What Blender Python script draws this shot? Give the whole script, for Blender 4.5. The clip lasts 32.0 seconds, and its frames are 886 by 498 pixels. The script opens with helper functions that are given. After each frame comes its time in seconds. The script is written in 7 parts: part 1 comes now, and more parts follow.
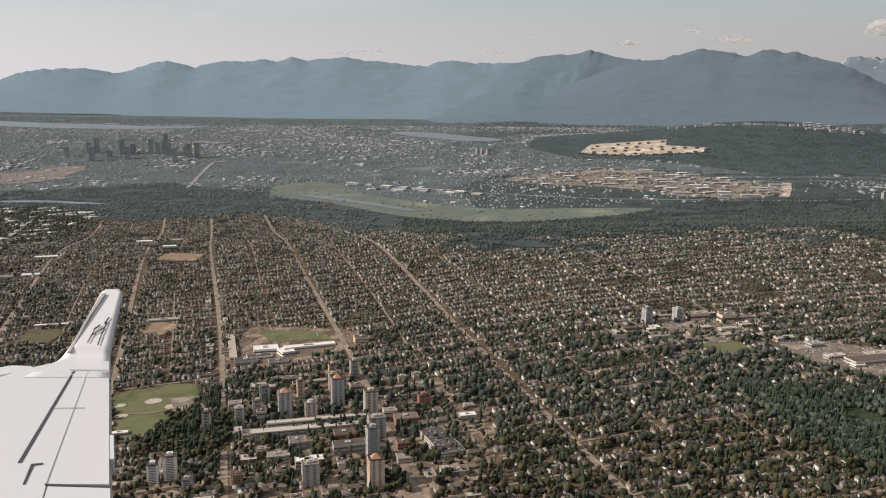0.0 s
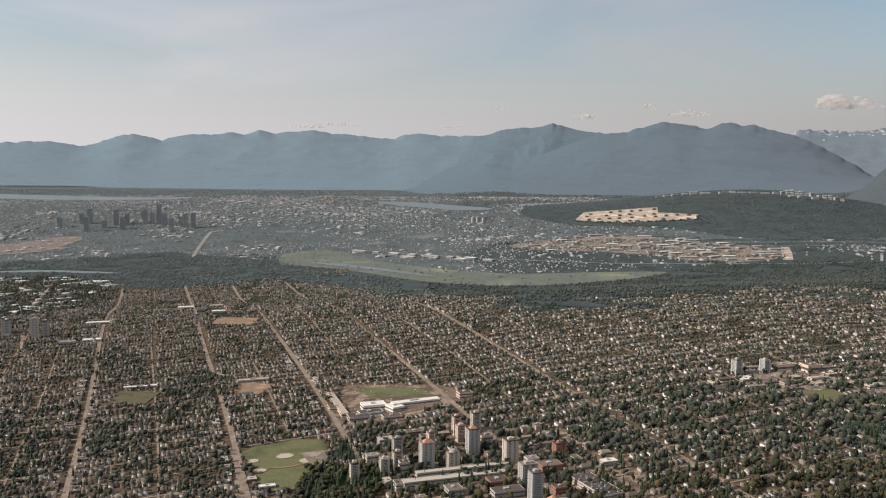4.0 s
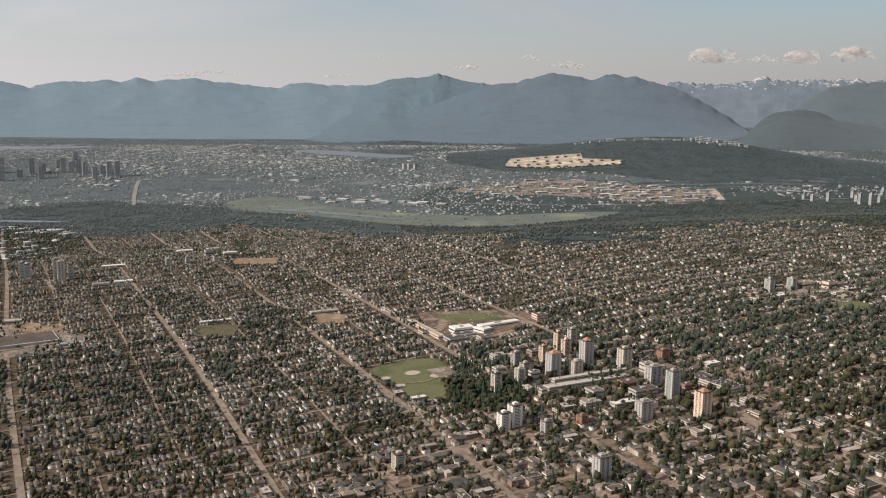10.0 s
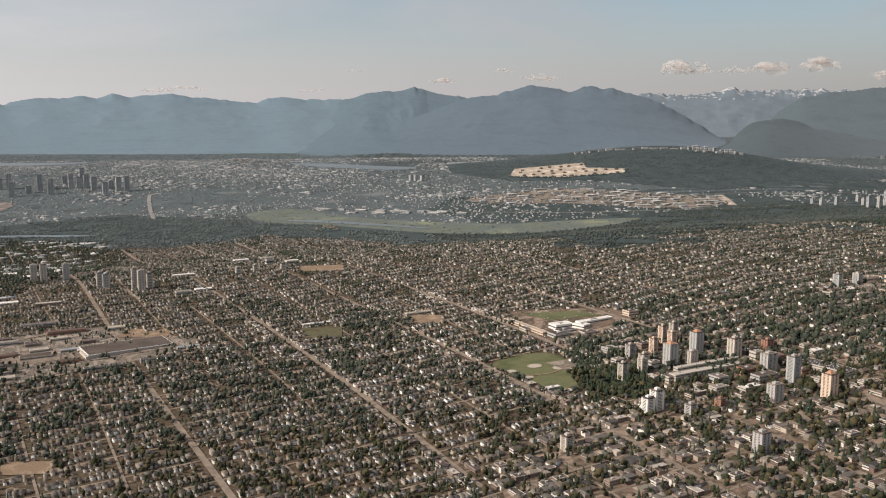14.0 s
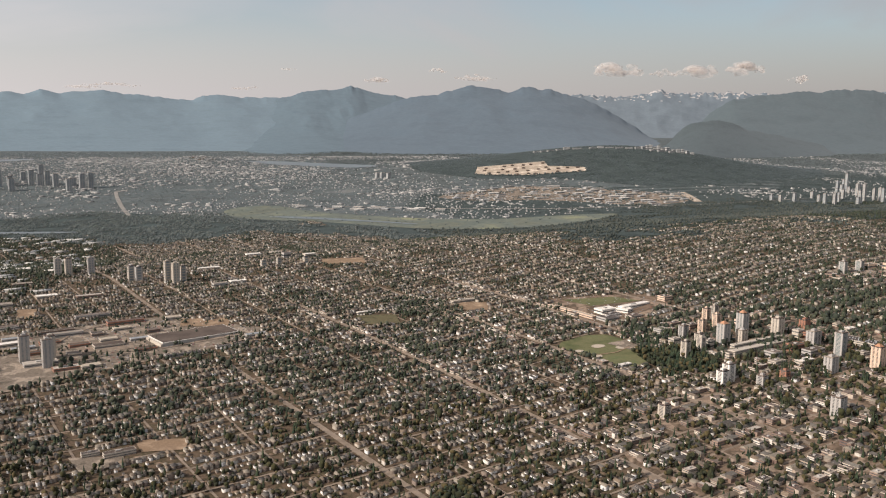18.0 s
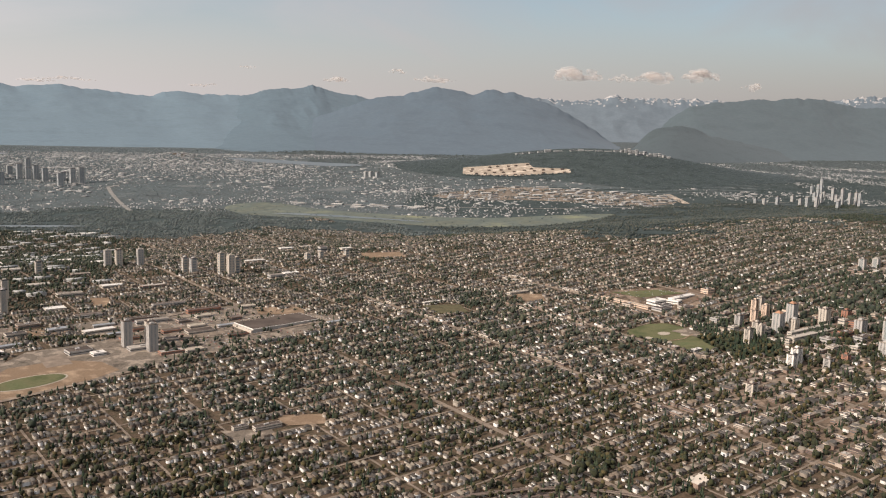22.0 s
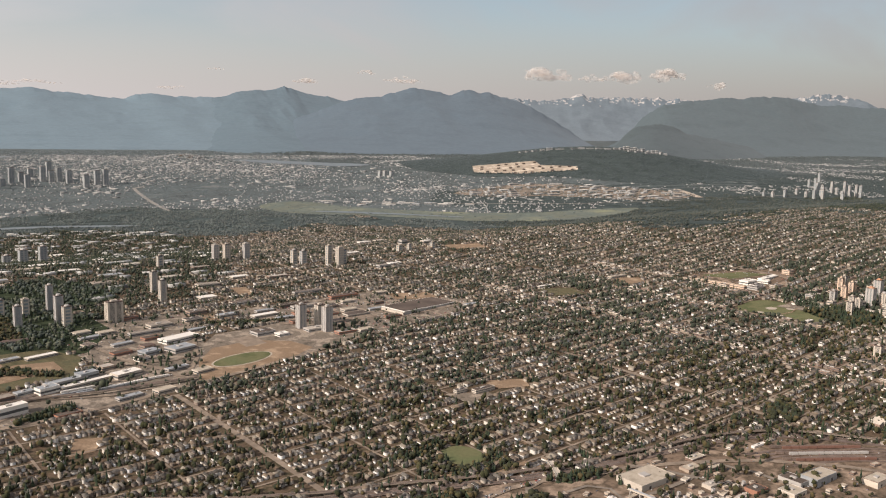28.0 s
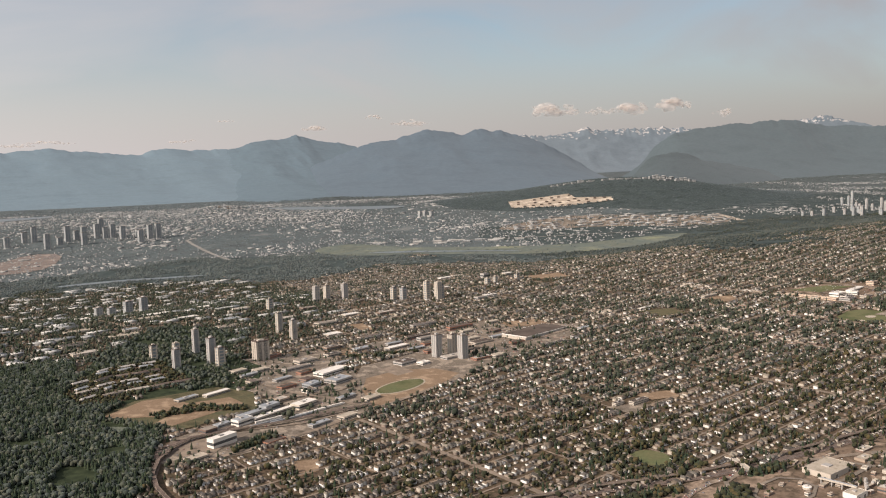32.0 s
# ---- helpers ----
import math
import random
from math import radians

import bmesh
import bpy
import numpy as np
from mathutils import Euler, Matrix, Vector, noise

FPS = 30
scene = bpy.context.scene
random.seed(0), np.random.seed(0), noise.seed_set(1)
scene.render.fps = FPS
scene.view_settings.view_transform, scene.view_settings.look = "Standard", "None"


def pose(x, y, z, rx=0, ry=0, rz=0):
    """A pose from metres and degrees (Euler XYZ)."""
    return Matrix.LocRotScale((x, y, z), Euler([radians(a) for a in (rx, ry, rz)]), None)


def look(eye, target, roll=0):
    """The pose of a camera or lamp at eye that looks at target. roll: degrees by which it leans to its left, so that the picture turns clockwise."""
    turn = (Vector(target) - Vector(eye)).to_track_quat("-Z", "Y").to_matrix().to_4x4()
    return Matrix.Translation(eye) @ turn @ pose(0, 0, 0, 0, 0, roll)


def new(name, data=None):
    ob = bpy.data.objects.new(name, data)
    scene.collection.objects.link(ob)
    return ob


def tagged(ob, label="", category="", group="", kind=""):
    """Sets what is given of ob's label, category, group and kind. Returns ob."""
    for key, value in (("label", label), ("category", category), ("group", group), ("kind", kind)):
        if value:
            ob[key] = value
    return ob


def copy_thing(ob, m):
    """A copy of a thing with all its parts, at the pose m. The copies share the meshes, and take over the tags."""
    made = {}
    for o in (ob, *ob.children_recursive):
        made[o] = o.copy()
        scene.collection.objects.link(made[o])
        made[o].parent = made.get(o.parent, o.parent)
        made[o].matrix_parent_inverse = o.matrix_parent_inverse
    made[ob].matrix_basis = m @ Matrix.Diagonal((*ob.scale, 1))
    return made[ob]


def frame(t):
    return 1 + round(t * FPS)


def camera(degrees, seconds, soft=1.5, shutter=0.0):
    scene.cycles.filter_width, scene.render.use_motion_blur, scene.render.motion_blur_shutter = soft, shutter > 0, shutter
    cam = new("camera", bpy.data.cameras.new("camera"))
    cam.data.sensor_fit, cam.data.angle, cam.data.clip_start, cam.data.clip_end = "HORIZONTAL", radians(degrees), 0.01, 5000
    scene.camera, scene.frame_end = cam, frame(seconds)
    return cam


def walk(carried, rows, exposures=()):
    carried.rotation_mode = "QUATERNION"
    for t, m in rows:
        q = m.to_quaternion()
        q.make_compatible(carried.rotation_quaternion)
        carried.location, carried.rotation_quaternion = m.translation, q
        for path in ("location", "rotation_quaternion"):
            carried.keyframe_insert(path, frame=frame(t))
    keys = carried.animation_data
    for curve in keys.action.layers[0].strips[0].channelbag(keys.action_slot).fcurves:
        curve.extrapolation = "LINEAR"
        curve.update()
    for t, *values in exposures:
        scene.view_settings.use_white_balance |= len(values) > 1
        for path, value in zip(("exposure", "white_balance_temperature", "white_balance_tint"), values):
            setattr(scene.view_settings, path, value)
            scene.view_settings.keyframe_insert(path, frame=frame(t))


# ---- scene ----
# The place is a model at about 1 : 6.5 (U metres stand for one metre), since the camera sees 5 km at most
# and the ranges behind the town lie 20 to 30 km away.
U = 0.155
cam = camera(53.2, 32.0, 1.15)
METRES, EYE, TILT, LEAN, TURN = 480.0, 118.0, -11.0, -0.5, 0.0
ROWS = [
    (0.0, 0.0, 0.0, 0.0, -0.0, 0.0, 0.0),
    (0.5, -0.0147, -0.0027, -0.0018, -0.2, 0.26, 0.4),
    (1.0, -0.0294, -0.0053, -0.0031, -0.43, 1.31, 0.38),
    (1.5, -0.0444, -0.008, -0.0047, -0.7, 2.23, 0.34),
    (2.0, -0.0589, -0.0109, -0.0061, -1.02, 2.98, 0.21),
    (2.5, -0.0728, -0.0131, -0.0076, -1.38, 3.69, 0.1),
    (3.0, -0.0885, -0.0158, -0.0095, -1.8, 4.24, 0.23),
    (3.5, -0.1035, -0.0185, -0.0106, -2.29, 4.64, 0.43),
    (5.5, -0.1627, -0.029, -0.0165, -5.68, 4.3, 1.23),
    (6.0, -0.1776, -0.0314, -0.0181, -6.48, 3.65, 1.27),
    (6.5, -0.1927, -0.0337, -0.0197, -7.04, 2.73, 1.27),
    (7.0, -0.2079, -0.0357, -0.0209, -7.76, 2.26, 1.41),
    (7.5, -0.2233, -0.0375, -0.0218, -8.36, 1.98, 1.56),
    (8.0, -0.2385, -0.0400, -0.023, -8.93, 1.81, 1.62),
    (8.5, -0.2540, -0.0425, -0.024, -9.51, 1.76, 1.67),
    (9.0, -0.2695, -0.0448, -0.0252, -10.15, 1.63, 2.18),
    (9.5, -0.2849, -0.0461, -0.0263, -10.85, 1.5, 2.35),
    (10.0, -0.3002, -0.0476, -0.0274, -11.45, 1.32, 1.99),
    (10.5, -0.3157, -0.0488, -0.0283, -12.09, 1.36, 1.88),
    (11.0, -0.3311, -0.0497, -0.029, -12.48, 1.4, 2.02),
    (11.5, -0.3455, -0.0506, -0.0298, -12.75, 1.66, 2.25),
    (12.0, -0.3621, -0.0516, -0.0304, -12.95, 1.96, 2.75),
    (12.5, -0.3775, -0.0528, -0.0314, -13.2, 2.14, 2.98),
    (13.0, -0.3931, -0.0538, -0.0322, -13.4, 2.11, 3.0),
    (13.5, -0.4087, -0.055, -0.0328, -13.63, 2.08, 3.02),
    (14.0, -0.4232, -0.056, -0.0334, -13.66, 2.08, 2.99),
    (14.5, -0.4399, -0.0565, -0.034, -13.53, 2.06, 2.94),
    (15.0, -0.4541, -0.0572, -0.0346, -13.28, 2.07, 2.79),
    (15.5, -0.4708, -0.0573, -0.0355, -13.53, 2.06, 2.54),
    (17.5, -0.5331, -0.0623, -0.0367, -17.82, 1.85, 3.17),
    (18.0, -0.5491, -0.063, -0.0373, -18.57, 1.79, 3.41),
    (18.5, -0.5633, -0.0641, -0.0375, -19.26, 1.72, 3.4),
    (19.0, -0.5803, -0.0646, -0.038, -19.96, 1.64, 3.2),
    (19.5, -0.5961, -0.0652, -0.0381, -20.71, 1.64, 2.74),
    (20.0, -0.6116, -0.0656, -0.0387, -21.29, 1.59, 2.46),
    (20.5, -0.6262, -0.0656, -0.0391, -21.7, 1.57, 2.42),
    (21.0, -0.643, -0.0661, -0.0394, -21.75, 1.55, 2.55),
    (21.5, -0.6585, -0.067, -0.0396, -21.74, 1.61, 2.99),
    (22.0, -0.6743, -0.0673, -0.0398, -22.02, 1.67, 2.97),
    (22.5, -0.6895, -0.0672, -0.0405, -22.44, 1.71, 2.67),
    (23.0, -0.7059, -0.0683, -0.0408, -22.86, 1.7, 2.39),
    (23.5, -0.7214, -0.0682, -0.0412, -22.98, 1.66, 2.45),
    (24.0, -0.7362, -0.0686, -0.0415, -23.18, 1.71, 2.78),
    (24.5, -0.753, -0.0687, -0.042, -23.23, 1.7, 3.14),
    (25.0, -0.7684, -0.069, -0.0422, -23.51, 1.75, 3.28),
    (25.5, -0.7841, -0.0686, -0.0425, -23.73, 1.73, 3.44),
    (27.5, -0.8484, -0.0706, -0.0437, -24.62, 1.64, 3.89),
    (28.0, -0.8643, -0.0707, -0.0442, -24.92, 1.52, 3.93),
    (28.5, -0.8802, -0.0711, -0.0445, -24.87, 1.26, 4.07),
    (29.0, -0.8963, -0.0709, -0.0443, -24.77, 1.15, 4.47),
    (29.5, -0.9123, -0.0709, -0.0447, -24.3, 1.21, 4.77),
    (30.0, -0.9283, -0.0707, -0.0446, -24.26, 1.39, 5.22),
    (30.5, -0.9434, -0.0702, -0.0444, -24.03, 1.78, 5.66),
    (31.0, -0.9602, -0.0703, -0.0444, -24.21, 2.6, 6.01),
    (31.5, -0.9764, -0.0703, -0.0444, -24.38, 3.38, 6.49),
    (32.0, -0.992, -0.0697, -0.0443, -24.54, 4.12, 6.9),
]
walk(cam, [(t, pose(0, 0, EYE, TILT, LEAN, TURN) @ pose(METRES * x, METRES * y, METRES * z, 90 + pitch, roll, yaw)) for t, x, y, z, yaw, pitch, roll in ROWS],
     [(0.0, 0.09, 6250, 9), (8.0, 0.08, 6280, 9), (15.0, 0.10, 6360, 9.5), (18.0, 0.16, 6470, 11), (32.0, 0.20, 6580, 11.5)])

# ---- light ----
SUN_DIR = Vector((-0.97, -0.18, 0.59)).normalized()
world = bpy.data.worlds.new("sky")
scene.world = world
world.use_nodes = True
wn, wl = world.node_tree.nodes, world.node_tree.links
wn.clear()
sky = wn.new("ShaderNodeTexSky")
sky.sky_type, sky.sun_disc = "NISHITA", False
sky.sun_elevation, sky.sun_rotation = math.asin(SUN_DIR.z), math.atan2(SUN_DIR.x, SUN_DIR.y)
sky.altitude, sky.air_density, sky.dust_density, sky.ozone_density = 800, 1.0, 3.0, 1.0
coord = wn.new("ShaderNodeTexCoord")
stretch = wn.new("ShaderNodeMapping")
stretch.inputs["Rotation"].default_value = (0.25, 0.1, 0.5)
stretch.inputs["Scale"].default_value = (1.3, 4.0, 5.5)
veil = wn.new("ShaderNodeTexNoise")
veil.inputs["Scale"].default_value, veil.inputs["Detail"].default_value = 1.6, 7
veil.inputs["Distortion"].default_value = 0.6
ramp = wn.new("ShaderNodeValToRGB")
ramp.color_ramp.elements[0].position, ramp.color_ramp.elements[1].position = 0.15, 0.77
mixc = wn.new("ShaderNodeMixRGB")
tint = wn.new("ShaderNodeMixRGB")
tint.inputs["Color1"].default_value, tint.inputs["Color2"].default_value = (6.5, 6.1, 6.1, 1), (3.06, 2.74, 2.68, 1)
back = wn.new("ShaderNodeBackground")
back.inputs["Strength"].default_value = 0.112
wout = wn.new("ShaderNodeOutputWorld")
wl.new(coord.outputs["Generated"], stretch.inputs["Vector"])
wl.new(stretch.outputs["Vector"], veil.inputs["Vector"])
wl.new(veil.outputs["Fac"], ramp.inputs["Fac"])
split = wn.new("ShaderNodeSeparateXYZ")
low = wn.new("ShaderNodeMapRange")
low.inputs["To Max"].default_value = 0.94
low.inputs["From Min"].default_value, low.inputs["From Max"].default_value = 0.22, -0.02
low.interpolation_type = "SMOOTHSTEP"
most = wn.new("ShaderNodeMath")
most.operation = "MAXIMUM"
wl.new(coord.outputs["Generated"], split.inputs["Vector"])
wl.new(split.outputs["Z"], low.inputs["Value"])
wl.new(low.outputs["Result"], most.inputs[0])
wl.new(ramp.outputs["Color"], most.inputs[1])
wl.new(most.outputs["Value"], mixc.inputs["Fac"])
side = wn.new("ShaderNodeMapRange")
side.inputs["From Min"].default_value, side.inputs["From Max"].default_value = -0.45, 0.82
wl.new(split.outputs["X"], side.inputs["Value"])
wl.new(side.outputs["Result"], tint.inputs["Fac"])
wl.new(tint.outputs["Color"], mixc.inputs["Color2"])
grey = wn.new("ShaderNodeMixRGB")
grey.blend_type, grey.inputs["Fac"].default_value, grey.inputs["Color2"].default_value = "MULTIPLY", 1, (0.89, 0.95, 0.91, 1)
wl.new(sky.outputs["Color"], grey.inputs["Color1"])
wl.new(grey.outputs["Color"], mixc.inputs["Color1"])
wl.new(mixc.outputs["Color"], back.inputs["Color"])
wl.new(back.outputs["Background"], wout.inputs["Surface"])
sun = new("sun", bpy.data.lights.new("sun", "SUN"))
sun.data.energy, sun.data.angle, sun.data.color = 4.5, radians(0.5), (1.0, 0.878, 0.78)
sun.matrix_world = look(SUN_DIR * 900, (0, 0, 0))

# ---- materials ----


def material(name, colours, rough=0.8, grain=0.0, scale=1.0, pick="", sheen=0.0, metal=0.0, bump=0.0, spec=0.3, fine=0.0):
    """colours: one, or several that are picked by chance per piece ("object" or "island") or blended by a noise."""
    m = bpy.data.materials.new(name)
    m.use_nodes = True
    n, l = m.node_tree.nodes, m.node_tree.links
    b = n["Principled BSDF"]
    b.inputs["Roughness"].default_value, b.inputs["Metallic"].default_value = rough, metal
    b.inputs["Specular IOR Level"].default_value = spec
    # Bluish sheen pales surfaces at grazing angles, standing in for haze.
    if sheen:
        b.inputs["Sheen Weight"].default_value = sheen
        b.inputs["Sheen Roughness"].default_value = 0.6
        b.inputs["Sheen Tint"].default_value = (0.84, 0.93, 1.0, 1)
    where = n.new("ShaderNodeNewGeometry")
    noise_1 = n.new("ShaderNodeTexNoise")
    noise_1.inputs["Scale"].default_value, noise_1.inputs["Detail"].default_value = scale, 5
    l.new(where.outputs["Position"], noise_1.inputs["Vector"])
    r = n.new("ShaderNodeValToRGB")
    if len(colours) > 1:
        el = r.color_ramp.elements
        while len(el) < len(colours):
            el.new(0.5)
        for i, c in enumerate(colours):
            f = i / (len(colours) - 1)
            el[i].position = i / len(colours) if pick else 0.3 + 0.4 * f
            el[i].color = (*c, 1)
        if pick:
            r.color_ramp.interpolation = "CONSTANT"
        if pick == "object":
            l.new(n.new("ShaderNodeObjectInfo").outputs["Random"], r.inputs["Fac"])
        elif pick == "island":
            l.new(where.outputs["Random Per Island"], r.inputs["Fac"])
        else:
            l.new(noise_1.outputs["Fac"], r.inputs["Fac"])
    else:
        for e in r.color_ramp.elements:
            e.color = (*colours[0], 1)
    colour = r.outputs["Color"]
    for amount, size in ((grain, scale), (fine, scale * 9)):
        if amount:
            t = n.new("ShaderNodeTexNoise")
            t.inputs["Scale"].default_value, t.inputs["Detail"].default_value = size, 6
            l.new(where.outputs["Position"], t.inputs["Vector"])
            v = n.new("ShaderNodeMapRange")
            v.inputs["From Min"].default_value, v.inputs["From Max"].default_value = 0.25, 0.75
            v.inputs["To Min"].default_value, v.inputs["To Max"].default_value = 1 - amount, 1 + amount
            l.new(t.outputs["Fac"], v.inputs["Value"])
            x = n.new("ShaderNodeMixRGB")
            x.blend_type, x.inputs["Fac"].default_value = "MULTIPLY", 1
            l.new(colour, x.inputs["Color1"])
            l.new(v.outputs["Result"], x.inputs["Color2"])
            colour = x.outputs["Color"]
    l.new(colour, b.inputs["Base Color"])
    if bump:
        bm_ = n.new("ShaderNodeBump")
        bm_.inputs["Strength"].default_value, bm_.inputs["Distance"].default_value = bump, 0.1 / max(scale, 0.02)
        l.new(noise_1.outputs["Fac"], bm_.inputs["Height"])
        l.new(bm_.outputs["Normal"], b.inputs["Normal"])
    return m


WALLS = [(0.399, 0.353, 0.293), (0.285, 0.240, 0.197), (0.570, 0.529, 0.465), (0.209, 0.171, 0.141), (0.741, 0.715, 0.657), (0.323, 0.289, 0.258), (0.475, 0.421, 0.348), (0.798, 0.794, 0.768), (0.247, 0.196, 0.162), (0.665, 0.637, 0.576)]
ROOFS = [(0.070, 0.063, 0.054), (0.118, 0.097, 0.077), (0.162, 0.130, 0.098), (0.092, 0.083, 0.075), (0.202, 0.156, 0.113), (0.142, 0.129, 0.111), (0.248, 0.216, 0.170)]
GREENS = [(0.028, 0.030, 0.016), (0.040, 0.042, 0.020), (0.056, 0.053, 0.025), (0.034, 0.037, 0.021), (0.080, 0.064, 0.030)]
FIRS = [(0.023, 0.036, 0.022), (0.033, 0.046, 0.026), (0.043, 0.055, 0.030)]
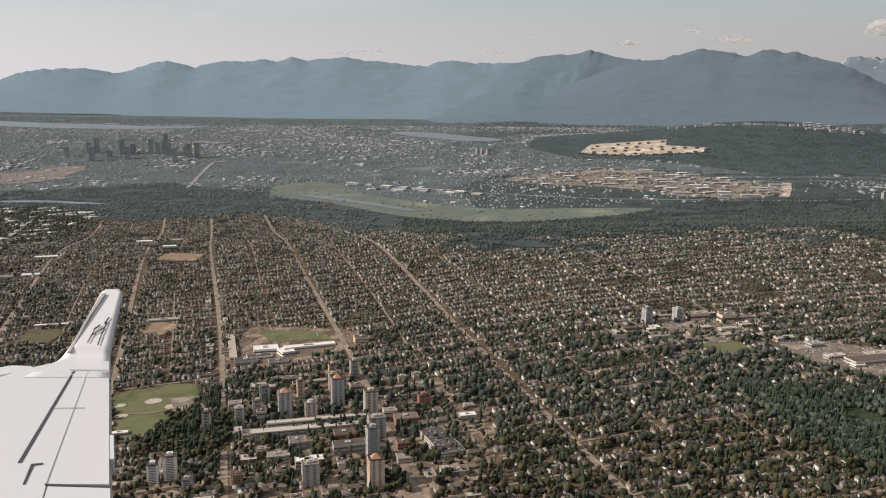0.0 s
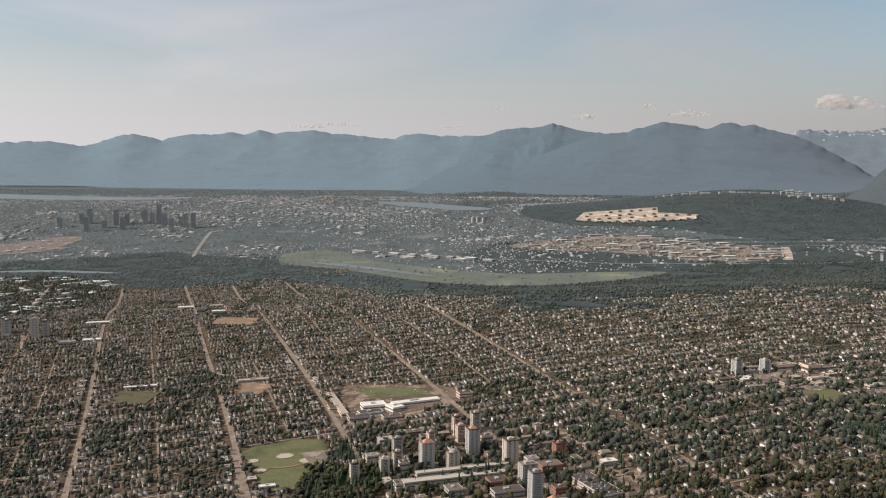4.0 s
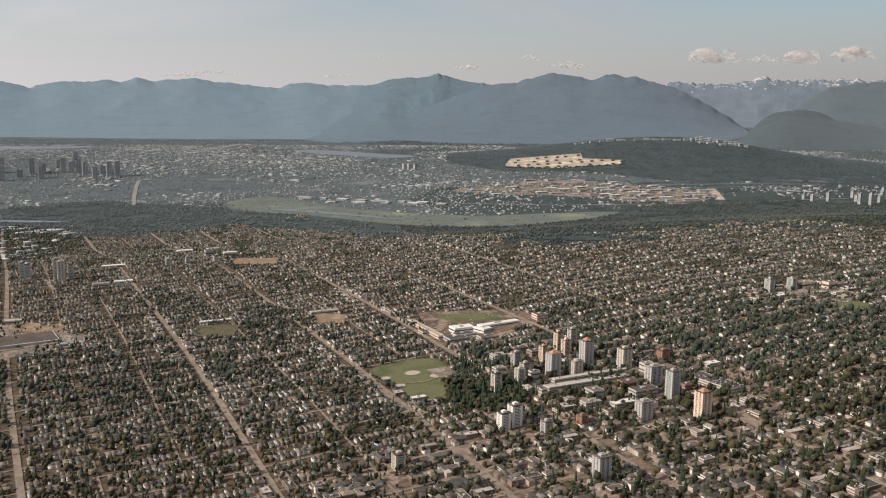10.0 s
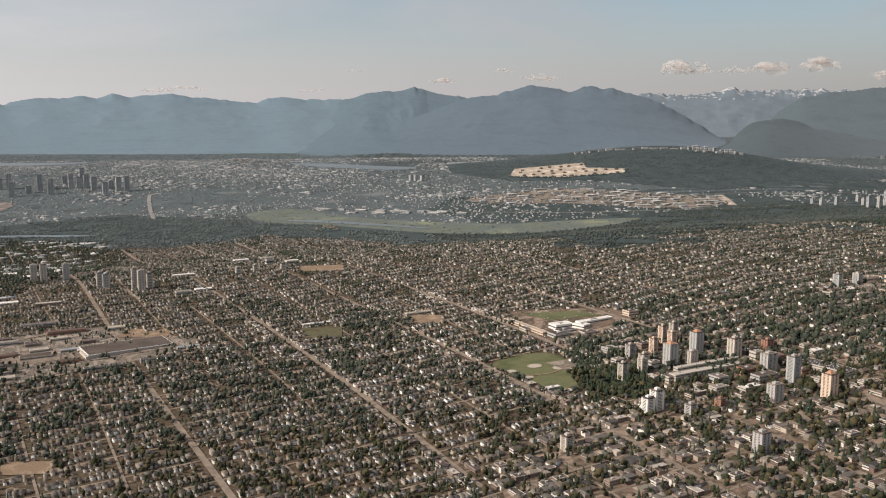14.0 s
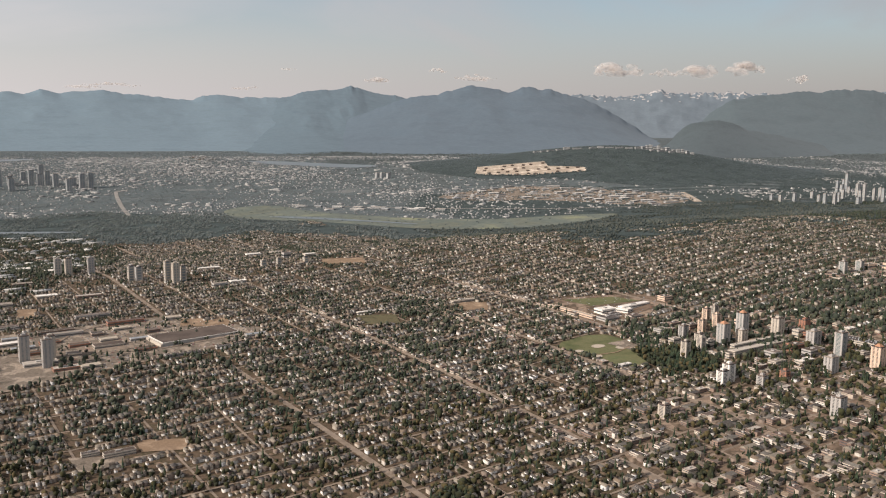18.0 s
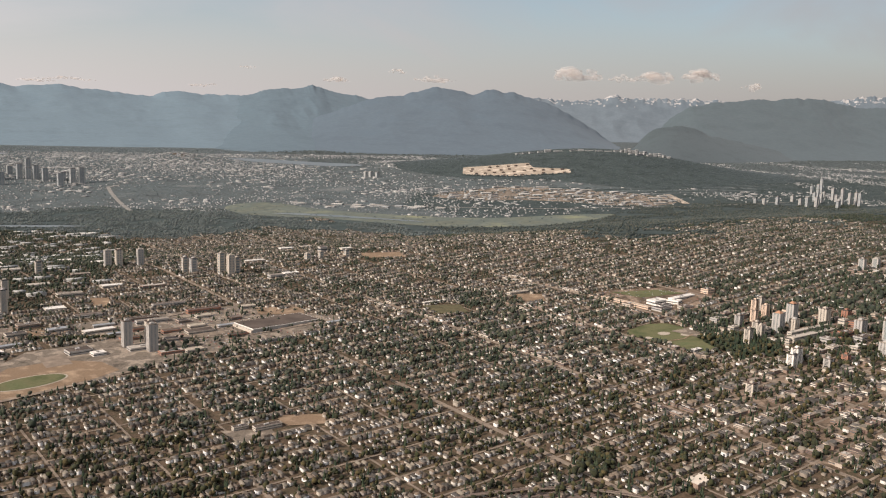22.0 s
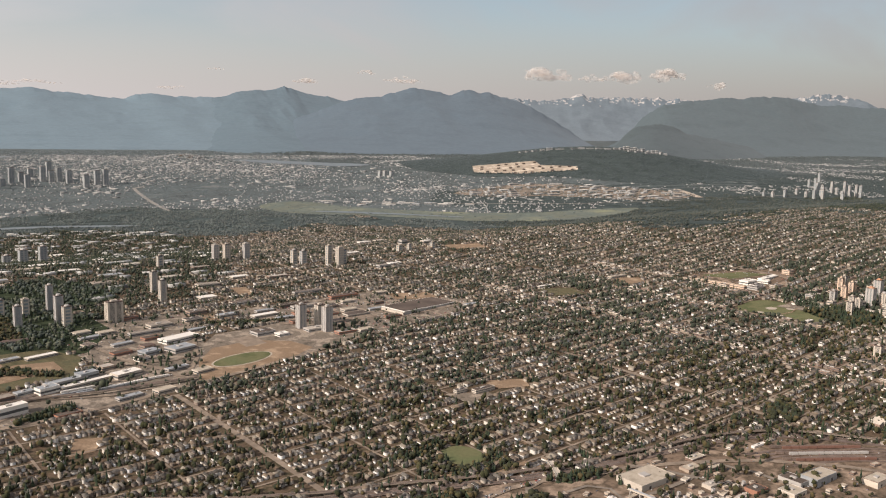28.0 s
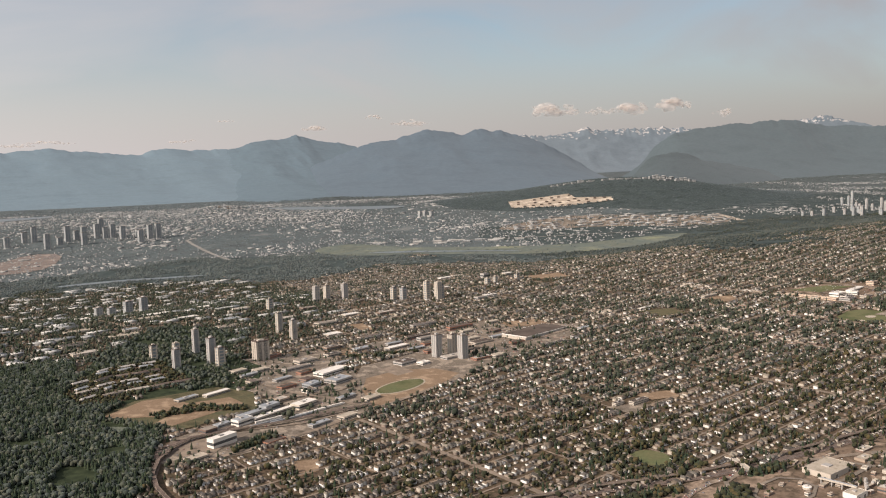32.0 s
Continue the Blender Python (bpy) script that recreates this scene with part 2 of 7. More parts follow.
M = {
    "earth": material("dry_ground", [(0.082, 0.062, 0.041), (0.138, 0.098, 0.068), (0.060, 0.051, 0.031), (0.195, 0.138, 0.098)], 0.95, 0.3, 0.3, fine=0.25, spec=0.1),
    "asphalt": material("worn_asphalt", [(0.210, 0.168, 0.128), (0.268, 0.212, 0.162)], 0.9, 0.2, 0.3, spec=0.2, fine=0.1),
    "paving": material("concrete_paving", [(0.25, 0.21, 0.165), (0.19, 0.16, 0.13), (0.31, 0.255, 0.20)], 0.9, 0.2, 0.12, fine=0.15),
    "grass": material("cut_grass", [(0.107, 0.124, 0.057), (0.142, 0.139, 0.072), (0.095, 0.111, 0.053)], 0.95, 0.25, 0.12, fine=0.15, spec=0.1),
    "marsh": material("marsh_grass", [(0.088, 0.100, 0.072), (0.118, 0.124, 0.076), (0.080, 0.096, 0.072), (0.100, 0.110, 0.074), (0.142, 0.145, 0.076)], 0.95, 0.3, 0.02, sheen=0.1, spec=0.1, fine=0.3),
    "dust": material("bare_earth", [(0.285, 0.198, 0.128), (0.232, 0.165, 0.110), (0.335, 0.245, 0.165)], 0.95, 0.2, 0.2, fine=0.2, spec=0.1),
    "sand": material("pale_gravel", [(0.47, 0.395, 0.305), (0.34, 0.28, 0.215), (0.53, 0.455, 0.365)], 0.95, 0.35, 0.1, fine=0.2),
    # Valley haze is painted into this pale blue-grey base colour.
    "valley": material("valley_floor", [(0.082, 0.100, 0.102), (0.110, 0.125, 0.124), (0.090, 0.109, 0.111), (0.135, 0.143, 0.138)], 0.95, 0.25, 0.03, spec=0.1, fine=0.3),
    "yard": material("works_ground", [(0.135, 0.115, 0.090), (0.225, 0.187, 0.147), (0.165, 0.138, 0.110), (0.300, 0.248, 0.195), (0.20, 0.168, 0.134)], 0.95, 0.3, 0.2, fine=0.3, spec=0.1),
    "forest": material("forest_floor", [(0.028, 0.039, 0.021), (0.045, 0.056, 0.030)], 0.95, 0.3, 0.3, spec=0.1),
    "water": material("still_water", [(0.13, 0.155, 0.16)], 0.35, 0.1, 0.02, spec=0.3),
    "far_earth": material("bare_far_earth", [(0.233, 0.190, 0.166), (0.194, 0.162, 0.143), (0.272, 0.228, 0.194)], 0.95, 0.25, 0.1, fine=0.2, spec=0.1),
    "freight": material("freight_yard_ground", [(0.155, 0.112, 0.079), (0.230, 0.168, 0.122), (0.098, 0.075, 0.053), (0.270, 0.203, 0.150), (0.135, 0.101, 0.074)], 0.95, 0.3, 0.12, fine=0.3, spec=0.1),
    "river": material("dull_river_water", [(0.055, 0.062, 0.045), (0.07, 0.075, 0.055)], 0.4, 0.1, 0.05, spec=0.2),
    "wall_i": material("painted_walls", WALLS, 0.85, 0.08, 0.6, "island", 0.0),
    "roof_i": material("shingle_roofs", ROOFS, 0.9, 0.15, 1.5, "island", 0.0, fine=0.12),
    # Haze is painted in: far walls and roofs greyed to lower their contrast.
    "far_wall_i": material("hazed_far_walls", [(0.36, 0.355, 0.335), (0.235, 0.232, 0.222), (0.44, 0.43, 0.405), (0.185, 0.187, 0.18), (0.29, 0.285, 0.27)], 0.85, 0.08, 0.6, "island", 0.2),
    "far_roof_i": material("hazed_far_roofs", [(0.115, 0.118, 0.116), (0.17, 0.17, 0.162), (0.23, 0.224, 0.21), (0.14, 0.14, 0.136)], 0.9, 0.1, 0.6, "island", 0.2),
    "wall_o": material("painted_siding", WALLS, 0.85, 0.08, 0.6, "object"),
    "roof_o": material("shingle_roof", ROOFS, 0.9, 0.15, 1.5, "object", fine=0.12),
    # Haze is painted into these leaves: paler and bluer than nearer trees.
    "far_tree": material("hazed_far_leaves", [(0.080, 0.104, 0.106), (0.098, 0.122, 0.123), (0.087, 0.112, 0.113), (0.112, 0.133, 0.128)], 0.95, 0.2, 0.3, "island", 0.4, spec=0.1),
    # Darker belt leaves with less haze painted in; the same kind of trees.
    "belt_dark": material("less_hazed_belt_leaves", [(0.038, 0.049, 0.043), (0.050, 0.061, 0.052), (0.065, 0.073, 0.058), (0.043, 0.055, 0.049), (0.078, 0.081, 0.062)], 0.95, 0.3, 0.05, "island", 0.1, spec=0.1),
    "weathered": material("weathered_concrete", [(0.27, 0.222, 0.175), (0.21, 0.175, 0.14)], 0.9, 0.15, 0.4, fine=0.1),
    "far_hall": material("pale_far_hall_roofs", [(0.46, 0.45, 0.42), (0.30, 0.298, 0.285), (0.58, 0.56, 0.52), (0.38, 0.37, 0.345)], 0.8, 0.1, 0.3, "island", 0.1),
    "far_road": material("far_pale_road", [(0.235, 0.226, 0.205), (0.27, 0.256, 0.23)], 0.9, 0.15, 0.1, spec=0.1),
    "wagon": material("dull_red_wagon_paint", [(0.20, 0.105, 0.075), (0.16, 0.09, 0.07)], 0.8, 0.2, 1.0),
    # House walls with the whites toned down, for rows beyond y = 345.
    "tan_wall_i": material("toned_down_walls", [(0.36, 0.315, 0.26), (0.26, 0.22, 0.18), (0.47, 0.43, 0.37), (0.20, 0.165, 0.136), (0.58, 0.545, 0.48), (0.30, 0.265, 0.23), (0.43, 0.38, 0.31), (0.62, 0.60, 0.56), (0.235, 0.19, 0.156), (0.52, 0.48, 0.42)], 0.85, 0.08, 0.6, "island", 0.0),
    # Valley leaves with less haze painted in, for the clearer eastern side.
    "east_tree": material("less_hazed_valley_leaves", [(0.052, 0.067, 0.065), (0.064, 0.079, 0.076), (0.058, 0.073, 0.070), (0.078, 0.090, 0.083)], 0.95, 0.2, 0.3, "island", 0.15, spec=0.1),
    # Haze over hill, shore trees and their floor is painted into these colours.
    "hill_tree": material("hazed_hill_leaves", [(0.061, 0.079, 0.082), (0.071, 0.089, 0.091), (0.065, 0.083, 0.086)], 0.95, 0.15, 0.06, "island", 0.15, spec=0.1),
    "belt_tree": material("hazed_belt_leaves", [(0.064, 0.081, 0.077), (0.079, 0.096, 0.090), (0.094, 0.107, 0.096), (0.070, 0.088, 0.083), (0.108, 0.115, 0.100)], 0.95, 0.3, 0.05, "island", 0.2, spec=0.1),
    "far_floor": material("hazed_forest_floor", [(0.050, 0.066, 0.064), (0.060, 0.076, 0.073), (0.054, 0.070, 0.068)], 0.95, 0.3, 0.05, spec=0.1, fine=0.3),
    # Garden tree greens lifted and greyed for haze at middle distance.
    "mid_tree": material("mid_haze_leaves", [(0.034, 0.041, 0.029), (0.046, 0.053, 0.036), (0.060, 0.066, 0.044), (0.039, 0.047, 0.034), (0.076, 0.076, 0.050)], 0.95, 0.3, 1.0, "island", 0.05, spec=0.1),
    "tree_i": material("tree_leaves", GREENS, 0.95, 0.35, 1.2, "island", 0.04, spec=0.1, fine=0.3),
    "tree_o": material("tree_leaf", GREENS, 0.95, 0.35, 1.2, "object", 0.04, spec=0.1, fine=0.3),
    "fir_i": material("fir_needles", FIRS, 0.95, 0.3, 1.2, "island", 0.05, spec=0.1, fine=0.3),
    "fir_o": material("fir_needle", FIRS, 0.95, 0.3, 1.2, "object", 0.2, spec=0.1, fine=0.3),
    # Leaf colour raised to stand in for haze over the western woods.
    "wood_tree": material("haze_lifted_leaves", [(0.047, 0.058, 0.045), (0.066, 0.074, 0.055), (0.085, 0.090, 0.063), (0.055, 0.067, 0.056)], 0.95, 0.35, 0.08, "island", 0.08, spec=0.1, fine=0.3),
    "bark": material("bark", [(0.09, 0.065, 0.045)], 0.95, 0.3, 4),
    "flat_o": material("gravel_roof", [(0.085, 0.070, 0.062), (0.17, 0.135, 0.112), (0.27, 0.23, 0.19), (0.12, 0.088, 0.074), (0.42, 0.375, 0.32), (0.15, 0.12, 0.10)], 0.9, 0.25, 0.5, "object", fine=0.15),
    "stucco": material("stucco", [(0.36, 0.29, 0.225), (0.20, 0.14, 0.11), (0.52, 0.46, 0.38), (0.155, 0.105, 0.085), (0.66, 0.61, 0.54), (0.28, 0.20, 0.155), (0.44, 0.37, 0.30)], 0.85, 0.12, 0.5, "object"),
    "tanroof": material("tan_roofing", [(0.38, 0.325, 0.25), (0.44, 0.38, 0.30), (0.33, 0.28, 0.22)], 0.9, 0.2, 0.4, fine=0.1),
    "concrete": material("pale_concrete", [(0.52, 0.46, 0.385), (0.43, 0.385, 0.325)], 0.85, 0.12, 0.3, fine=0.08),
    "pinkish": material("tan_stucco", [(0.58, 0.43, 0.32), (0.62, 0.48, 0.37)], 0.85, 0.1, 0.5, fine=0.06),
    "brick": material("brown_brick", [(0.357, 0.180, 0.117), (0.294, 0.153, 0.108)], 0.9, 0.15, 0.8, fine=0.1),
    "greyc": material("grey_concrete", [(0.42, 0.395, 0.365), (0.36, 0.34, 0.315)], 0.85, 0.1, 0.5, fine=0.06),
    "glass": material("dark_glazing", [(0.07, 0.075, 0.08), (0.11, 0.115, 0.115)], 0.25, 0.2, 0.7, spec=0.6),
    "blueglass": material("blue_green_glazing", [(0.12, 0.17, 0.18), (0.17, 0.21, 0.21)], 0.25, 0.2, 0.7, spec=0.6),
    # Haze over far towers is painted into these pale walls and glazing.
    "farwall": material("hazed_far_concrete", [(0.310, 0.311, 0.303), (0.378, 0.374, 0.353)], 0.9, 0.1, 0.2, sheen=0.3),
    "farglass": material("hazed_pale_glazing", [(0.17, 0.205, 0.225), (0.22, 0.255, 0.27)], 0.35, 0.1, 0.3, spec=0.5),
    "orange": material("orange_roof_tiles", [(0.44, 0.23, 0.135), (0.37, 0.20, 0.12)], 0.8, 0.15, 1.5),
    "white": material("white_roof_membrane", [(0.77, 0.725, 0.655), (0.69, 0.65, 0.585)], 0.7, 0.08, 0.3, fine=0.05),
    "tar": material("dark_roofing", [(0.098, 0.078, 0.066), (0.121, 0.097, 0.081)], 0.95, 0.2, 0.1, fine=0.15, spec=0.1),
    "metal": material("grey_metal_roof", [(0.30, 0.32, 0.34), (0.38, 0.39, 0.39)], 0.5, 0.1, 0.4, metal=0.2),
    "rust": material("rail_ballast", [(0.135, 0.10, 0.082), (0.18, 0.135, 0.11)], 0.95, 0.25, 0.4, fine=0.2),
    "steel": material("rail_steel", [(0.32, 0.29, 0.26)], 0.5, 0.1, 1, metal=0.7),
    # Distance haze is painted into these slope colours, palest on far and western ranges.
    "rock": material("hazed_far_slopes", [(0.138, 0.192, 0.226), (0.148, 0.203, 0.237), (0.132, 0.185, 0.219)], 1.0, 0.06, 0.01, sheen=0.08, spec=0.0, fine=0.1),
    "middle": material("hazed_middle_slopes", [(0.108, 0.152, 0.180), (0.116, 0.161, 0.189), (0.103, 0.147, 0.174)], 1.0, 0.06, 0.01, sheen=0.08, spec=0.0, fine=0.1),
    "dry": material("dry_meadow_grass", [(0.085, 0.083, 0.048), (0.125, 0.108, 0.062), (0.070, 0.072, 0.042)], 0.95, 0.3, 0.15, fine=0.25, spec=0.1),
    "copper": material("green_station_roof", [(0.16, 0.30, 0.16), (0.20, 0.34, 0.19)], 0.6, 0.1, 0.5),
    # Haze is painted into these slopes too, less of it on the nearer ones.
    "front": material("hazed_front_slopes", [(0.088, 0.119, 0.146), (0.095, 0.127, 0.154), (0.083, 0.114, 0.140)], 1.0, 0.08, 0.01, sheen=0.1, spec=0.0, fine=0.1),
    "east": material("hazed_eastern_slopes", [(0.076, 0.098, 0.106), (0.081, 0.104, 0.112), (0.072, 0.094, 0.102)], 1.0, 0.08, 0.01, sheen=0.1, spec=0.0, fine=0.1),
    "knob": material("hazed_hill_forest", [(0.062, 0.079, 0.084), (0.068, 0.085, 0.090), (0.058, 0.075, 0.080)], 1.0, 0.1, 0.03, sheen=0.1, spec=0.0, fine=0.15),
    "bare": material("hazed_rock_slopes", [(0.130, 0.162, 0.186), (0.140, 0.172, 0.195)], 1.0, 0.08, 0.01, sheen=0.1, spec=0.0, fine=0.1),
    "cloud": material("cloud_white", [(0.95, 0.88, 0.82)], 1.0, spec=0.0),
    "wingpaint": material("white_wing_paint", [(0.655, 0.638, 0.622), (0.622, 0.605, 0.588)], 0.35, 0.03, 0.8, spec=0.5),
    "seal": material("black_seal", [(0.05, 0.05, 0.05)], 0.6),
    "car": material("car_paint", [(0.38, 0.37, 0.36), (0.06, 0.06, 0.065), (0.25, 0.05, 0.04), (0.2, 0.21, 0.23), (0.55, 0.53, 0.5), (0.1, 0.1, 0.11)], 0.35, pick="island", spec=0.5),
}

# ---- ground and helpers ----
A15 = radians(15)
nt = M["cloud"].node_tree
lit, glow = nt.nodes.new("ShaderNodeMixShader"), nt.nodes.new("ShaderNodeBsdfTranslucent")
glow.inputs["Color"].default_value = (0.93, 0.86, 0.80, 1)
lit.inputs["Fac"].default_value = 0.5
nt.links.new(nt.nodes["Principled BSDF"].outputs["BSDF"], lit.inputs[1])
nt.links.new(glow.outputs["BSDF"], lit.inputs[2])
veiled, clear = nt.nodes.new("ShaderNodeMixShader"), nt.nodes.new("ShaderNodeBsdfTransparent")
veiled.inputs["Fac"].default_value = 0.78
nt.links.new(lit.outputs["Shader"], veiled.inputs[1])
nt.links.new(clear.outputs["BSDF"], veiled.inputs[2])
nt.links.new(veiled.outputs["Shader"], nt.nodes["Material Output"].inputs["Surface"])
CU, SU = math.cos(A15), math.sin(A15)


def grid(u, v):
    """From street coordinates (u along the streets, v along the avenues) to the plan."""
    return u * CU - v * SU, u * SU + v * CU


def ease(a, b, v):
    s = np.clip((v - a) / (b - a), 0, 1)
    return s * s * (3 - 2 * s)


def ground(x, y):
    x, y = np.asarray(x, float), np.asarray(y, float)
    xs = np.where(x > 0, 90 * np.tanh(x / 90), np.maximum(x, -500))
    near = 8.266+0.07273*xs+0.04822*420*np.tanh(y/420)+0.0001038*xs*xs
    lake = 6 + 0.035 * np.clip(x, -500, 400)
    e = ease(900, 1400, y)
    far = lake * (1 - e) + 24 * e
    k = ease(480, 690, y)
    dx, dy = (x - 450) / np.where(x < 450, 190, 150), (y - 1190) / 150
    kx, ky = (x + 168) / 38, (y - 1500) / 60
    return near * (1 - k) + far * k + 40 * np.exp(-0.5 * (dx * dx + dy * dy)) + 11 * np.exp(-0.5 * (kx * kx + ky * ky))


def gz(x, y):
    return float(ground(x, y))


def raw(name, verts, faces, mats, index=None, smooth=False):
    """A mesh from arrays; all faces have the same number of corners."""
    verts, faces = np.asarray(verts, np.float32), np.asarray(faces, np.int32)
    me = bpy.data.meshes.new(name)
    n, k = faces.shape
    me.vertices.add(len(verts))
    me.vertices.foreach_set("co", verts.ravel())
    me.loops.add(n * k)
    me.loops.foreach_set("vertex_index", faces.ravel())
    me.polygons.add(n)
    me.polygons.foreach_set("loop_start", np.arange(0, n * k, k, dtype=np.int32))
    for m in mats:
        me.materials.append(m)
    if index is not None:
        me.polygons.foreach_set("material_index", np.asarray(index, np.int32))
    if smooth:
        me.polygons.foreach_set("use_smooth", np.ones(n, bool))
    me.update(calc_edges=True)
    return me


class Shape:
    """Collects solids, each with a material number, for one mesh."""

    def __init__(self):
        self.v, self.f, self.m = [], [], []

    def prism(self, poly, z0, z1, mat=0, top=None):
        """An upright prism; top: the same outline scaled about its middle, for slanted sides."""
        n, k = len(self.v), len(poly)
        cx, cy = sum(p[0] for p in poly) / k, sum(p[1] for p in poly) / k
        s = 1 if top is None else top
        self.v += [(x, y, z0) for x, y in poly] + [(cx + s * (x - cx), cy + s * (y - cy), z1) for x, y in poly]
        self.f += [[n + i, n + (i + 1) % k, n + k + (i + 1) % k, n + k + i] for i in range(k)]
        self.f += [[n + k + i for i in range(k)], [n + i for i in reversed(range(k))]]
        self.m += [mat] * (k + 2)
        return self

    def walls(self, x0, y0, z0, x1, y1, z1, mat=0):
        """Four walls that a roof closes."""
        n = len(self.v)
        self.v += [(x, y, z) for z in (z0, z1) for x, y in ((x0, y0), (x1, y0), (x1, y1), (x0, y1))]
        self.f += [[n + i, n + (i + 1) % 4, n + 4 + (i + 1) % 4, n + 4 + i] for i in range(4)]
        self.m += [mat] * 4
        return self

    def box(self, x0, y0, z0, x1, y1, z1, mat=0):
        return self.prism([(x0, y0), (x1, y0), (x1, y1), (x0, y1)], z0, z1, mat)

    def gable(self, x0, y0, x1, y1, z0, rise, over=0.0, mat=0, along="y", hip=0.0):
        x0, y0, x1, y1 = x0 - over, y0 - over, x1 + over, y1 + over
        n = len(self.v)
        if along == "y":
            a, b = ((x0 + x1) / 2, y0 + hip, z0 + rise), ((x0 + x1) / 2, y1 - hip, z0 + rise)
            self.v += [(x0, y0, z0), (x1, y0, z0), (x1, y1, z0), (x0, y1, z0), a, b]
            self.f += [[n + 3, n, n + 4, n + 5], [n + 1, n + 2, n + 5, n + 4], [n, n + 1, n + 4], [n + 2, n + 3, n + 5], [n + 3, n + 2, n + 1, n]]
        else:
            a, b = (x0 + hip, (y0 + y1) / 2, z0 + rise), (x1 - hip, (y0 + y1) / 2, z0 + rise)
            self.v += [(x0, y0, z0), (x1, y0, z0), (x1, y1, z0), (x0, y1, z0), a, b]
            self.f += [[n, n + 1, n + 5, n + 4], [n + 2, n + 3, n + 4, n + 5], [n + 3, n, n + 4], [n + 1, n + 2, n + 5], [n + 3, n + 2, n + 1, n]]
        self.m += [mat] * 5
        return self

    def mesh(self, name, *mats):
        me = bpy.data.meshes.new(name)
        me.from_pydata(self.v, [], self.f)
        for m in mats:
            me.materials.append(m)
        me.polygons.foreach_set("material_index", self.m)
        me.update()
        return me


def part(name, me, parent, label="", at=(0, 0, 0), turn=0.0):
    """One mesh object under a thing or a part."""
    o = new(name, me)
    o.parent = parent
    o.location, o.rotation_euler = at, (0, 0, turn)
    if label:
        o["label"] = label
    return o


def thing(name, x, y, label, category, group="", turn=A15, z=None, kind=""):
    o = new(name)
    o.empty_display_size = 0.5
    o.location, o.rotation_euler = (x, y, gz(x, y) if z is None else z), (0, 0, turn)
    return tagged(o, label, category, group, kind)


def place(x, y, turn=A15, dz=0.0):
    return Matrix.Translation((x, y, gz(x, y) + dz)) @ Matrix.Rotation(turn, 4, "Z")


def ragged(x, y, size, reach):
    """Shifts points a little, so that outlines become uneven."""
    q = [(noise.noise(Vector((a / size, b / size, 2.5))), noise.noise(Vector((a / size, b / size, 9.5)))) for a, b in zip(x, y)]
    q = np.array(q).reshape(-1, 2) * reach
    return np.asarray(x) + q[:, 0], np.asarray(y) + q[:, 1]


def frayed(x, y):
    """The same at two scales, for the edge of a forest that houses grow into."""
    a, b = ragged(x, y, 75, 62)
    c, d = ragged(x, y, 19, 24)
    return a + c - np.asarray(x), b + d - np.asarray(y)


def inside(poly, x, y):
    """For arrays of points: which lie within the outline."""
    x, y = np.asarray(x), np.asarray(y)
    r = np.zeros(x.shape, bool)
    for (ax, ay), (bx, by) in zip(poly, poly[1:] + poly[:1]):
        c = (ay > y) != (by > y)
        r ^= c & (x < (bx - ax) * (y - ay) / (by - ay + 1e-9) + ax)
    return r


def drape(name, poly, mat, up=0.12, step=12.0, label="", category="", kind="structure", smooth=0, parent=None):
    """A thin sheet that lies on the ground, of the given outline."""
    for _ in range(smooth):
        poly = [q for a, b in zip(poly, poly[1:] + poly[:1]) for q in ((0.75 * a[0] + 0.25 * b[0], 0.75 * a[1] + 0.25 * b[1]), (0.25 * a[0] + 0.75 * b[0], 0.25 * a[1] + 0.75 * b[1]))]
    bm = bmesh.new()
    f = bm.faces.new([bm.verts.new((x, y, 0)) for x, y in poly])
    if f.normal.z < 0 or f.calc_area() and sum((a[0] * b[1] - a[1] * b[0]) for a, b in zip(poly, poly[1:] + poly[:1])) < 0:
        f.normal_flip()
    bmesh.ops.triangulate(bm, faces=bm.faces[:])
    for _ in range(7):
        long_edges = [e for e in bm.edges if e.calc_length() > step]
        if not long_edges:
            break
        bmesh.ops.subdivide_edges(bm, edges=long_edges, cuts=1)
        bmesh.ops.triangulate(bm, faces=bm.faces[:])
    co = np.array([v.co for v in bm.verts])
    zz = ground(co[:, 0], co[:, 1]) + up
    for v, z in zip(bm.verts, zz):
        v.co.z = z
    me = bpy.data.meshes.new(name)
    bm.to_mesh(me)
    bm.free()
    me.materials.append(mat)
    o = new(name, me)
    if parent:
        o.parent = parent
        return o
    return tagged(o, label, category, "", kind)


def strip(points, width, up=0.1, step=5.0):
    """Vertices and faces of a ribbon along a line on the ground."""
    pts = [Vector(p) for p in points]
    line = []
    for a, b in zip(pts, pts[1:]):
        n = max(1, int((b - a).length / step))
        line += [a.lerp(b, i / n) for i in range(n)]
    line.append(pts[-1])
    L = np.array(line)
    d = np.gradient(L, axis=0)
    d /= np.linalg.norm(d, axis=1)[:, None] + 1e-9
    nrm = np.stack([-d[:, 1], d[:, 0]], 1) * width / 2
    P = np.concatenate([L - nrm, L + nrm])
    z = ground(P[:, 0], P[:, 1]) + up
    n = len(L)
    i = np.arange(n - 1)
    return np.c_[P, z], np.stack([i, i + 1, n + i + 1, n + i], 1)


def road(name, points, width, mat, up=0.1, label="sun-bleached grey asphalt street between houses", category="road"):
    v, f = strip(points, width, up)
    return tagged(new(name, raw(name, v, f, [mat])), label, category, "", "structure")


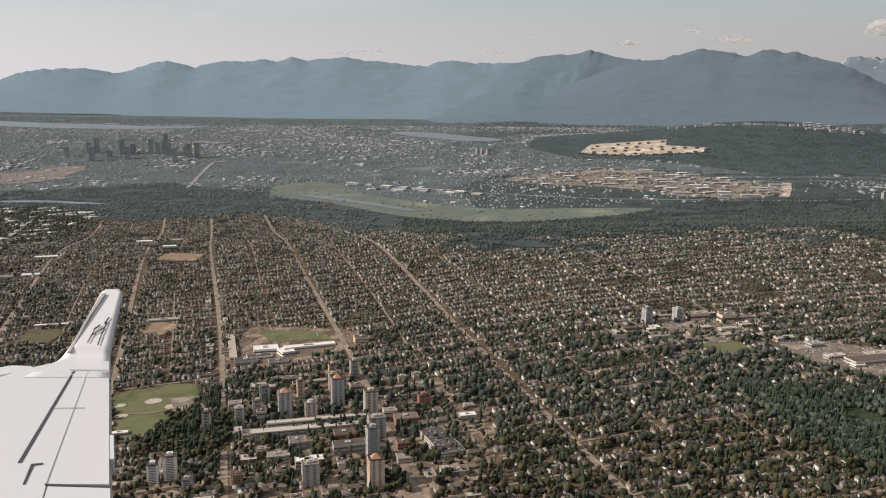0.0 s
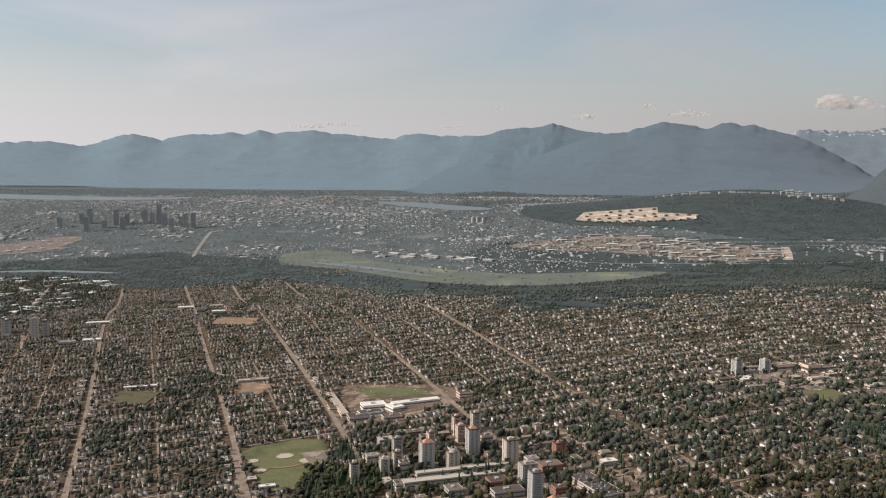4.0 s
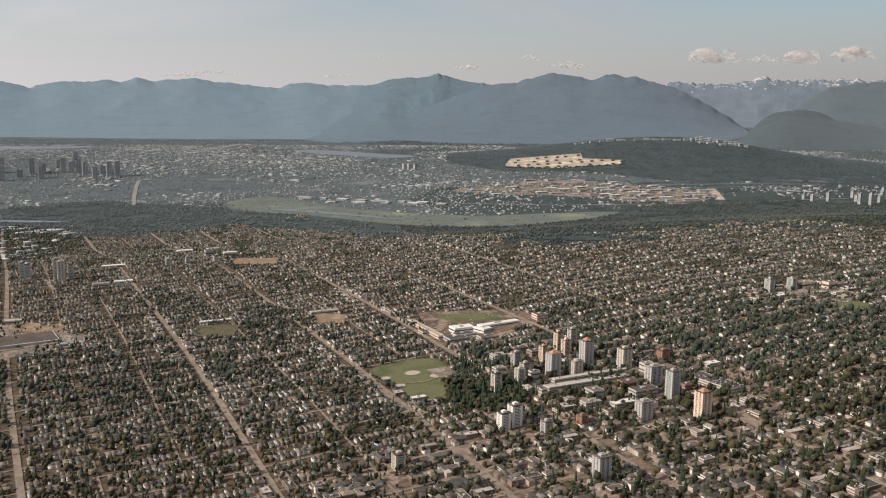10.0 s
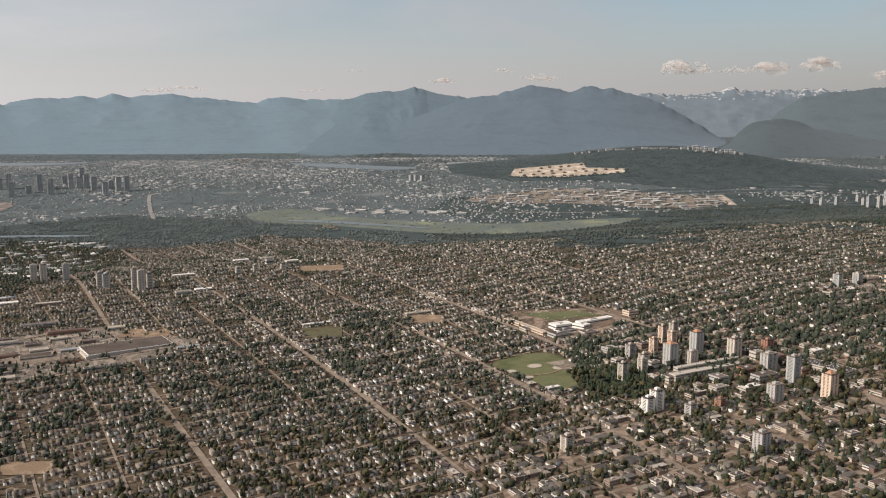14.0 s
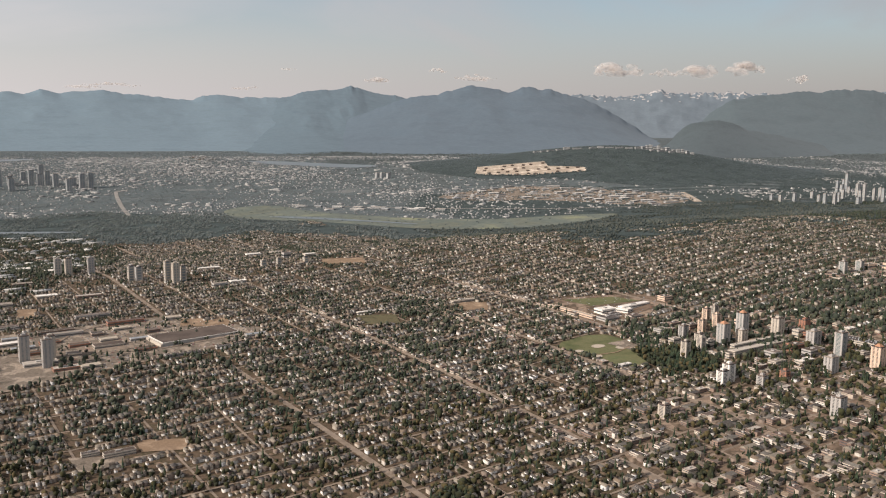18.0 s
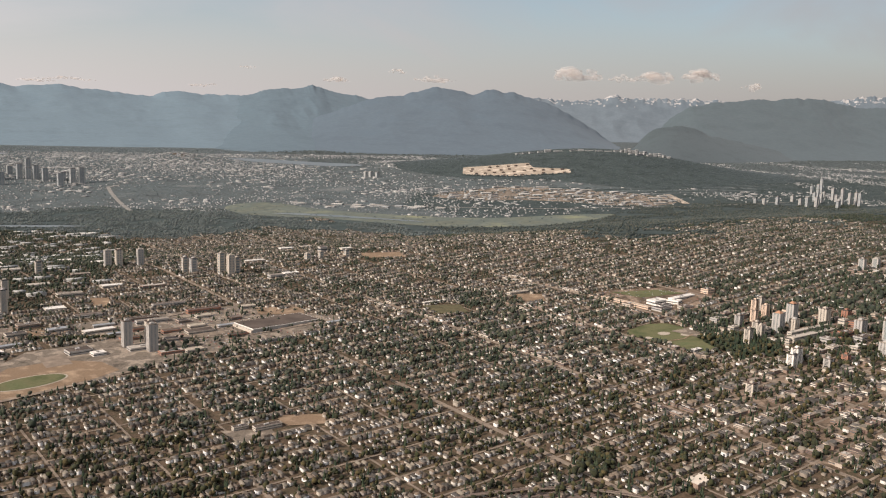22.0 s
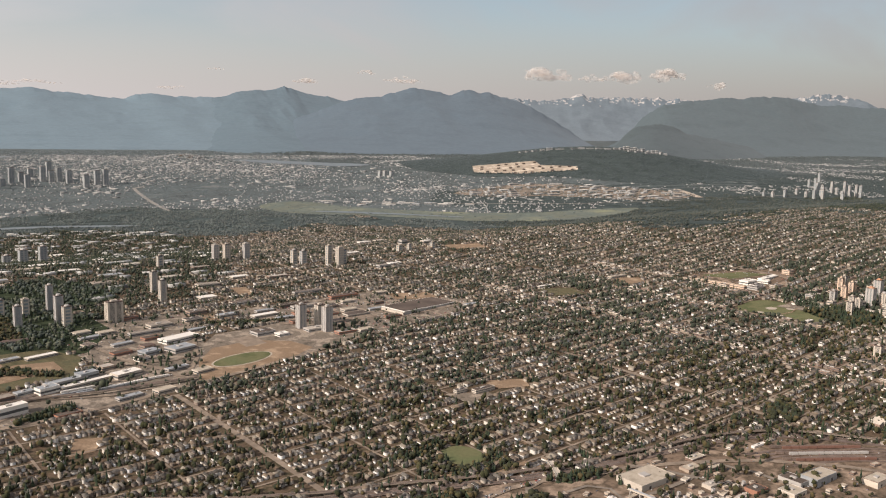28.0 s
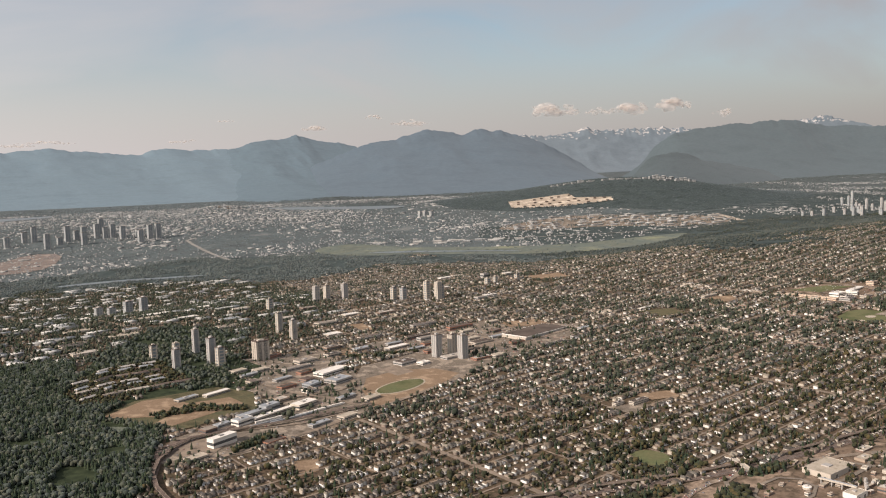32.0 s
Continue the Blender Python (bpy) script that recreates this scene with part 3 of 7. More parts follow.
def stuff(name, templates, xyz, turn, scl, which, mats, label, category):
    """Many pieces joined into one mesh. templates: (verts, triangles, material numbers)."""
    V, F, I, off = [], [], [], 0
    for k, (tv, tf, tm) in enumerate(templates):
        s = np.where(which == k)[0]
        if not len(s):
            continue
        c, d = np.cos(turn[s])[:, None], np.sin(turn[s])[:, None]
        p = tv[None] * scl[s][:, None, :]
        q = np.stack([p[..., 0] * c - p[..., 1] * d, p[..., 0] * d + p[..., 1] * c, p[..., 2]], -1) + xyz[s][:, None, :]
        V.append(q.reshape(-1, 3))
        F.append((tf[None] + (off + np.arange(len(s)) * len(tv))[:, None, None]).reshape(-1, 3))
        I.append(np.tile(tm, len(s)))
        off += len(s) * len(tv)
    o = new(name, raw(name, np.concatenate(V), np.concatenate(F), mats, np.concatenate(I)))
    return tagged(o, label, category, "", "stuff")


def template(shape):
    """Triangles of a Shape, for stuff()."""
    f, m = [], []
    for face, mat in zip(shape.f, shape.m):
        a, b, c = (Vector(shape.v[q]) for q in face[:3])
        if (b - a).cross(c - a).normalized().z < -0.9:
            continue  # undersides that stand on the ground
        for i in range(1, len(face) - 1):
            f.append([face[0], face[i], face[i + 1]])
            m.append(mat)
    return np.array(shape.v, float), np.array(f), np.array(m)


def ball(subdivisions=1):
    bm = bmesh.new()
    bmesh.ops.create_icosphere(bm, subdivisions=subdivisions, radius=1)
    v, f = np.array([w.co for w in bm.verts]), np.array([[w.index for w in g.verts] for g in bm.faces])
    bm.free()
    return v, f


ICO, ICO2 = ball(1), ball(2)
OCTA = (np.array([(1, 0, 0), (0, 1, 0), (-1, 0, 0), (0, -1, 0), (0, 0, 1), (0, 0, -1)], float), np.array([(0, 1, 4), (1, 2, 4), (2, 3, 4), (3, 0, 4), (1, 0, 5), (2, 1, 5), (3, 2, 5), (0, 3, 5)]))
rng = np.random.default_rng(7)


def clump(count, spread, sub=ICO, flat=0.8):
    """A crown of lumps: uneven outline, height 1, about 1 wide."""
    V, F = [], []
    for i in range(count):
        v = sub[0] * (1 + rng.uniform(-0.38, 0.36, (len(sub[0]), 1)))
        r = rng.uniform(0.3, 0.5) if count > 1 else 0.5
        c = rng.normal(0, spread, 3) if count > 1 else np.zeros(3)
        p = v * r * (1, 1, flat) + c * (1, 1, 0.8) + (0, 0, 0.5)
        p[:, 2] = np.maximum(p[:, 2], 0.02)
        F.append(sub[1] + i * len(sub[0]))
        V.append(p)
    V, F = np.concatenate(V), np.concatenate(F)
    return V, F, np.zeros(len(F), int)


def fir(tiers=3, sides=6):
    V, F = [], []
    for i in range(tiers):
        z0, z1, r = i / tiers * 0.85, min(1.0, (i + 1.7) / tiers * 0.85 + 0.1), 0.5 * (1 - i / tiers * 0.85)
        a = np.arange(sides) / sides * math.tau + i
        rr = r * rng.uniform(0.75, 1.2, sides)
        n = len(V)
        V += [(rr[j] * math.cos(a[j]), rr[j] * math.sin(a[j]), z0 + rng.uniform(-0.04, 0.04)) for j in range(sides)] + [(0, 0, z1)]
        F += [(n + j, n + (j + 1) % sides, n + sides) for j in range(sides)]
    return np.array(V), np.array(F), np.zeros(len(F), int)


def lines(a, b, steps):
    """Grid lines whose gaps follow a list of (up to, gap)."""
    r, v = [a], a
    while v < b:
        gap = next(g for to, g in steps if v < to)
        v += gap
        r.append(min(v, b))
    return np.array(r)


GX = lines(-4300, 4700, [(-1500, 90), (-620, 40), (520, 7), (1300, 30), (9999, 90)])
GY = lines(-500, 4950, [(60, 50), (720, 7), (1500, 13), (2000, 40), (9999, 100)])
gx, gy = np.meshgrid(GX, GY)
verts = np.stack([gx, gy, ground(gx, gy)], -1).reshape(-1, 3)
i, j = np.meshgrid(np.arange(len(GX) - 1), np.arange(len(GY) - 1))
i0 = (j * len(GX) + i).ravel()
tagged(new("ground", raw("ground", verts, np.stack([i0, i0 + 1, i0 + 1 + len(GX), i0 + len(GX)], 1), [M["earth"]], smooth=True)),
       "dry brown and green ground of a wide valley town", "ground", "", "structure")

# ---- outlines of the plan ----
PARK = [(-110, 281), (-84, 289), (-78, 274), (-84, 243), (-97, 246), (-103, 266)]
GROVE = [(-84, 262), (-60, 258), (-61, 236), (-70, 226), (-86, 240)]
SCHOOL = [(-78, 349), (-40, 341), (-30, 330), (-27, 318), (-42, 311), (-54, 300), (-80, 297)]
TOWERS = [(-66, 290), (-6, 290), (16, 250), (14, 205), (-20, 198), (-58, 232)]
LOWRISE = [(-130, 205), (-66, 226), (-20, 200), (14, 205), (30, 150), (-20, 110), (-140, 150)]
TRACK = [(-363, 269), (-343, 278), (-319, 290), (-294, 306), (-300, 330), (-306, 345), (-345, 332), (-360, 305)]
THREE = [(-322, 350), (-302, 330), (-294, 306), (-260, 320), (-220, 337), (-214, 352), (-255, 388), (-330, 372)]
SHOPS = [(62, 318), (80, 334), (118, 336), (112, 306), (96, 300), (80, 300)]
WOOD_E = [(88, 262), (132, 250), (160, 215), (110, 192), (97, 224)]
MALL_E = [(117, 300), (134, 302), (152, 292), (170, 270), (140, 264), (122, 280)]
RAIL_W = [(-437, 241), (-417, 245), (-390, 255), (-363, 268), (-354, 300), (-350, 335), (-352, 372), (-395, 372), (-404, 330), (-392, 296), (-408, 286), (-436, 270), (-446, 250)]
YARD_S = [(-336, 163), (-318, 161), (-250, 160), (-216, 159), (-200, 153), (-181, 137), (-160, 112), (-160, 94), (-336, 94)]
WOOD_W = [(-448, 229), (-446, 250), (-436, 285), (-452, 330), (-462, 380), (-460, 402), (-600, 402), (-600, 225), (-470, 219), (-455, 222)]
FIELDS = [(-458, 306), (-443, 322), (-410, 329), (-398, 314), (-402, 290), (-430, 279), (-444, 288)]
ROWS_W = [(-468, 342), (-456, 378), (-425, 386), (-417, 340), (-438, 334), (-448, 322), (-463, 321)]
FIELD_E = [(90, 300), (105, 302), (108, 294), (95, 287)]
FIELD_1 = [(-172, 357), (-154, 352), (-156, 336), (-171, 340)]
FIELD_2 = [(-121, 362), (-107, 355), (-112, 342), (-125, 347)]
LOT_3 = [(-161, 507), (-134, 498), (-137, 478), (-160, 485)]
LOT_4 = [(-321, 422), (-312, 420), (-312, 401), (-319, 401)]
LAWN = [(-309, 187), (-301, 189), (-296, 181), (-302, 173), (-309, 176)]
SCHOOL_2 = [(-288, 234), (-254, 236), (-252, 227), (-270, 221), (-283, 218)]
DIRT = [(-405, 231), (-397, 230), (-400, 220), (-407, 218)]
WOOD_W2 = [(-440, 296), (-396, 320), (-384, 352), (-392, 380), (-380, 430), (-384, 452), (-407, 474), (-428, 452), (-450, 405), (-462, 372)]
BELT = [(-540, 850), (-455, 860), (-382, 828), (-315, 785), (-258, 760), (-204, 738), (-150, 752), (-112, 728), (-80, 680), (-45, 585), (0, 515), (24, 486), (48, 466), (80, 466), (121, 478), (168, 490), (220, 506), (300, 524), (420, 575), (520, 630), (330, 760), (200, 720), (60, 668), (-25, 705), (-90, 800), (-165, 850), (-215, 930), (-300, 985), (-400, 965), (-540, 960)]
MARSH = [(-185, 960), (-172, 868), (-95, 803), (-27, 706), (58, 668), (130, 690), (190, 726), (120, 738), (45, 742), (-12, 786), (-88, 884), (-120, 980)]
HILL = [(110, 1180), (160, 1060), (260, 1000), (330, 900), (420, 880), (640, 960), (800, 1150), (760, 1500), (300, 1480), (140, 1330)]
SAND = [(167, 1090), (192, 1146), (281, 1114), (272, 1082), (313, 1047), (301, 1026), (222, 1045)]
SUMMIT = [(300, 1196), (322, 1188), (345, 1179), (384, 1156), (435, 1134), (476, 1104), (515, 1096), (530, 1098), (532, 1114), (500, 1136), (440, 1162), (390, 1184), (345, 1208)]
INDUS = [(60, 970), (175, 990), (235, 950), (325, 842), (305, 780), (235, 765), (170, 870), (90, 900)]
CENTRE_W = [(-504.7, 950.6), (-438.1, 913.2), (-366.9, 835.4), (-312.1, 789.6), (-276.5, 722.1), (-281.3, 577.8), (-313.0, 457.6), (-360.8, 406.9), (-387.6, 367.0), (-405.1, 432.2), (-427.9, 429.0), (-453.7, 401.3), (-491.6, 404.4), (-560.0, 400.0), (-560.0, 840.0)]
RAILBEND = [(-468, 204), (-454, 207), (-446, 210), (-449, 228), (-449, 240), (-444, 256), (-440, 252), (-444, 240), (-444, 222), (-440, 209), (-432, 196), (-420, 190), (-400, 189), (-400, 183), (-425, 184), (-460, 188)]
RIVER = [(-640, 20), (-640, 66), (-480, 62), (-340, 70), (-296, 92), (-281, 110), (-272, 121), (-262, 125.5), (-250, 123.5), (-225, 112), (-206, 104), (-150, 94), (-60, 88), (120, 84), (400, 92), (400, 40), (120, 36), (-150, 42), (-345, 26)]
CLOSED = [RAILBEND, FIELD_E, FIELD_1, FIELD_2, LOT_3, LOT_4, LAWN, SCHOOL_2, DIRT, FIELDS, ROWS_W, PARK, GROVE, SCHOOL, TOWERS, LOWRISE, TRACK, THREE, SHOPS, WOOD_E, MALL_E, RAIL_W, YARD_S, WOOD_W, WOOD_W2, BELT, MARSH, HILL, INDUS]

drape("yard_paving", LOWRISE, M["freight"], 0.1, 7, label="worn tan ground between apartment blocks", category="pavement")
drape("yard_paving", TOWERS, M["freight"], 0.1, 7, label="worn tan ground between tower blocks", category="pavement")
drape("park_lawn", PARK, M["grass"], 0.14, label="mown green sports park with sandy ball diamonds", category="lawn", smooth=1)
drape("woodland_floor", GROVE, M["forest"], 0.15, label="shaded floor under a grove of tall trees", category="ground", smooth=1)
drape("woodland_floor", WOOD_E, M["forest"], 0.15, label="shaded floor under a fir wood", category="ground")
drape("woodland_floor", WOOD_W, M["forest"], 0.15, 25, label="shaded floor under a ravine forest", category="ground")
drape("woodland_floor", WOOD_W2, M["forest"], 0.15, 25, label="shaded floor under mixed woods", category="ground")
BELT_S = [(-540, 830), (-455, 842), (-382, 808), (-315, 764), (-258, 742), (-204, 718), (-150, 730), (-120, 705), (-90, 655), (-52, 568), (-6, 496), (20, 468), (46, 450), (110, 452), (170, 470), (275, 486), (430, 535), (560, 595), (520, 660), (420, 640), (270, 600), (100, 570), (10, 600), (-60, 700), (-120, 770), (-200, 780), (-330, 830), (-460, 890), (-540, 890)]
drape("woodland_floor", BELT_S, M["far_floor"], 0.08, 14, label="dark ground along the forest edge", category="ground")
drape("woodland_floor", BELT, M["far_floor"], 0.5, 30, label="dark forest floor along the lake shore", category="ground", smooth=1)
drape("woodland_floor", HILL, M["far_floor"], 0.4, 20, label="dark forest floor of the wooded hill", category="ground", smooth=1)
drape("marsh", MARSH, M["marsh"], 0.6, 25, label="green and yellow marsh round a silted lake", category="marsh", smooth=2)
drape("gravel_terrace", SAND, M["sand"], 0.9, 12, label="pale gravel terrace of a tank farm on the hillside", category="ground")
drape("yard_paving", THREE, M["yard"], 0.13, label="pale paved lots of a redeveloped works site", category="pavement")
drape("yard_paving", TRACK, M["yard"], 0.13, label="bare sandy school ground", category="ground")
drape("sandy_ground", [(-362, 272), (-343, 280), (-321, 292), (-312, 300), (-318, 312), (-332, 318), (-350, 312), (-358, 296)], M["dust"], 0.2, label="bare sandy ground round a running track", category="ground")
drape("yard_paving", SHOPS, M["yard"], 0.13, label="parking lots of a shopping street", category="pavement")
drape("yard_paving", MALL_E, M["yard"], 0.13, label="wide pale parking lots of a shopping centre", category="pavement")
drape("yard_paving", SCHOOL, M["freight"], 0.12, label="paved school yard and parking", category="pavement")
drape("bare_lot", LOT_3, M["dust"], 0.3, label="bare sandy lot among houses", category="ground")
drape("bare_lot", LOT_4, M["dust"], 0.3, label="bare sandy building lot among houses", category="ground")
drape("dry_field", FIELD_2, M["dust"], 0.3, label="dry brown school field", category="field")
drape("bare_lot", [(-248, 380), (-226, 374), (-229, 360), (-249, 366)], M["dust"], 0.3, label="bare sandy lot behind the warehouse", category="ground")
drape("bare_lot", DIRT, M["dust"], 0.13, label="bare dirt building lot between houses", category="ground")
drape("bare_lot", [(-350, 363), (-327, 372), (-331, 356), (-343, 353)], M["dust"], 0.26, label="bare sandy lot beside the works", category="ground", smooth=1)
drape("bare_slope", [(-560, 1060), (-507, 1080), (-477, 1121), (-437, 1108), (-455, 1026), (-484, 1009), (-506, 1012), (-560, 1000)], M["far_earth"], 0.6, 20, label="bare pinkish far slope", category="ground", smooth=1)
drape("yard_paving", ROWS_W, M["earth"], 0.30, label="garden ground between townhouse rows", category="ground", smooth=1)
drape("yard_paving", RAIL_W, M["yard"], 0.12, label="brown works yard beside the railway", category="pavement")
drape("yard_paving", YARD_S, M["freight"], 0.12, 20, label="dusty brown freight yard", category="pavement")
# Darker eastern floor: less haze is painted in here than further west.
drape("woodland_floor", [(40, 700), (150, 700), (330, 735), (520, 630), (700, 560), (1300, 700), (1300, 1250), (640, 1000), (420, 890), (330, 905), (235, 960), (60, 985), (10, 900)], M["far_floor"], 0.21, 30, label="dark wooded valley floor below the hill", category="ground")
drape("industrial_ground", INDUS, M["yard"], 0.25, 25, label="pale paved ground of an industrial estate", category="pavement", smooth=1)
LAKE_W = [(-455, 890), (-400, 884), (-345, 858), (-310, 836), (-345, 844), (-400, 868), (-455, 876)]
INLET = [(-97, 1530), (-38, 1550), (26, 1458), (105, 1300), (46, 1290), (-17, 1375), (-69, 1450)]
HARBOUR = [(-1500, 2050), (-880, 1774), (-740, 1711), (-500, 1640), (-420, 1680), (-470, 1560), (-660, 1550), (-790, 1600), (-1500, 1800)]
WATERS = [LAKE_W, INLET, HARBOUR]
drape("lake", LAKE_W, M["water"], 0.9, 30, label="small grey lake among trees", category="lake", smooth=2)
drape("inlet", INLET, M["water"], 0.5, 40, label="narrow grey sea inlet", category="water", smooth=2)
drape("harbour", HARBOUR, M["water"], 0.5, 60, label="pale grey harbour water", category="water", smooth=1)
drape("lake", [(-150, 880), (-112, 838), (-62, 786), (-24, 742), (-20, 746), (-58, 796), (-108, 856)], M["water"], 0.8, 30, label="open lake water between marsh banks", category="water", smooth=2)
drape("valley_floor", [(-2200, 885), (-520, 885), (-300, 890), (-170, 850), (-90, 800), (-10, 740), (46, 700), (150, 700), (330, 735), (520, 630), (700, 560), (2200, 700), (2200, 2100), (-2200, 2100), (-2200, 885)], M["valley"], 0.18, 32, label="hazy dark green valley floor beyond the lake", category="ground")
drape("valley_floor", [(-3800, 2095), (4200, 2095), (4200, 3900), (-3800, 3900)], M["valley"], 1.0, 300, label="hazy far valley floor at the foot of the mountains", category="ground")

# ---- mountains and clouds ----


def mountain(name, crest, reach, base, label, mat, seed, step=9.0, rows=44, relief=1.0, jag=1.0, snow=None, power=1.5):
    """A ridge below a crest line of (x, y, height): spurs and gullies run down from it towards the town."""
    c = np.array(crest, float)
    along = np.r_[0, np.cumsum(np.hypot(*np.diff(c[:, :2], axis=0).T))]
    u = np.arange(0, along[-1], step)
    x, y, top = (np.interp(u, along, c[:, k]) for k in range(3))
    top = top + jag * np.array([4.5 * noise.noise(Vector((q / 34, seed, 1))) + 3.0 * noise.noise(Vector((q / 15, seed, 4))) + 1.6 * noise.noise(Vector((q / 7, seed, 7))) for q in u])
    wide = int(110 / step) * 2 + 1
    bell = np.hanning(wide + 2)[1:-1]
    even = np.convolve(np.pad(top, wide // 2, mode="edge"), bell / bell.sum(), "valid")
    dx, dy = -150 - x, -y
    long = np.hypot(dx, dy)
    dx, dy = dx / long, dy / long
    fall = np.r_[-0.16, -0.05, np.linspace(0, 1, rows) ** 1.35]
    V = np.empty((len(fall), len(u), 3))
    for r, f in enumerate(fall):
        g = abs(f)
        swell = math.sin(math.pi * min(1.0, g * 1.1) ** 0.6) if g < 0.9 else 0.0
        for i, q in enumerate(u):
            w = q + 70 * noise.noise(Vector((q / 260, f * 2.2, seed))) * (0.3 + 2 * g)
            spur = 1 - 2.6 * abs(noise.noise(Vector((w / 230, f * reach / 420 + seed, 2.0))))
            rib = 1 - 2.6 * abs(noise.noise(Vector((w / 80 + 3, f * reach / 110 + seed, 5.0))))
            fine = noise.fractal(Vector((w / 60, f * reach / 70, seed)), 0.8, 2.0, 3)
            crown = even[i] + (top[i] - even[i]) * max(0.0, 1 - 7 * g)
            h = max(crown - base, 2.0)
            z = base + h * (1 - g) ** power + relief * h * swell * (0.020 * spur + 0.008 * rib + 0.010 * fine)
            V[r, i] = x[i] + dx[i] * reach * f, y[i] + dy[i] * reach * f, min(z, crown + 0.5) - (8 if r == len(fall) - 1 else 0)
    n, m = len(u), len(fall)
    V = V.reshape(-1, 3)
    i, j = np.meshgrid(np.arange(n - 1), np.arange(m - 1))
    q = (j * n + i).ravel()
    F = np.stack([q, q + n, q + n + 1, q + 1], 1)
    me = raw(name, V, F, [M[mat]] + ([M["snow"]] if snow else []), smooth=True)
    if snow:
        drift = np.array([noise.noise(Vector(V[f[0]] / 34)) + 0.8 * noise.noise(Vector(V[f[0]] / 12)) for f in F])
        me.polygons.foreach_set("material_index", (np.abs(fall)[j.ravel()] < snow * (drift - 0.1)).astype(np.int32))
    return tagged(new(name, me), label, "mountain", "", "structure")


# Snow greyed down for haze, which is put into its base colour.
M["snow"] = material("hazed_snow", [(0.40, 0.39, 0.38), (0.48, 0.46, 0.44), (0.29, 0.30, 0.31)], 0.9, 0.2, 0.02)
BACK = [(-2700, 3400, 95), (-2100, 3480, 100), (-1746, 3550, 91), (-1677, 3550, 118), (-1609, 3550, 132), (-1475, 3550, 139), (-1387, 3550, 138), (-1299, 3550, 123), (-1220, 3550, 137), (-1141, 3550, 164), (-1085, 3550, 171), (-1030, 3550, 161), (-976, 3550, 146), (-919, 3550, 164), (-852, 3550, 173), (-786, 3550, 169), (-701, 3550, 183), (-653, 3550, 170), (-597, 3550, 190), (-531, 3550, 176), (-475, 3550, 183), (-375, 3550, 192), (-298, 3550, 180), (-209, 3550, 170), (-65, 3550, 156), (-20, 3550, 176), (35, 3550, 181), (146, 3550, 173), (235, 3550, 174), (324, 3550, 168), (479, 3550, 140), (700, 3550, 40)]
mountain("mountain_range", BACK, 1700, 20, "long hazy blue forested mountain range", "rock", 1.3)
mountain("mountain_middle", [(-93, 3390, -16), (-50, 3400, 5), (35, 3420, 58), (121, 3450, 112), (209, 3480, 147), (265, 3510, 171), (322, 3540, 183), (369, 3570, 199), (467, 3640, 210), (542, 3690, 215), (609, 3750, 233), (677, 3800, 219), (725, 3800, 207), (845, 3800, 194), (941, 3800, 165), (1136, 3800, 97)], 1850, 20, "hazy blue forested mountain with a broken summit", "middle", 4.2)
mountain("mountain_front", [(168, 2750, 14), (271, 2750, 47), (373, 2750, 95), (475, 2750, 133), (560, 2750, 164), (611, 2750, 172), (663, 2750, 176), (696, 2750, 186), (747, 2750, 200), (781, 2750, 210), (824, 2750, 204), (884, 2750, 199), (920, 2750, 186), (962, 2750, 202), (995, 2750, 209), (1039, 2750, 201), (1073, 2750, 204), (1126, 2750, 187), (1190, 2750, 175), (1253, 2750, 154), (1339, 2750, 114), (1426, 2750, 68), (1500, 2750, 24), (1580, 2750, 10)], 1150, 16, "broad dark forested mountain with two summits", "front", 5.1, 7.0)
mountain("snowy_range", [(1350, 4050, 175), (1519, 4000, 182), (1769, 4000, 204), (1832, 4000, 224), (1997, 4000, 217), (2131, 4000, 216), (2216, 4000, 236), (2290, 4000, 257), (2408, 4000, 243), (2552, 4000, 243), (2698, 4000, 249), (2887, 3960, 246), (3082, 3900, 242), (3300, 3720, 250), (3467, 3600, 265), (3597, 3600, 286), (3821, 3600, 294), (3960, 3600, 300), (4140, 3600, 288)], 900, 18, "far bare peaks with patches of haze-dulled snow", "bare", 9.7, 10.0, 46, 1.2, 2.6, 0.2)
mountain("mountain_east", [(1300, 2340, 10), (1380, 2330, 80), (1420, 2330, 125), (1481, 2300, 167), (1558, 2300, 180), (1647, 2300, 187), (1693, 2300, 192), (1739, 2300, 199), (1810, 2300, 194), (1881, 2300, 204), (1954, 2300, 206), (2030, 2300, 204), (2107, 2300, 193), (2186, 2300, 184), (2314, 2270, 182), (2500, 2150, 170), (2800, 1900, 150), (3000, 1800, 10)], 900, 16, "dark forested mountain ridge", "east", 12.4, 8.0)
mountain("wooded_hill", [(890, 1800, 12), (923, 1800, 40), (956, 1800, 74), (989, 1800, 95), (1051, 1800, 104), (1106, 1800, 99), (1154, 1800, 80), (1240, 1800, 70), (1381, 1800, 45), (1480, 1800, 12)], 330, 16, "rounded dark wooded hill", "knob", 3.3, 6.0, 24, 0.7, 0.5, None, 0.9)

# ---- streets ----
MAJOR = [-292, -146, -86, -35, 2, 47, 94]
AVENUES = [-428, -400, -372, -345, -318, -292, -266, -240, -214, -190, -168, -146, -126, -105, -86, -60, -35, -16, 2, 24, 47, 70, 94, 118, 142, 166, 190, 220, 250, 280, 310, 340]
STREETS = [100 + 15.5 * k for k in range(58)]
NO_ROAD = [RAILBEND, PARK, GROVE, WOOD_E, WOOD_W, WOOD_W2, BELT, MARSH, YARD_S, RAIL_W, TRACK]


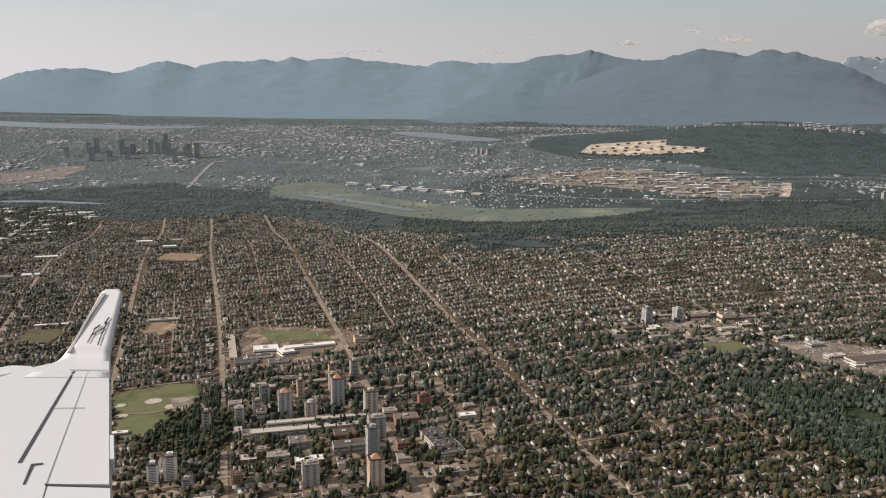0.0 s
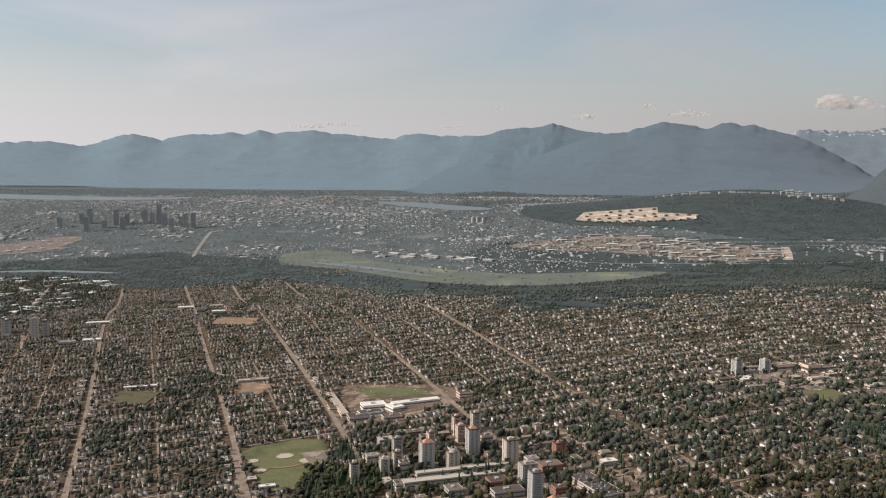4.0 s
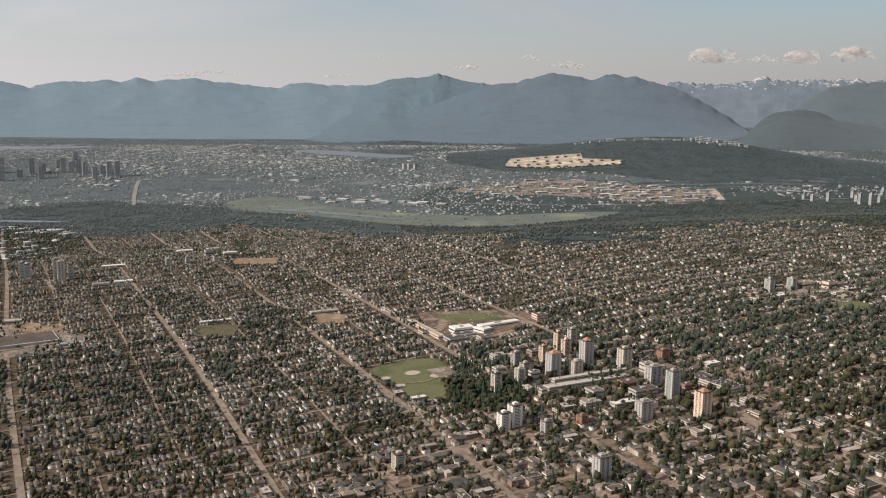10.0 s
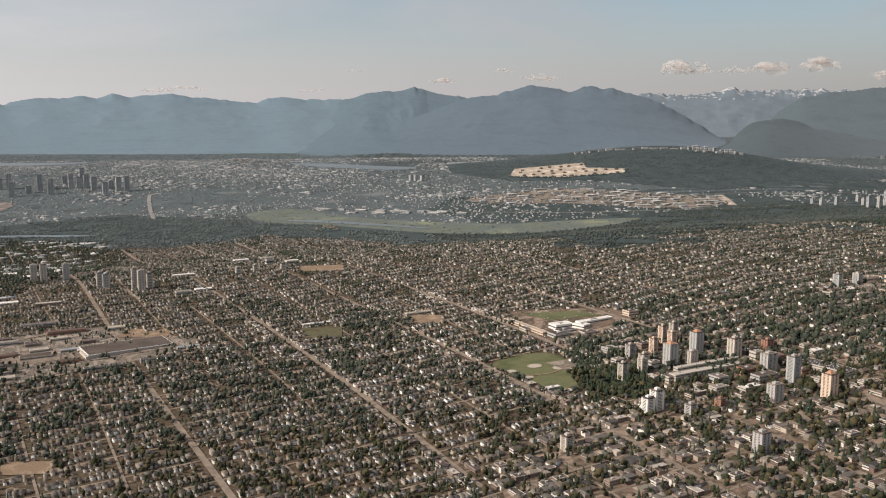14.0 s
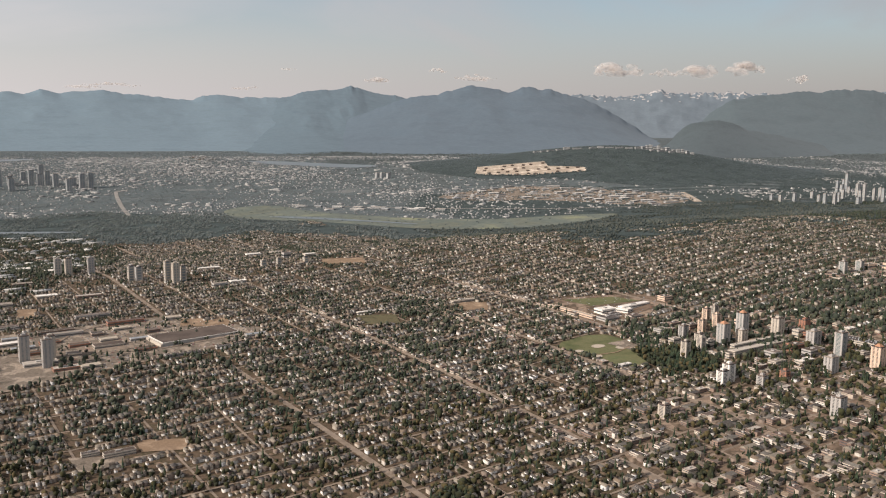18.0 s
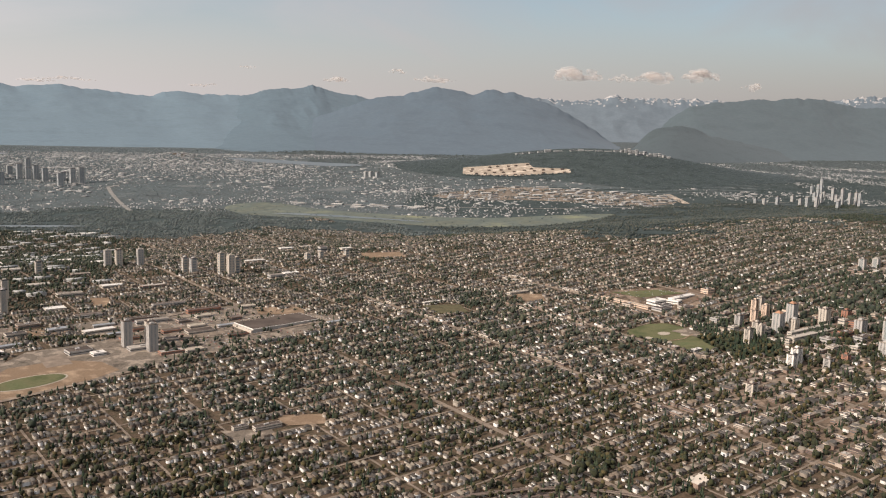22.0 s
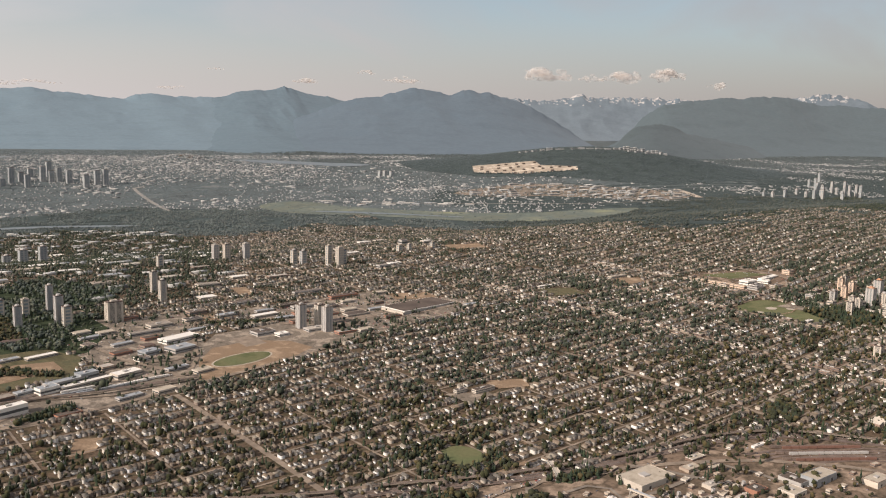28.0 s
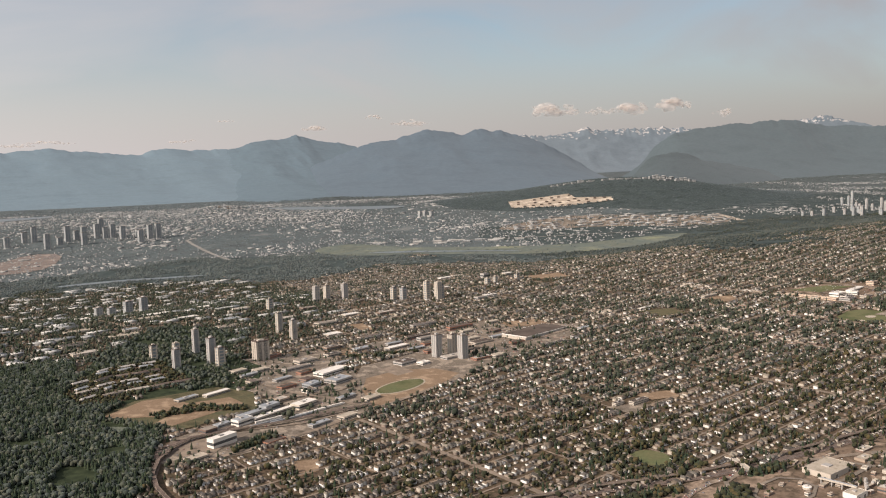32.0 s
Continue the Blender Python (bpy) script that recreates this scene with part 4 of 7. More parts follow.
def open_runs(points, closed):
    """Splits a line of points where it runs through closed land."""
    P = np.array(points)
    bad = (P[:, 1] < 95) | (P[:, 1] > np.where(P[:, 0] < -100, 850, 690)) | (P[:, 0] < -560)
    for poly in closed:
        bad |= inside(poly, P[:, 0], P[:, 1])
    runs, run = [], []
    for p, b in zip(points, bad):
        if b:
            if len(run) > 3:
                runs.append(run)
            run = []
        else:
            run.append(p)
    return runs + ([run] if len(run) > 3 else [])


for u in AVENUES:
    big = u in MAJOR
    for run in open_runs([grid(u + 1.2 * math.sin(v / 60 + u), v) for v in np.arange(40, 960, 4.0)], NO_ROAD):
        road("avenue", run, 2.0 if big else 0.8, M["asphalt"], 0.2 if big else 0.18,
             "wide sun-bleached main road running down the slope" if big else "narrow grey residential avenue")
for v in STREETS:
    for run in open_runs([grid(u, v) for u in np.arange(-460, 360, 4.0)], NO_ROAD + [SCHOOL, TOWERS, THREE]):
        road("street", run, 0.8, M["asphalt"], 0.16, "narrow grey residential street lined by houses")

# ---- houses ----


def house_shape(kind):
    """A unit house, 1 wide (x), 1 deep (y), walls 1 high."""
    s = Shape()
    n = len(s.v)
    if kind == "ell":
        s.walls(-0.5, -0.5, -0.4, 0.1, 0.5, 1, 0).gable(-0.5, -0.5, 0.1, 0.5, 1, 0.55, 0.05, 1, "y")
        s.walls(0.1, -0.1, -0.4, 0.5, 0.35, 0.8, 0).gable(0.0, -0.1, 0.5, 0.35, 0.8, 0.4, 0.05, 1, "x")
    elif kind == "hip":
        s.walls(-0.5, -0.5, -0.4, 0.5, 0.5, 1, 0).gable(-0.5, -0.5, 0.5, 0.5, 1, 0.5, 0.07, 1, "y", 0.3)
    elif kind == "flat":
        s.walls(-0.5, -0.5, -0.4, 0.5, 0.5, 1, 0).box(-0.5, -0.5, 1, 0.5, 0.5, 1.06, 1)
    else:
        s.walls(-0.5, -0.5, -0.4, 0.5, 0.5, 1, 0).gable(-0.5, -0.5, 0.5, 0.5, 1, 0.6, 0.06, 1, kind)
    return s


lots = []
for v in STREETS:
    for side in (-1, 1):
        u = -455.0
        while u < 350:
            u += rng.uniform(1.35, 1.9)
            lots.append((u, v + side * rng.uniform(2.85, 3.25), side))
            if rng.random() < (0.62 if v < 480 else 0.3):
                lots.append((u + rng.uniform(-0.3, 0.3), v + side * rng.uniform(5.9, 6.4), 0))
lots = np.array(lots)
away = np.min(np.abs(lots[:, :1] - np.array(AVENUES)[None]) - np.isin(np.array(AVENUES), MAJOR)[None] * 0.7, axis=1)
lots = lots[away > 1.35]
hx, hy = grid(lots[:, 0], lots[:, 1])
ok = (hy > 112) & (hy < np.where(hx < -100, 880, 700)) & (hx > -540) & (hx < 0.56 * hy + 60) & (rng.random(len(hx)) < 0.95)
jx, jy = ragged(hx, hy, 40, 26)
bx, by = frayed(hx, hy)
for poly in CLOSED:
    if poly is LOWRISE:
        ok &= ~inside(poly, hx, hy) | (lots[:, 2] == 0)
    else:
        ok &= ~(inside(poly, bx, by) if poly is BELT else inside(poly, jx, jy) if poly is WOOD_W2 else inside(poly, hx, hy))
ok &= np.array([noise.noise(Vector((a / 21, b / 21, 13))) for a, b in zip(hx, hy)]) < np.where(hy > 300, 0.36, 0.5)
ok &= ~inside(CENTRE_W, hx, hy) | (rng.random(len(hx)) < 0.42)
hx, hy, hs = hx[ok], hy[ok], lots[ok, 2]
garage = hs == 0
n = len(hx)
hw, hd, hh = rng.uniform(0.9, 1.4, n), rng.uniform(1.4, 2.2, n), rng.uniform(0.65, 1.1, n)
hw[garage] *= 0.72
hd[garage] *= 0.55
hh[garage] *= 0.6
back_row = garage & inside(LOWRISE, hx, hy)
hw[back_row], hd[back_row], hh[back_row] = 2.3, 1.7, 1.0
turn = A15 + rng.normal(0, 0.03, n) + np.where(rng.random(n) < 0.18, math.pi / 2, 0)
hz = ground(hx, hy) + 0.05
which = rng.choice(5, n, p=[0.36, 0.2, 0.2, 0.14, 0.1])
close = np.where((hx > -430) & (hx < -110) & ~garage)[0]
close = close[np.argsort(hy[close])[:100]]
rest = np.ones(n, bool)
rest[close] = False
for far_row, wall in ((False, "wall_i"), (True, "tan_wall_i")):
    pick = rest & ((hy > 345) == far_row)
    stuff("houses", [template(house_shape(k)) for k in ("y", "x", "hip", "ell", "flat")], np.stack([hx, hy, hz], 1)[pick], turn[pick], np.stack([hw, hd, hh], 1)[pick], which[pick],
          [M[wall], M["roof_i"]], "rows of small tan houses with brown roofs" if far_row else "rows of small pale wooden houses with dark shingle roofs", "houses")


def house(kind, w, d, h, tall):
    """A detached house with its parts, at the origin."""
    o = thing("house", 0, 0, "pale wooden family house with dark shingle roof among gardens", "house", "houses of the nearest streets", 0, 0)
    s = Shape().box(-w / 2, -d / 2, -0.4, w / 2, d / 2, h)
    roof = Shape()
    over = 0.07
    if kind == "ell":
        s.box(w / 2, -d * 0.1, -0.4, w / 2 + 0.45, d * 0.35, h * 0.8)
        roof.gable(-w / 2, -d / 2, w / 2, d / 2, h, tall, over, 0, "y")
        part("wing_roof", Shape().gable(w / 2 - 0.2, -d * 0.1, w / 2 + 0.45, d * 0.35, h * 0.8, tall * 0.6, over, 0, "x").mesh("wing_roof", M["roof_o"]), o)
    elif kind == "hip":
        roof.gable(-w / 2, -d / 2, w / 2, d / 2, h, tall, over, 0, "y", w * 0.45)
    else:
        roof.gable(-w / 2, -d / 2, w / 2, d / 2, h, tall, over, 0, kind)
    part("wall", s.mesh("wall", M["wall_o"]), o)
    top = part("roof", roof.mesh("roof", M["roof_o"]), o)
    part("chimney", Shape().box(w * 0.15, d * 0.1, h * 0.9, w * 0.15 + 0.12, d * 0.1 + 0.12, h + tall + 0.1).mesh("chimney", M["brick"]), top, "brick chimney")
    part("porch", Shape().prism([(-w * 0.3, -d / 2 - 0.28), (w * 0.3, -d / 2 - 0.28), (w * 0.3, -d / 2 - 0.001), (-w * 0.3, -d / 2 - 0.001)], -0.3, h * 0.6, 0, 0.92).mesh("porch", M["roof_o"]), o)
    win = Shape().box(-0.13, -0.012, 0, 0.13, 0.012, 0.2).mesh("window", M["glass"])
    part("window", win, o, "dark window pane", (-w / 2 - 0.008, 0, h * 0.5), math.pi / 2)
    return o


models = [house("y", 1.3, 1.8, 0.8, 0.5), house("x", 1.5, 1.6, 0.65, 0.45), house("hip", 1.45, 1.7, 0.9, 0.45), house("ell", 1.1, 1.9, 0.75, 0.48), house("y", 1.2, 2.0, 0.95, 0.42)]
for k, c in enumerate(close):
    m = place(hx[c], hy[c], turn[c], 0.05)
    if k < len(models):
        models[k].matrix_basis = m
    else:
        copy_thing(models[k % len(models)], m)

# the town beyond the lake
fx, fy = rng.uniform(-900, 1500, 84000), rng.uniform(690, 1720, 84000)
dens = np.array([noise.noise(Vector((a / 130, b / 200, 4))) for a, b in zip(fx, fy)])
ok = (fx > np.minimum(-515, -0.54 * fy)) & (fx < np.maximum(0.52 * fy, 1.29 * fy - 330)) & (rng.random(84000) < np.where(fx > 330, np.where(fx > 560, 0.06, np.where((fx > 365) & (fy < 850), 0.5, 0.10)), np.where(fx < -20, np.where(fy > 1080, 0.62, 0.46), 0.42)) + 0.95 * dens)
ok &= (fy > np.where(fx < -100, 900, 745)) | (fx > 330)
ok &= (fx < -20) | (fx > 330) | (fy > 980) | (rng.random(len(fx)) < 0.5)
for poly in (BELT, MARSH, HILL, *WATERS):
    ok &= ~inside(poly, fx, fy)
fx, fy = fx[ok], fy[ok]
n = len(fx)
works = np.array([noise.noise(Vector((a / 75, b / 45, 11))) for a, b in zip(fx, fy)])
big = rng.random(n) < 0.035 + np.where(works > 0.22, 0.30, 0.0)
fs = np.stack([np.where(big, rng.uniform(3, 8, n), rng.uniform(0.9, 1.6, n)), np.where(big, rng.uniform(3, 6, n), rng.uniform(0.9, 1.5, n)), np.where(big, rng.uniform(0.8, 1.4, n), rng.uniform(0.7, 1.2, n))], 1)
FAR = Shape().gable(-0.5, -0.5, 0.5, 0.5, 1, 0.35, 0, 1, "y")
FAR.prism([(-0.5, -0.5), (0.5, -0.5), (0.5, 0.5), (-0.5, 0.5)], 0, 0.99, 0)
fp, ft = np.stack([fx, fy, ground(fx, fy) + 0.1], 1), A15 + rng.normal(0, 0.08, n)
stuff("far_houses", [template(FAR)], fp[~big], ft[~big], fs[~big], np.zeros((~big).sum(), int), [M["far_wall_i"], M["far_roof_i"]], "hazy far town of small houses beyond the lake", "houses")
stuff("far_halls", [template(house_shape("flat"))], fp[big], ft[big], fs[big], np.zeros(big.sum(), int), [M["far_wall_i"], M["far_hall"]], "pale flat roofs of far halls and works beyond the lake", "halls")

# ---- trees ----
SMALL = [clump(1, 0) for _ in range(5)]
TINY = [clump(1, 0, OCTA, 0.9) for _ in range(6)]
LARGE = [clump(2, 0.2) for _ in range(5)]
FIRS_T = [fir(3, 6) for _ in range(4)]


def clear_of(x, y):
    """Leaves streets, avenues and closed land free."""
    u, v = x * CU + y * SU, -x * SU + y * CU
    k = np.min(np.abs(u[:, None] - np.array(AVENUES)[None]) - np.isin(np.array(AVENUES), MAJOR)[None] * 0.85, axis=1) > 0.62
    k &= np.abs((v - 100 + 7.75) % 15.5 - 7.75) > 0.5
    return k


n = 222000
tx, ty = rng.uniform(-515, 470, n), rng.uniform(105, 880, n)
ok = clear_of(tx, ty) & (ty < np.where(tx < -100, 880, 700)) & (tx > np.minimum(-515, -0.54 * ty)) & (tx < np.maximum(40 + 0.52 * ty, 1.18 * ty - 340))
jx, jy = ragged(tx, ty, 40, 26)
bx, by = frayed(tx, ty)
for poly in CLOSED:
    ok &= ~(inside(poly, bx, by) if poly is BELT else inside(poly, jx, jy) if poly is WOOD_W2 else inside(poly, tx, ty))
cluster = np.array([noise.noise(Vector((a / 21, b / 21, 13))) for a, b in zip(tx, ty)])
lush = 0.8 * cluster + np.array([0.7 * noise.noise(Vector((a / 55, b / 55, 8))) + 1.15 * noise.noise(Vector((a / 7, b / 7, 3))) for a, b in zip(tx, ty)])
ok &= rng.random(n) < 0.62 + 0.9 * lush + np.where((tx > -260) & (ty < 300), 0.12, 0) + np.where(inside(CENTRE_W, tx, ty), 0.36, np.where(tx < -235, -0.17, 0)) + np.where(tx > -60, 0.46, 0) + np.where((tx > 0) & (ty > 290), 0.16, 0) + np.where(ty > 290, 0.16, 0) + np.where(np.abs((-tx * SU + ty * CU - 100 + 7.75) % 15.5 - 7.75) > 4.6, 0.04, -0.02)
low = (inside(LOWRISE, tx, ty) | inside(TOWERS, tx, ty) | (inside(SHOPS, tx, ty) & (rng.random(n) < 0.45))) & (np.abs(np.abs((-tx * SU + ty * CU - 100 + 7.75) % 15.5 - 7.75) - 3.7) > 0.85)
low |= (inside(YARD_S, tx, ty) | inside(RAIL_W, tx, ty) | inside(THREE, tx, ty)) & (rng.random(n) < 0.45) & (lush > 0.0)
low &= clear_of(tx, ty)
low &= (ty > 105) & ~inside(FIELD_E, tx, ty) & ~inside(RIVER, tx, ty)
REDS = [(-226, 154), (-182, 142), (-176, 122), (-214, 132)]
low &= ~inside(YARD_S, tx, ty) | ((lush > 0.02) & ~inside(REDS, tx, ty))
block_v = np.abs((-tx * SU + ty * CU - 100 + 7.75) % 15.5 - 7.75)
ok &= (ty < 290) | inside(CENTRE_W, tx, ty) | (cluster > 0.34) | ((block_v > 1.3) & (block_v < 2.0)) | (block_v > 4.3) | (rng.random(n) < 0.32)
tx, ty = tx[ok | low], ty[ok | low]
n = len(tx)
isfir = rng.random(n) < 0.22
grown = 0.72 + 0.5 * rng.random(n) ** 2
tw = np.where(isfir, rng.uniform(0.75, 1.3, n), rng.uniform(0.8, 2.0, n) * grown)
th = np.where(isfir, rng.uniform(1.6, 3.6, n), tw * rng.uniform(0.95, 1.7, n))
small_t = np.where(ty > 340, 0.8, 1.0)
small_t *= np.where(((tx > -70) & (ty < 310)) | inside(CENTRE_W, tx, ty), 1.22, 1.0)
tw, th = tw * small_t, th * small_t
tz = ground(tx, ty) + np.where(isfir, 0.05, 0.15)
near_t = np.where((tx > -430) & (tx < -110))[0]
near_t = near_t[np.argsort(ty[near_t])[:90]]
single = np.zeros(n, bool)
single[near_t] = True
pos, scl, tt = np.stack([tx, ty, tz], 1), np.stack([tw, tw, th], 1), rng.uniform(0, 6.28, n)
k = rng.integers(0, 5, n)
for name, mask, temps, mat, lab in (("garden_trees", ~isfir & (ty < 235) & ~single, LARGE, "tree_i", "dark green garden trees between houses"),
                                    ("street_trees", ~isfir & (ty >= 235) & (ty < 340) & ~single, SMALL, "mid_tree", "dark green trees among houses"),
                                    ("distant_trees", ~isfir & (ty >= 340) & ~single, TINY, "mid_tree", "dark green trees among far houses"),
                                    ("fir_trees", isfir & ~single, FIRS_T, "fir_i", "tall dark firs standing among houses")):
    stuff(name, temps, pos[mask], tt[mask], scl[mask], k[mask] % len(temps), [M[mat]], lab, "trees")


def limb(s, a, b, ra, rb, sides=5):
    """A tapered branch."""
    a, b = Vector(a), Vector(b)
    side = (b - a).cross(Vector((0.3, 0.9, 0.1))).normalized()
    other = (b - a).cross(side).normalized()
    n = len(s.v)
    for c, r in ((a, ra), (b, rb)):
        s.v += [tuple(c + r * (math.cos(i * math.tau / sides) * side + math.sin(i * math.tau / sides) * other)) for i in range(sides)]
    s.f += [[n + i, n + (i + 1) % sides, n + sides + (i + 1) % sides, n + sides + i] for i in range(sides)]
    s.m += [0] * sides


def tree(kind):
    """A garden tree, about 1.5 high: trunk with limbs and a crown of many leaf clumps."""
    s = Shape()
    if kind == "fir":
        o = thing("fir_tree", 0, 0, "tall dark fir tree beside houses", "tree", "trees of the nearest gardens", 0, 0)
        limb(s, (0, 0, -0.2), (0, 0, 2.1), 0.07, 0.01)
        v, f, _ = fir(7, 9)
        part("trunk", s.mesh("trunk", M["bark"]), o)
        part("crown", raw("crown", v * (0.95, 0.95, 2.1) + (0, 0, 0.25), f, [M["fir_o"]]), o)
        return o
    o = thing("leafy_tree", 0, 0, "round dark green leafy tree in a garden", "tree", "trees of the nearest gardens", 0, 0)
    limb(s, (0, 0, -0.2), (0.02, 0, 0.5), 0.07, 0.05)
    V, F, c = [], [], 0
    for i in range(7):
        a, r = i * 2.4, 0.36
        tip = (r * math.cos(a) * rng.uniform(0.6, 1.1), r * math.sin(a) * rng.uniform(0.6, 1.1), rng.uniform(0.6, 1.2))
        limb(s, (0.02, 0, 0.45), tip, 0.035, 0.012, 4)
        for _ in range(3):
            p = ICO[0] * (1 + rng.uniform(-0.3, 0.3, (12, 1))) * rng.uniform(0.13, 0.24) + np.array(tip) + rng.normal(0, 0.1, 3)
            V.append(p)
            F.append(ICO[1] + c)
            c += 12
    part("trunk", s.mesh("trunk", M["bark"]), o)
    part("crown", raw("crown", np.concatenate(V), np.concatenate(F), [M["tree_o"]]), o)
    return o


kinds = [tree("leaf"), tree("leaf"), tree("leaf"), tree("fir")]
seen_t = set()
for c in near_t:
    k0 = 3 if isfir[c] else int(c) % 3
    s = rng.uniform(0.85, 1.3)
    m = place(tx[c], ty[c], tt[c])
    if k0 in seen_t:
        o = copy_thing(kinds[k0], m)
    else:
        o = kinds[k0]
        o.matrix_basis = m
        seen_t.add(k0)


def wood(name, poly, count, wide, tall, label, share=0.5, fir_mat="fir_i", leaf="tree_i", holes=(), squat=1.3):
    x0, x1 = min(p[0] for p in poly), max(p[0] for p in poly)
    y0, y1 = min(p[1] for p in poly), max(p[1] for p in poly)
    if poly in (BELT, WOOD_W2):
        x0, x1, y0, y1 = x0 - 40, x1 + 40, y0 - 40, y1 + 40
    tries = count * (6 if poly is BELT else 3)
    x, y = rng.uniform(x0, x1, tries), rng.uniform(y0, y1, tries)
    keep = inside(poly, *frayed(x, y)) if poly is BELT else inside(poly, *ragged(x, y, 40, 26)) if poly is WOOD_W2 else inside(poly, x, y)
    if poly is BELT:
        keep &= ~inside(MARSH, x, y) & (np.array([noise.noise(Vector((a / 30, b / 30, 6))) for a, b in zip(x, y)]) < np.where(x < -150, 0.26, 0.34))
    for hole in holes:
        keep &= ~inside(hole, x, y)
    if poly is not ROWS_W and leaf == "wood_tree":
        keep &= np.array([noise.noise(Vector((a / 14, b / 14, 2))) for a, b in zip(x, y)]) < 0.3
    k = np.where(keep)[0][:count]
    x, y = x[k], y[k]
    m = len(x)
    f = rng.random(m) < share
    w = rng.uniform(*wide, m)
    h = np.where(f, rng.uniform(*tall, m), w * 1.1)
    p = np.stack([x, y, ground(x, y) + 0.1], 1)
    s = np.stack([w, w, h], 1)
    if f.any():
        stuff(name, FIRS_T, p[f], rng.uniform(0, 6, f.sum()), s[f], rng.integers(0, 4, f.sum()), [M[fir_mat]], label, "trees")
    if (~f).any():
        g = ~f
        stuff(name, SMALL if leaf in ("tree_i", "wood_tree") else TINY, p[g], rng.uniform(0, 6, g.sum()), s[g] * (1.15, 1.15, squat), rng.integers(0, 5, g.sum()), [M[leaf]], label, "trees")


wood("grove_trees", GROVE, 330, (1.0, 1.9), (2.4, 3.8), "dense dark grove of tall park trees", 0.4)
wood("grove_trees", [(-79.8, 276.4), (-78.4, 284.5), (-73.0, 281.4), (-68.3, 264.9), (-72.5, 260.0)], 55, (0.8, 1.4), (2.4, 3.8), "tall dark conifers beside the park", 0.9)
for lot, many in (([(-206.1, 417.2), (-196.5, 434.4), (-174.5, 408.4), (-168.3, 375.9), (-179.9, 371.4), (-196.3, 388.1)], 170), ([(-152.2, 359.7), (-146.0, 381.8), (-133.3, 377.6), (-121.3, 350.3), (-123.5, 339.9), (-138.8, 337.6), (-149.5, 344.3)], 190), ([(-163.0, 305.3), (-157.3, 309.1), (-152.7, 289.4), (-155.9, 278.0), (-160.5, 286.5)], 90)):
    wood("grove_trees", lot, many, (0.9, 1.7), (1.8, 3.0), "dark grove of tall trees among houses", 0.15, leaf="mid_tree")
wood("fir_wood", WOOD_E, 1900, (1.0, 2.0), (2.2, 4.2), "dense dark fir wood", 0.6, leaf="wood_tree")
wood("ravine_forest", [(-448, 229), (-446, 250), (-436, 285), (-452, 330), (-462, 380), (-460, 402), (-515, 402), (-515, 222), (-470, 219), (-455, 222)], 10500, (0.7, 1.9), (1.4, 3.4), "dense dark green ravine forest", 0.55, leaf="wood_tree", holes=(FIELDS, ROWS_W))
wood("mixed_wood", WOOD_W2, 4600, (0.8, 1.9), (1.5, 3.0), "dark mixed trees round tower blocks", 0.4, leaf="wood_tree", holes=(FIELDS, ROWS_W, RAIL_W))
wood("garden_trees", ROWS_W, 950, (0.8, 1.5), (1.2, 2.0), "dark green trees between townhouse rows", 0.2)
wood("hedge_trees", [(-421, 249), (-404, 260), (-403, 256), (-420, 246)], 110, (1.0, 1.7), (1.8, 2.8), "dark row of trees along the railway", 0.5)
wood("hedge_trees", [(-440, 300), (-424, 306), (-404, 296), (-406, 291), (-424, 297), (-438, 294)], 170, (0.9, 1.5), (1.4, 2.2), "dark hedge between dry fields", 0.3)
wood("hedge_trees", [(-345, 352), (-312, 346), (-312, 343), (-345, 348)], 130, (0.8, 1.4), (1.4, 2.2), "dark row of trees beside the works", 0.3)
wood("roadside_trees", [(-192.7, 175.7), (-183.5, 178.3), (-184.8, 168.7), (-192.1, 161.7), (-197.6, 165.9)], 75, (1.3, 2.2), (2.0, 3.0), "dark grove of tall trees above the railway", 0.4)
wood("roadside_trees", [(-303, 152), (-294, 150), (-300, 141), (-311, 144)], 90, (1.2, 2.0), (1.8, 2.8), "dark green trees inside a road loop", 0.3)
wood("roadside_trees", [(-290, 158.5), (-272, 157.5), (-274, 154), (-288, 155)], 70, (1.0, 1.8), (1.8, 2.8), "dark green trees along the railway", 0.4)
wood("roadside_trees", [(-336, 161), (-310, 159), (-312, 156), (-336, 157)], 90, (1.0, 1.8), (1.8, 2.8), "dark green trees along the railway", 0.4)
# The belt is split so that its west is painted hazier than its east.
FAR_EAST, FAR_WEST = [(-30, 400), (600, 400), (600, 1000), (-30, 1000)], [(-600, 600), (-30, 600), (-30, 1100), (-600, 1100)]
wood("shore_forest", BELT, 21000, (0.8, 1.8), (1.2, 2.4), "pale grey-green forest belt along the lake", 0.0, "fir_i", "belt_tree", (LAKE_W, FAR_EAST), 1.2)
wood("shore_forest", BELT, 17000, (0.7, 1.5), (1.2, 2.4), "dark forest belt between the town and the marsh", 0.0, "fir_i", "belt_dark", (FAR_WEST,), 1.5)
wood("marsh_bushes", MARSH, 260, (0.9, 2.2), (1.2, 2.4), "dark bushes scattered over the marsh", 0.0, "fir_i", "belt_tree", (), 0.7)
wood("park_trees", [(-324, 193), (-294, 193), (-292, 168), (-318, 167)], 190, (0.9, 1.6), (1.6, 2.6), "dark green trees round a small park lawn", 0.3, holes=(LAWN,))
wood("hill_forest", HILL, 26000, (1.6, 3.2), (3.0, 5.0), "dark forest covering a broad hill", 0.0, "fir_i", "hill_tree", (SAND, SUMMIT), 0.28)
n = 66000
wx, wy = rng.uniform(-1000, 1900, n), 690 + 1260 * rng.random(n) ** 1.5
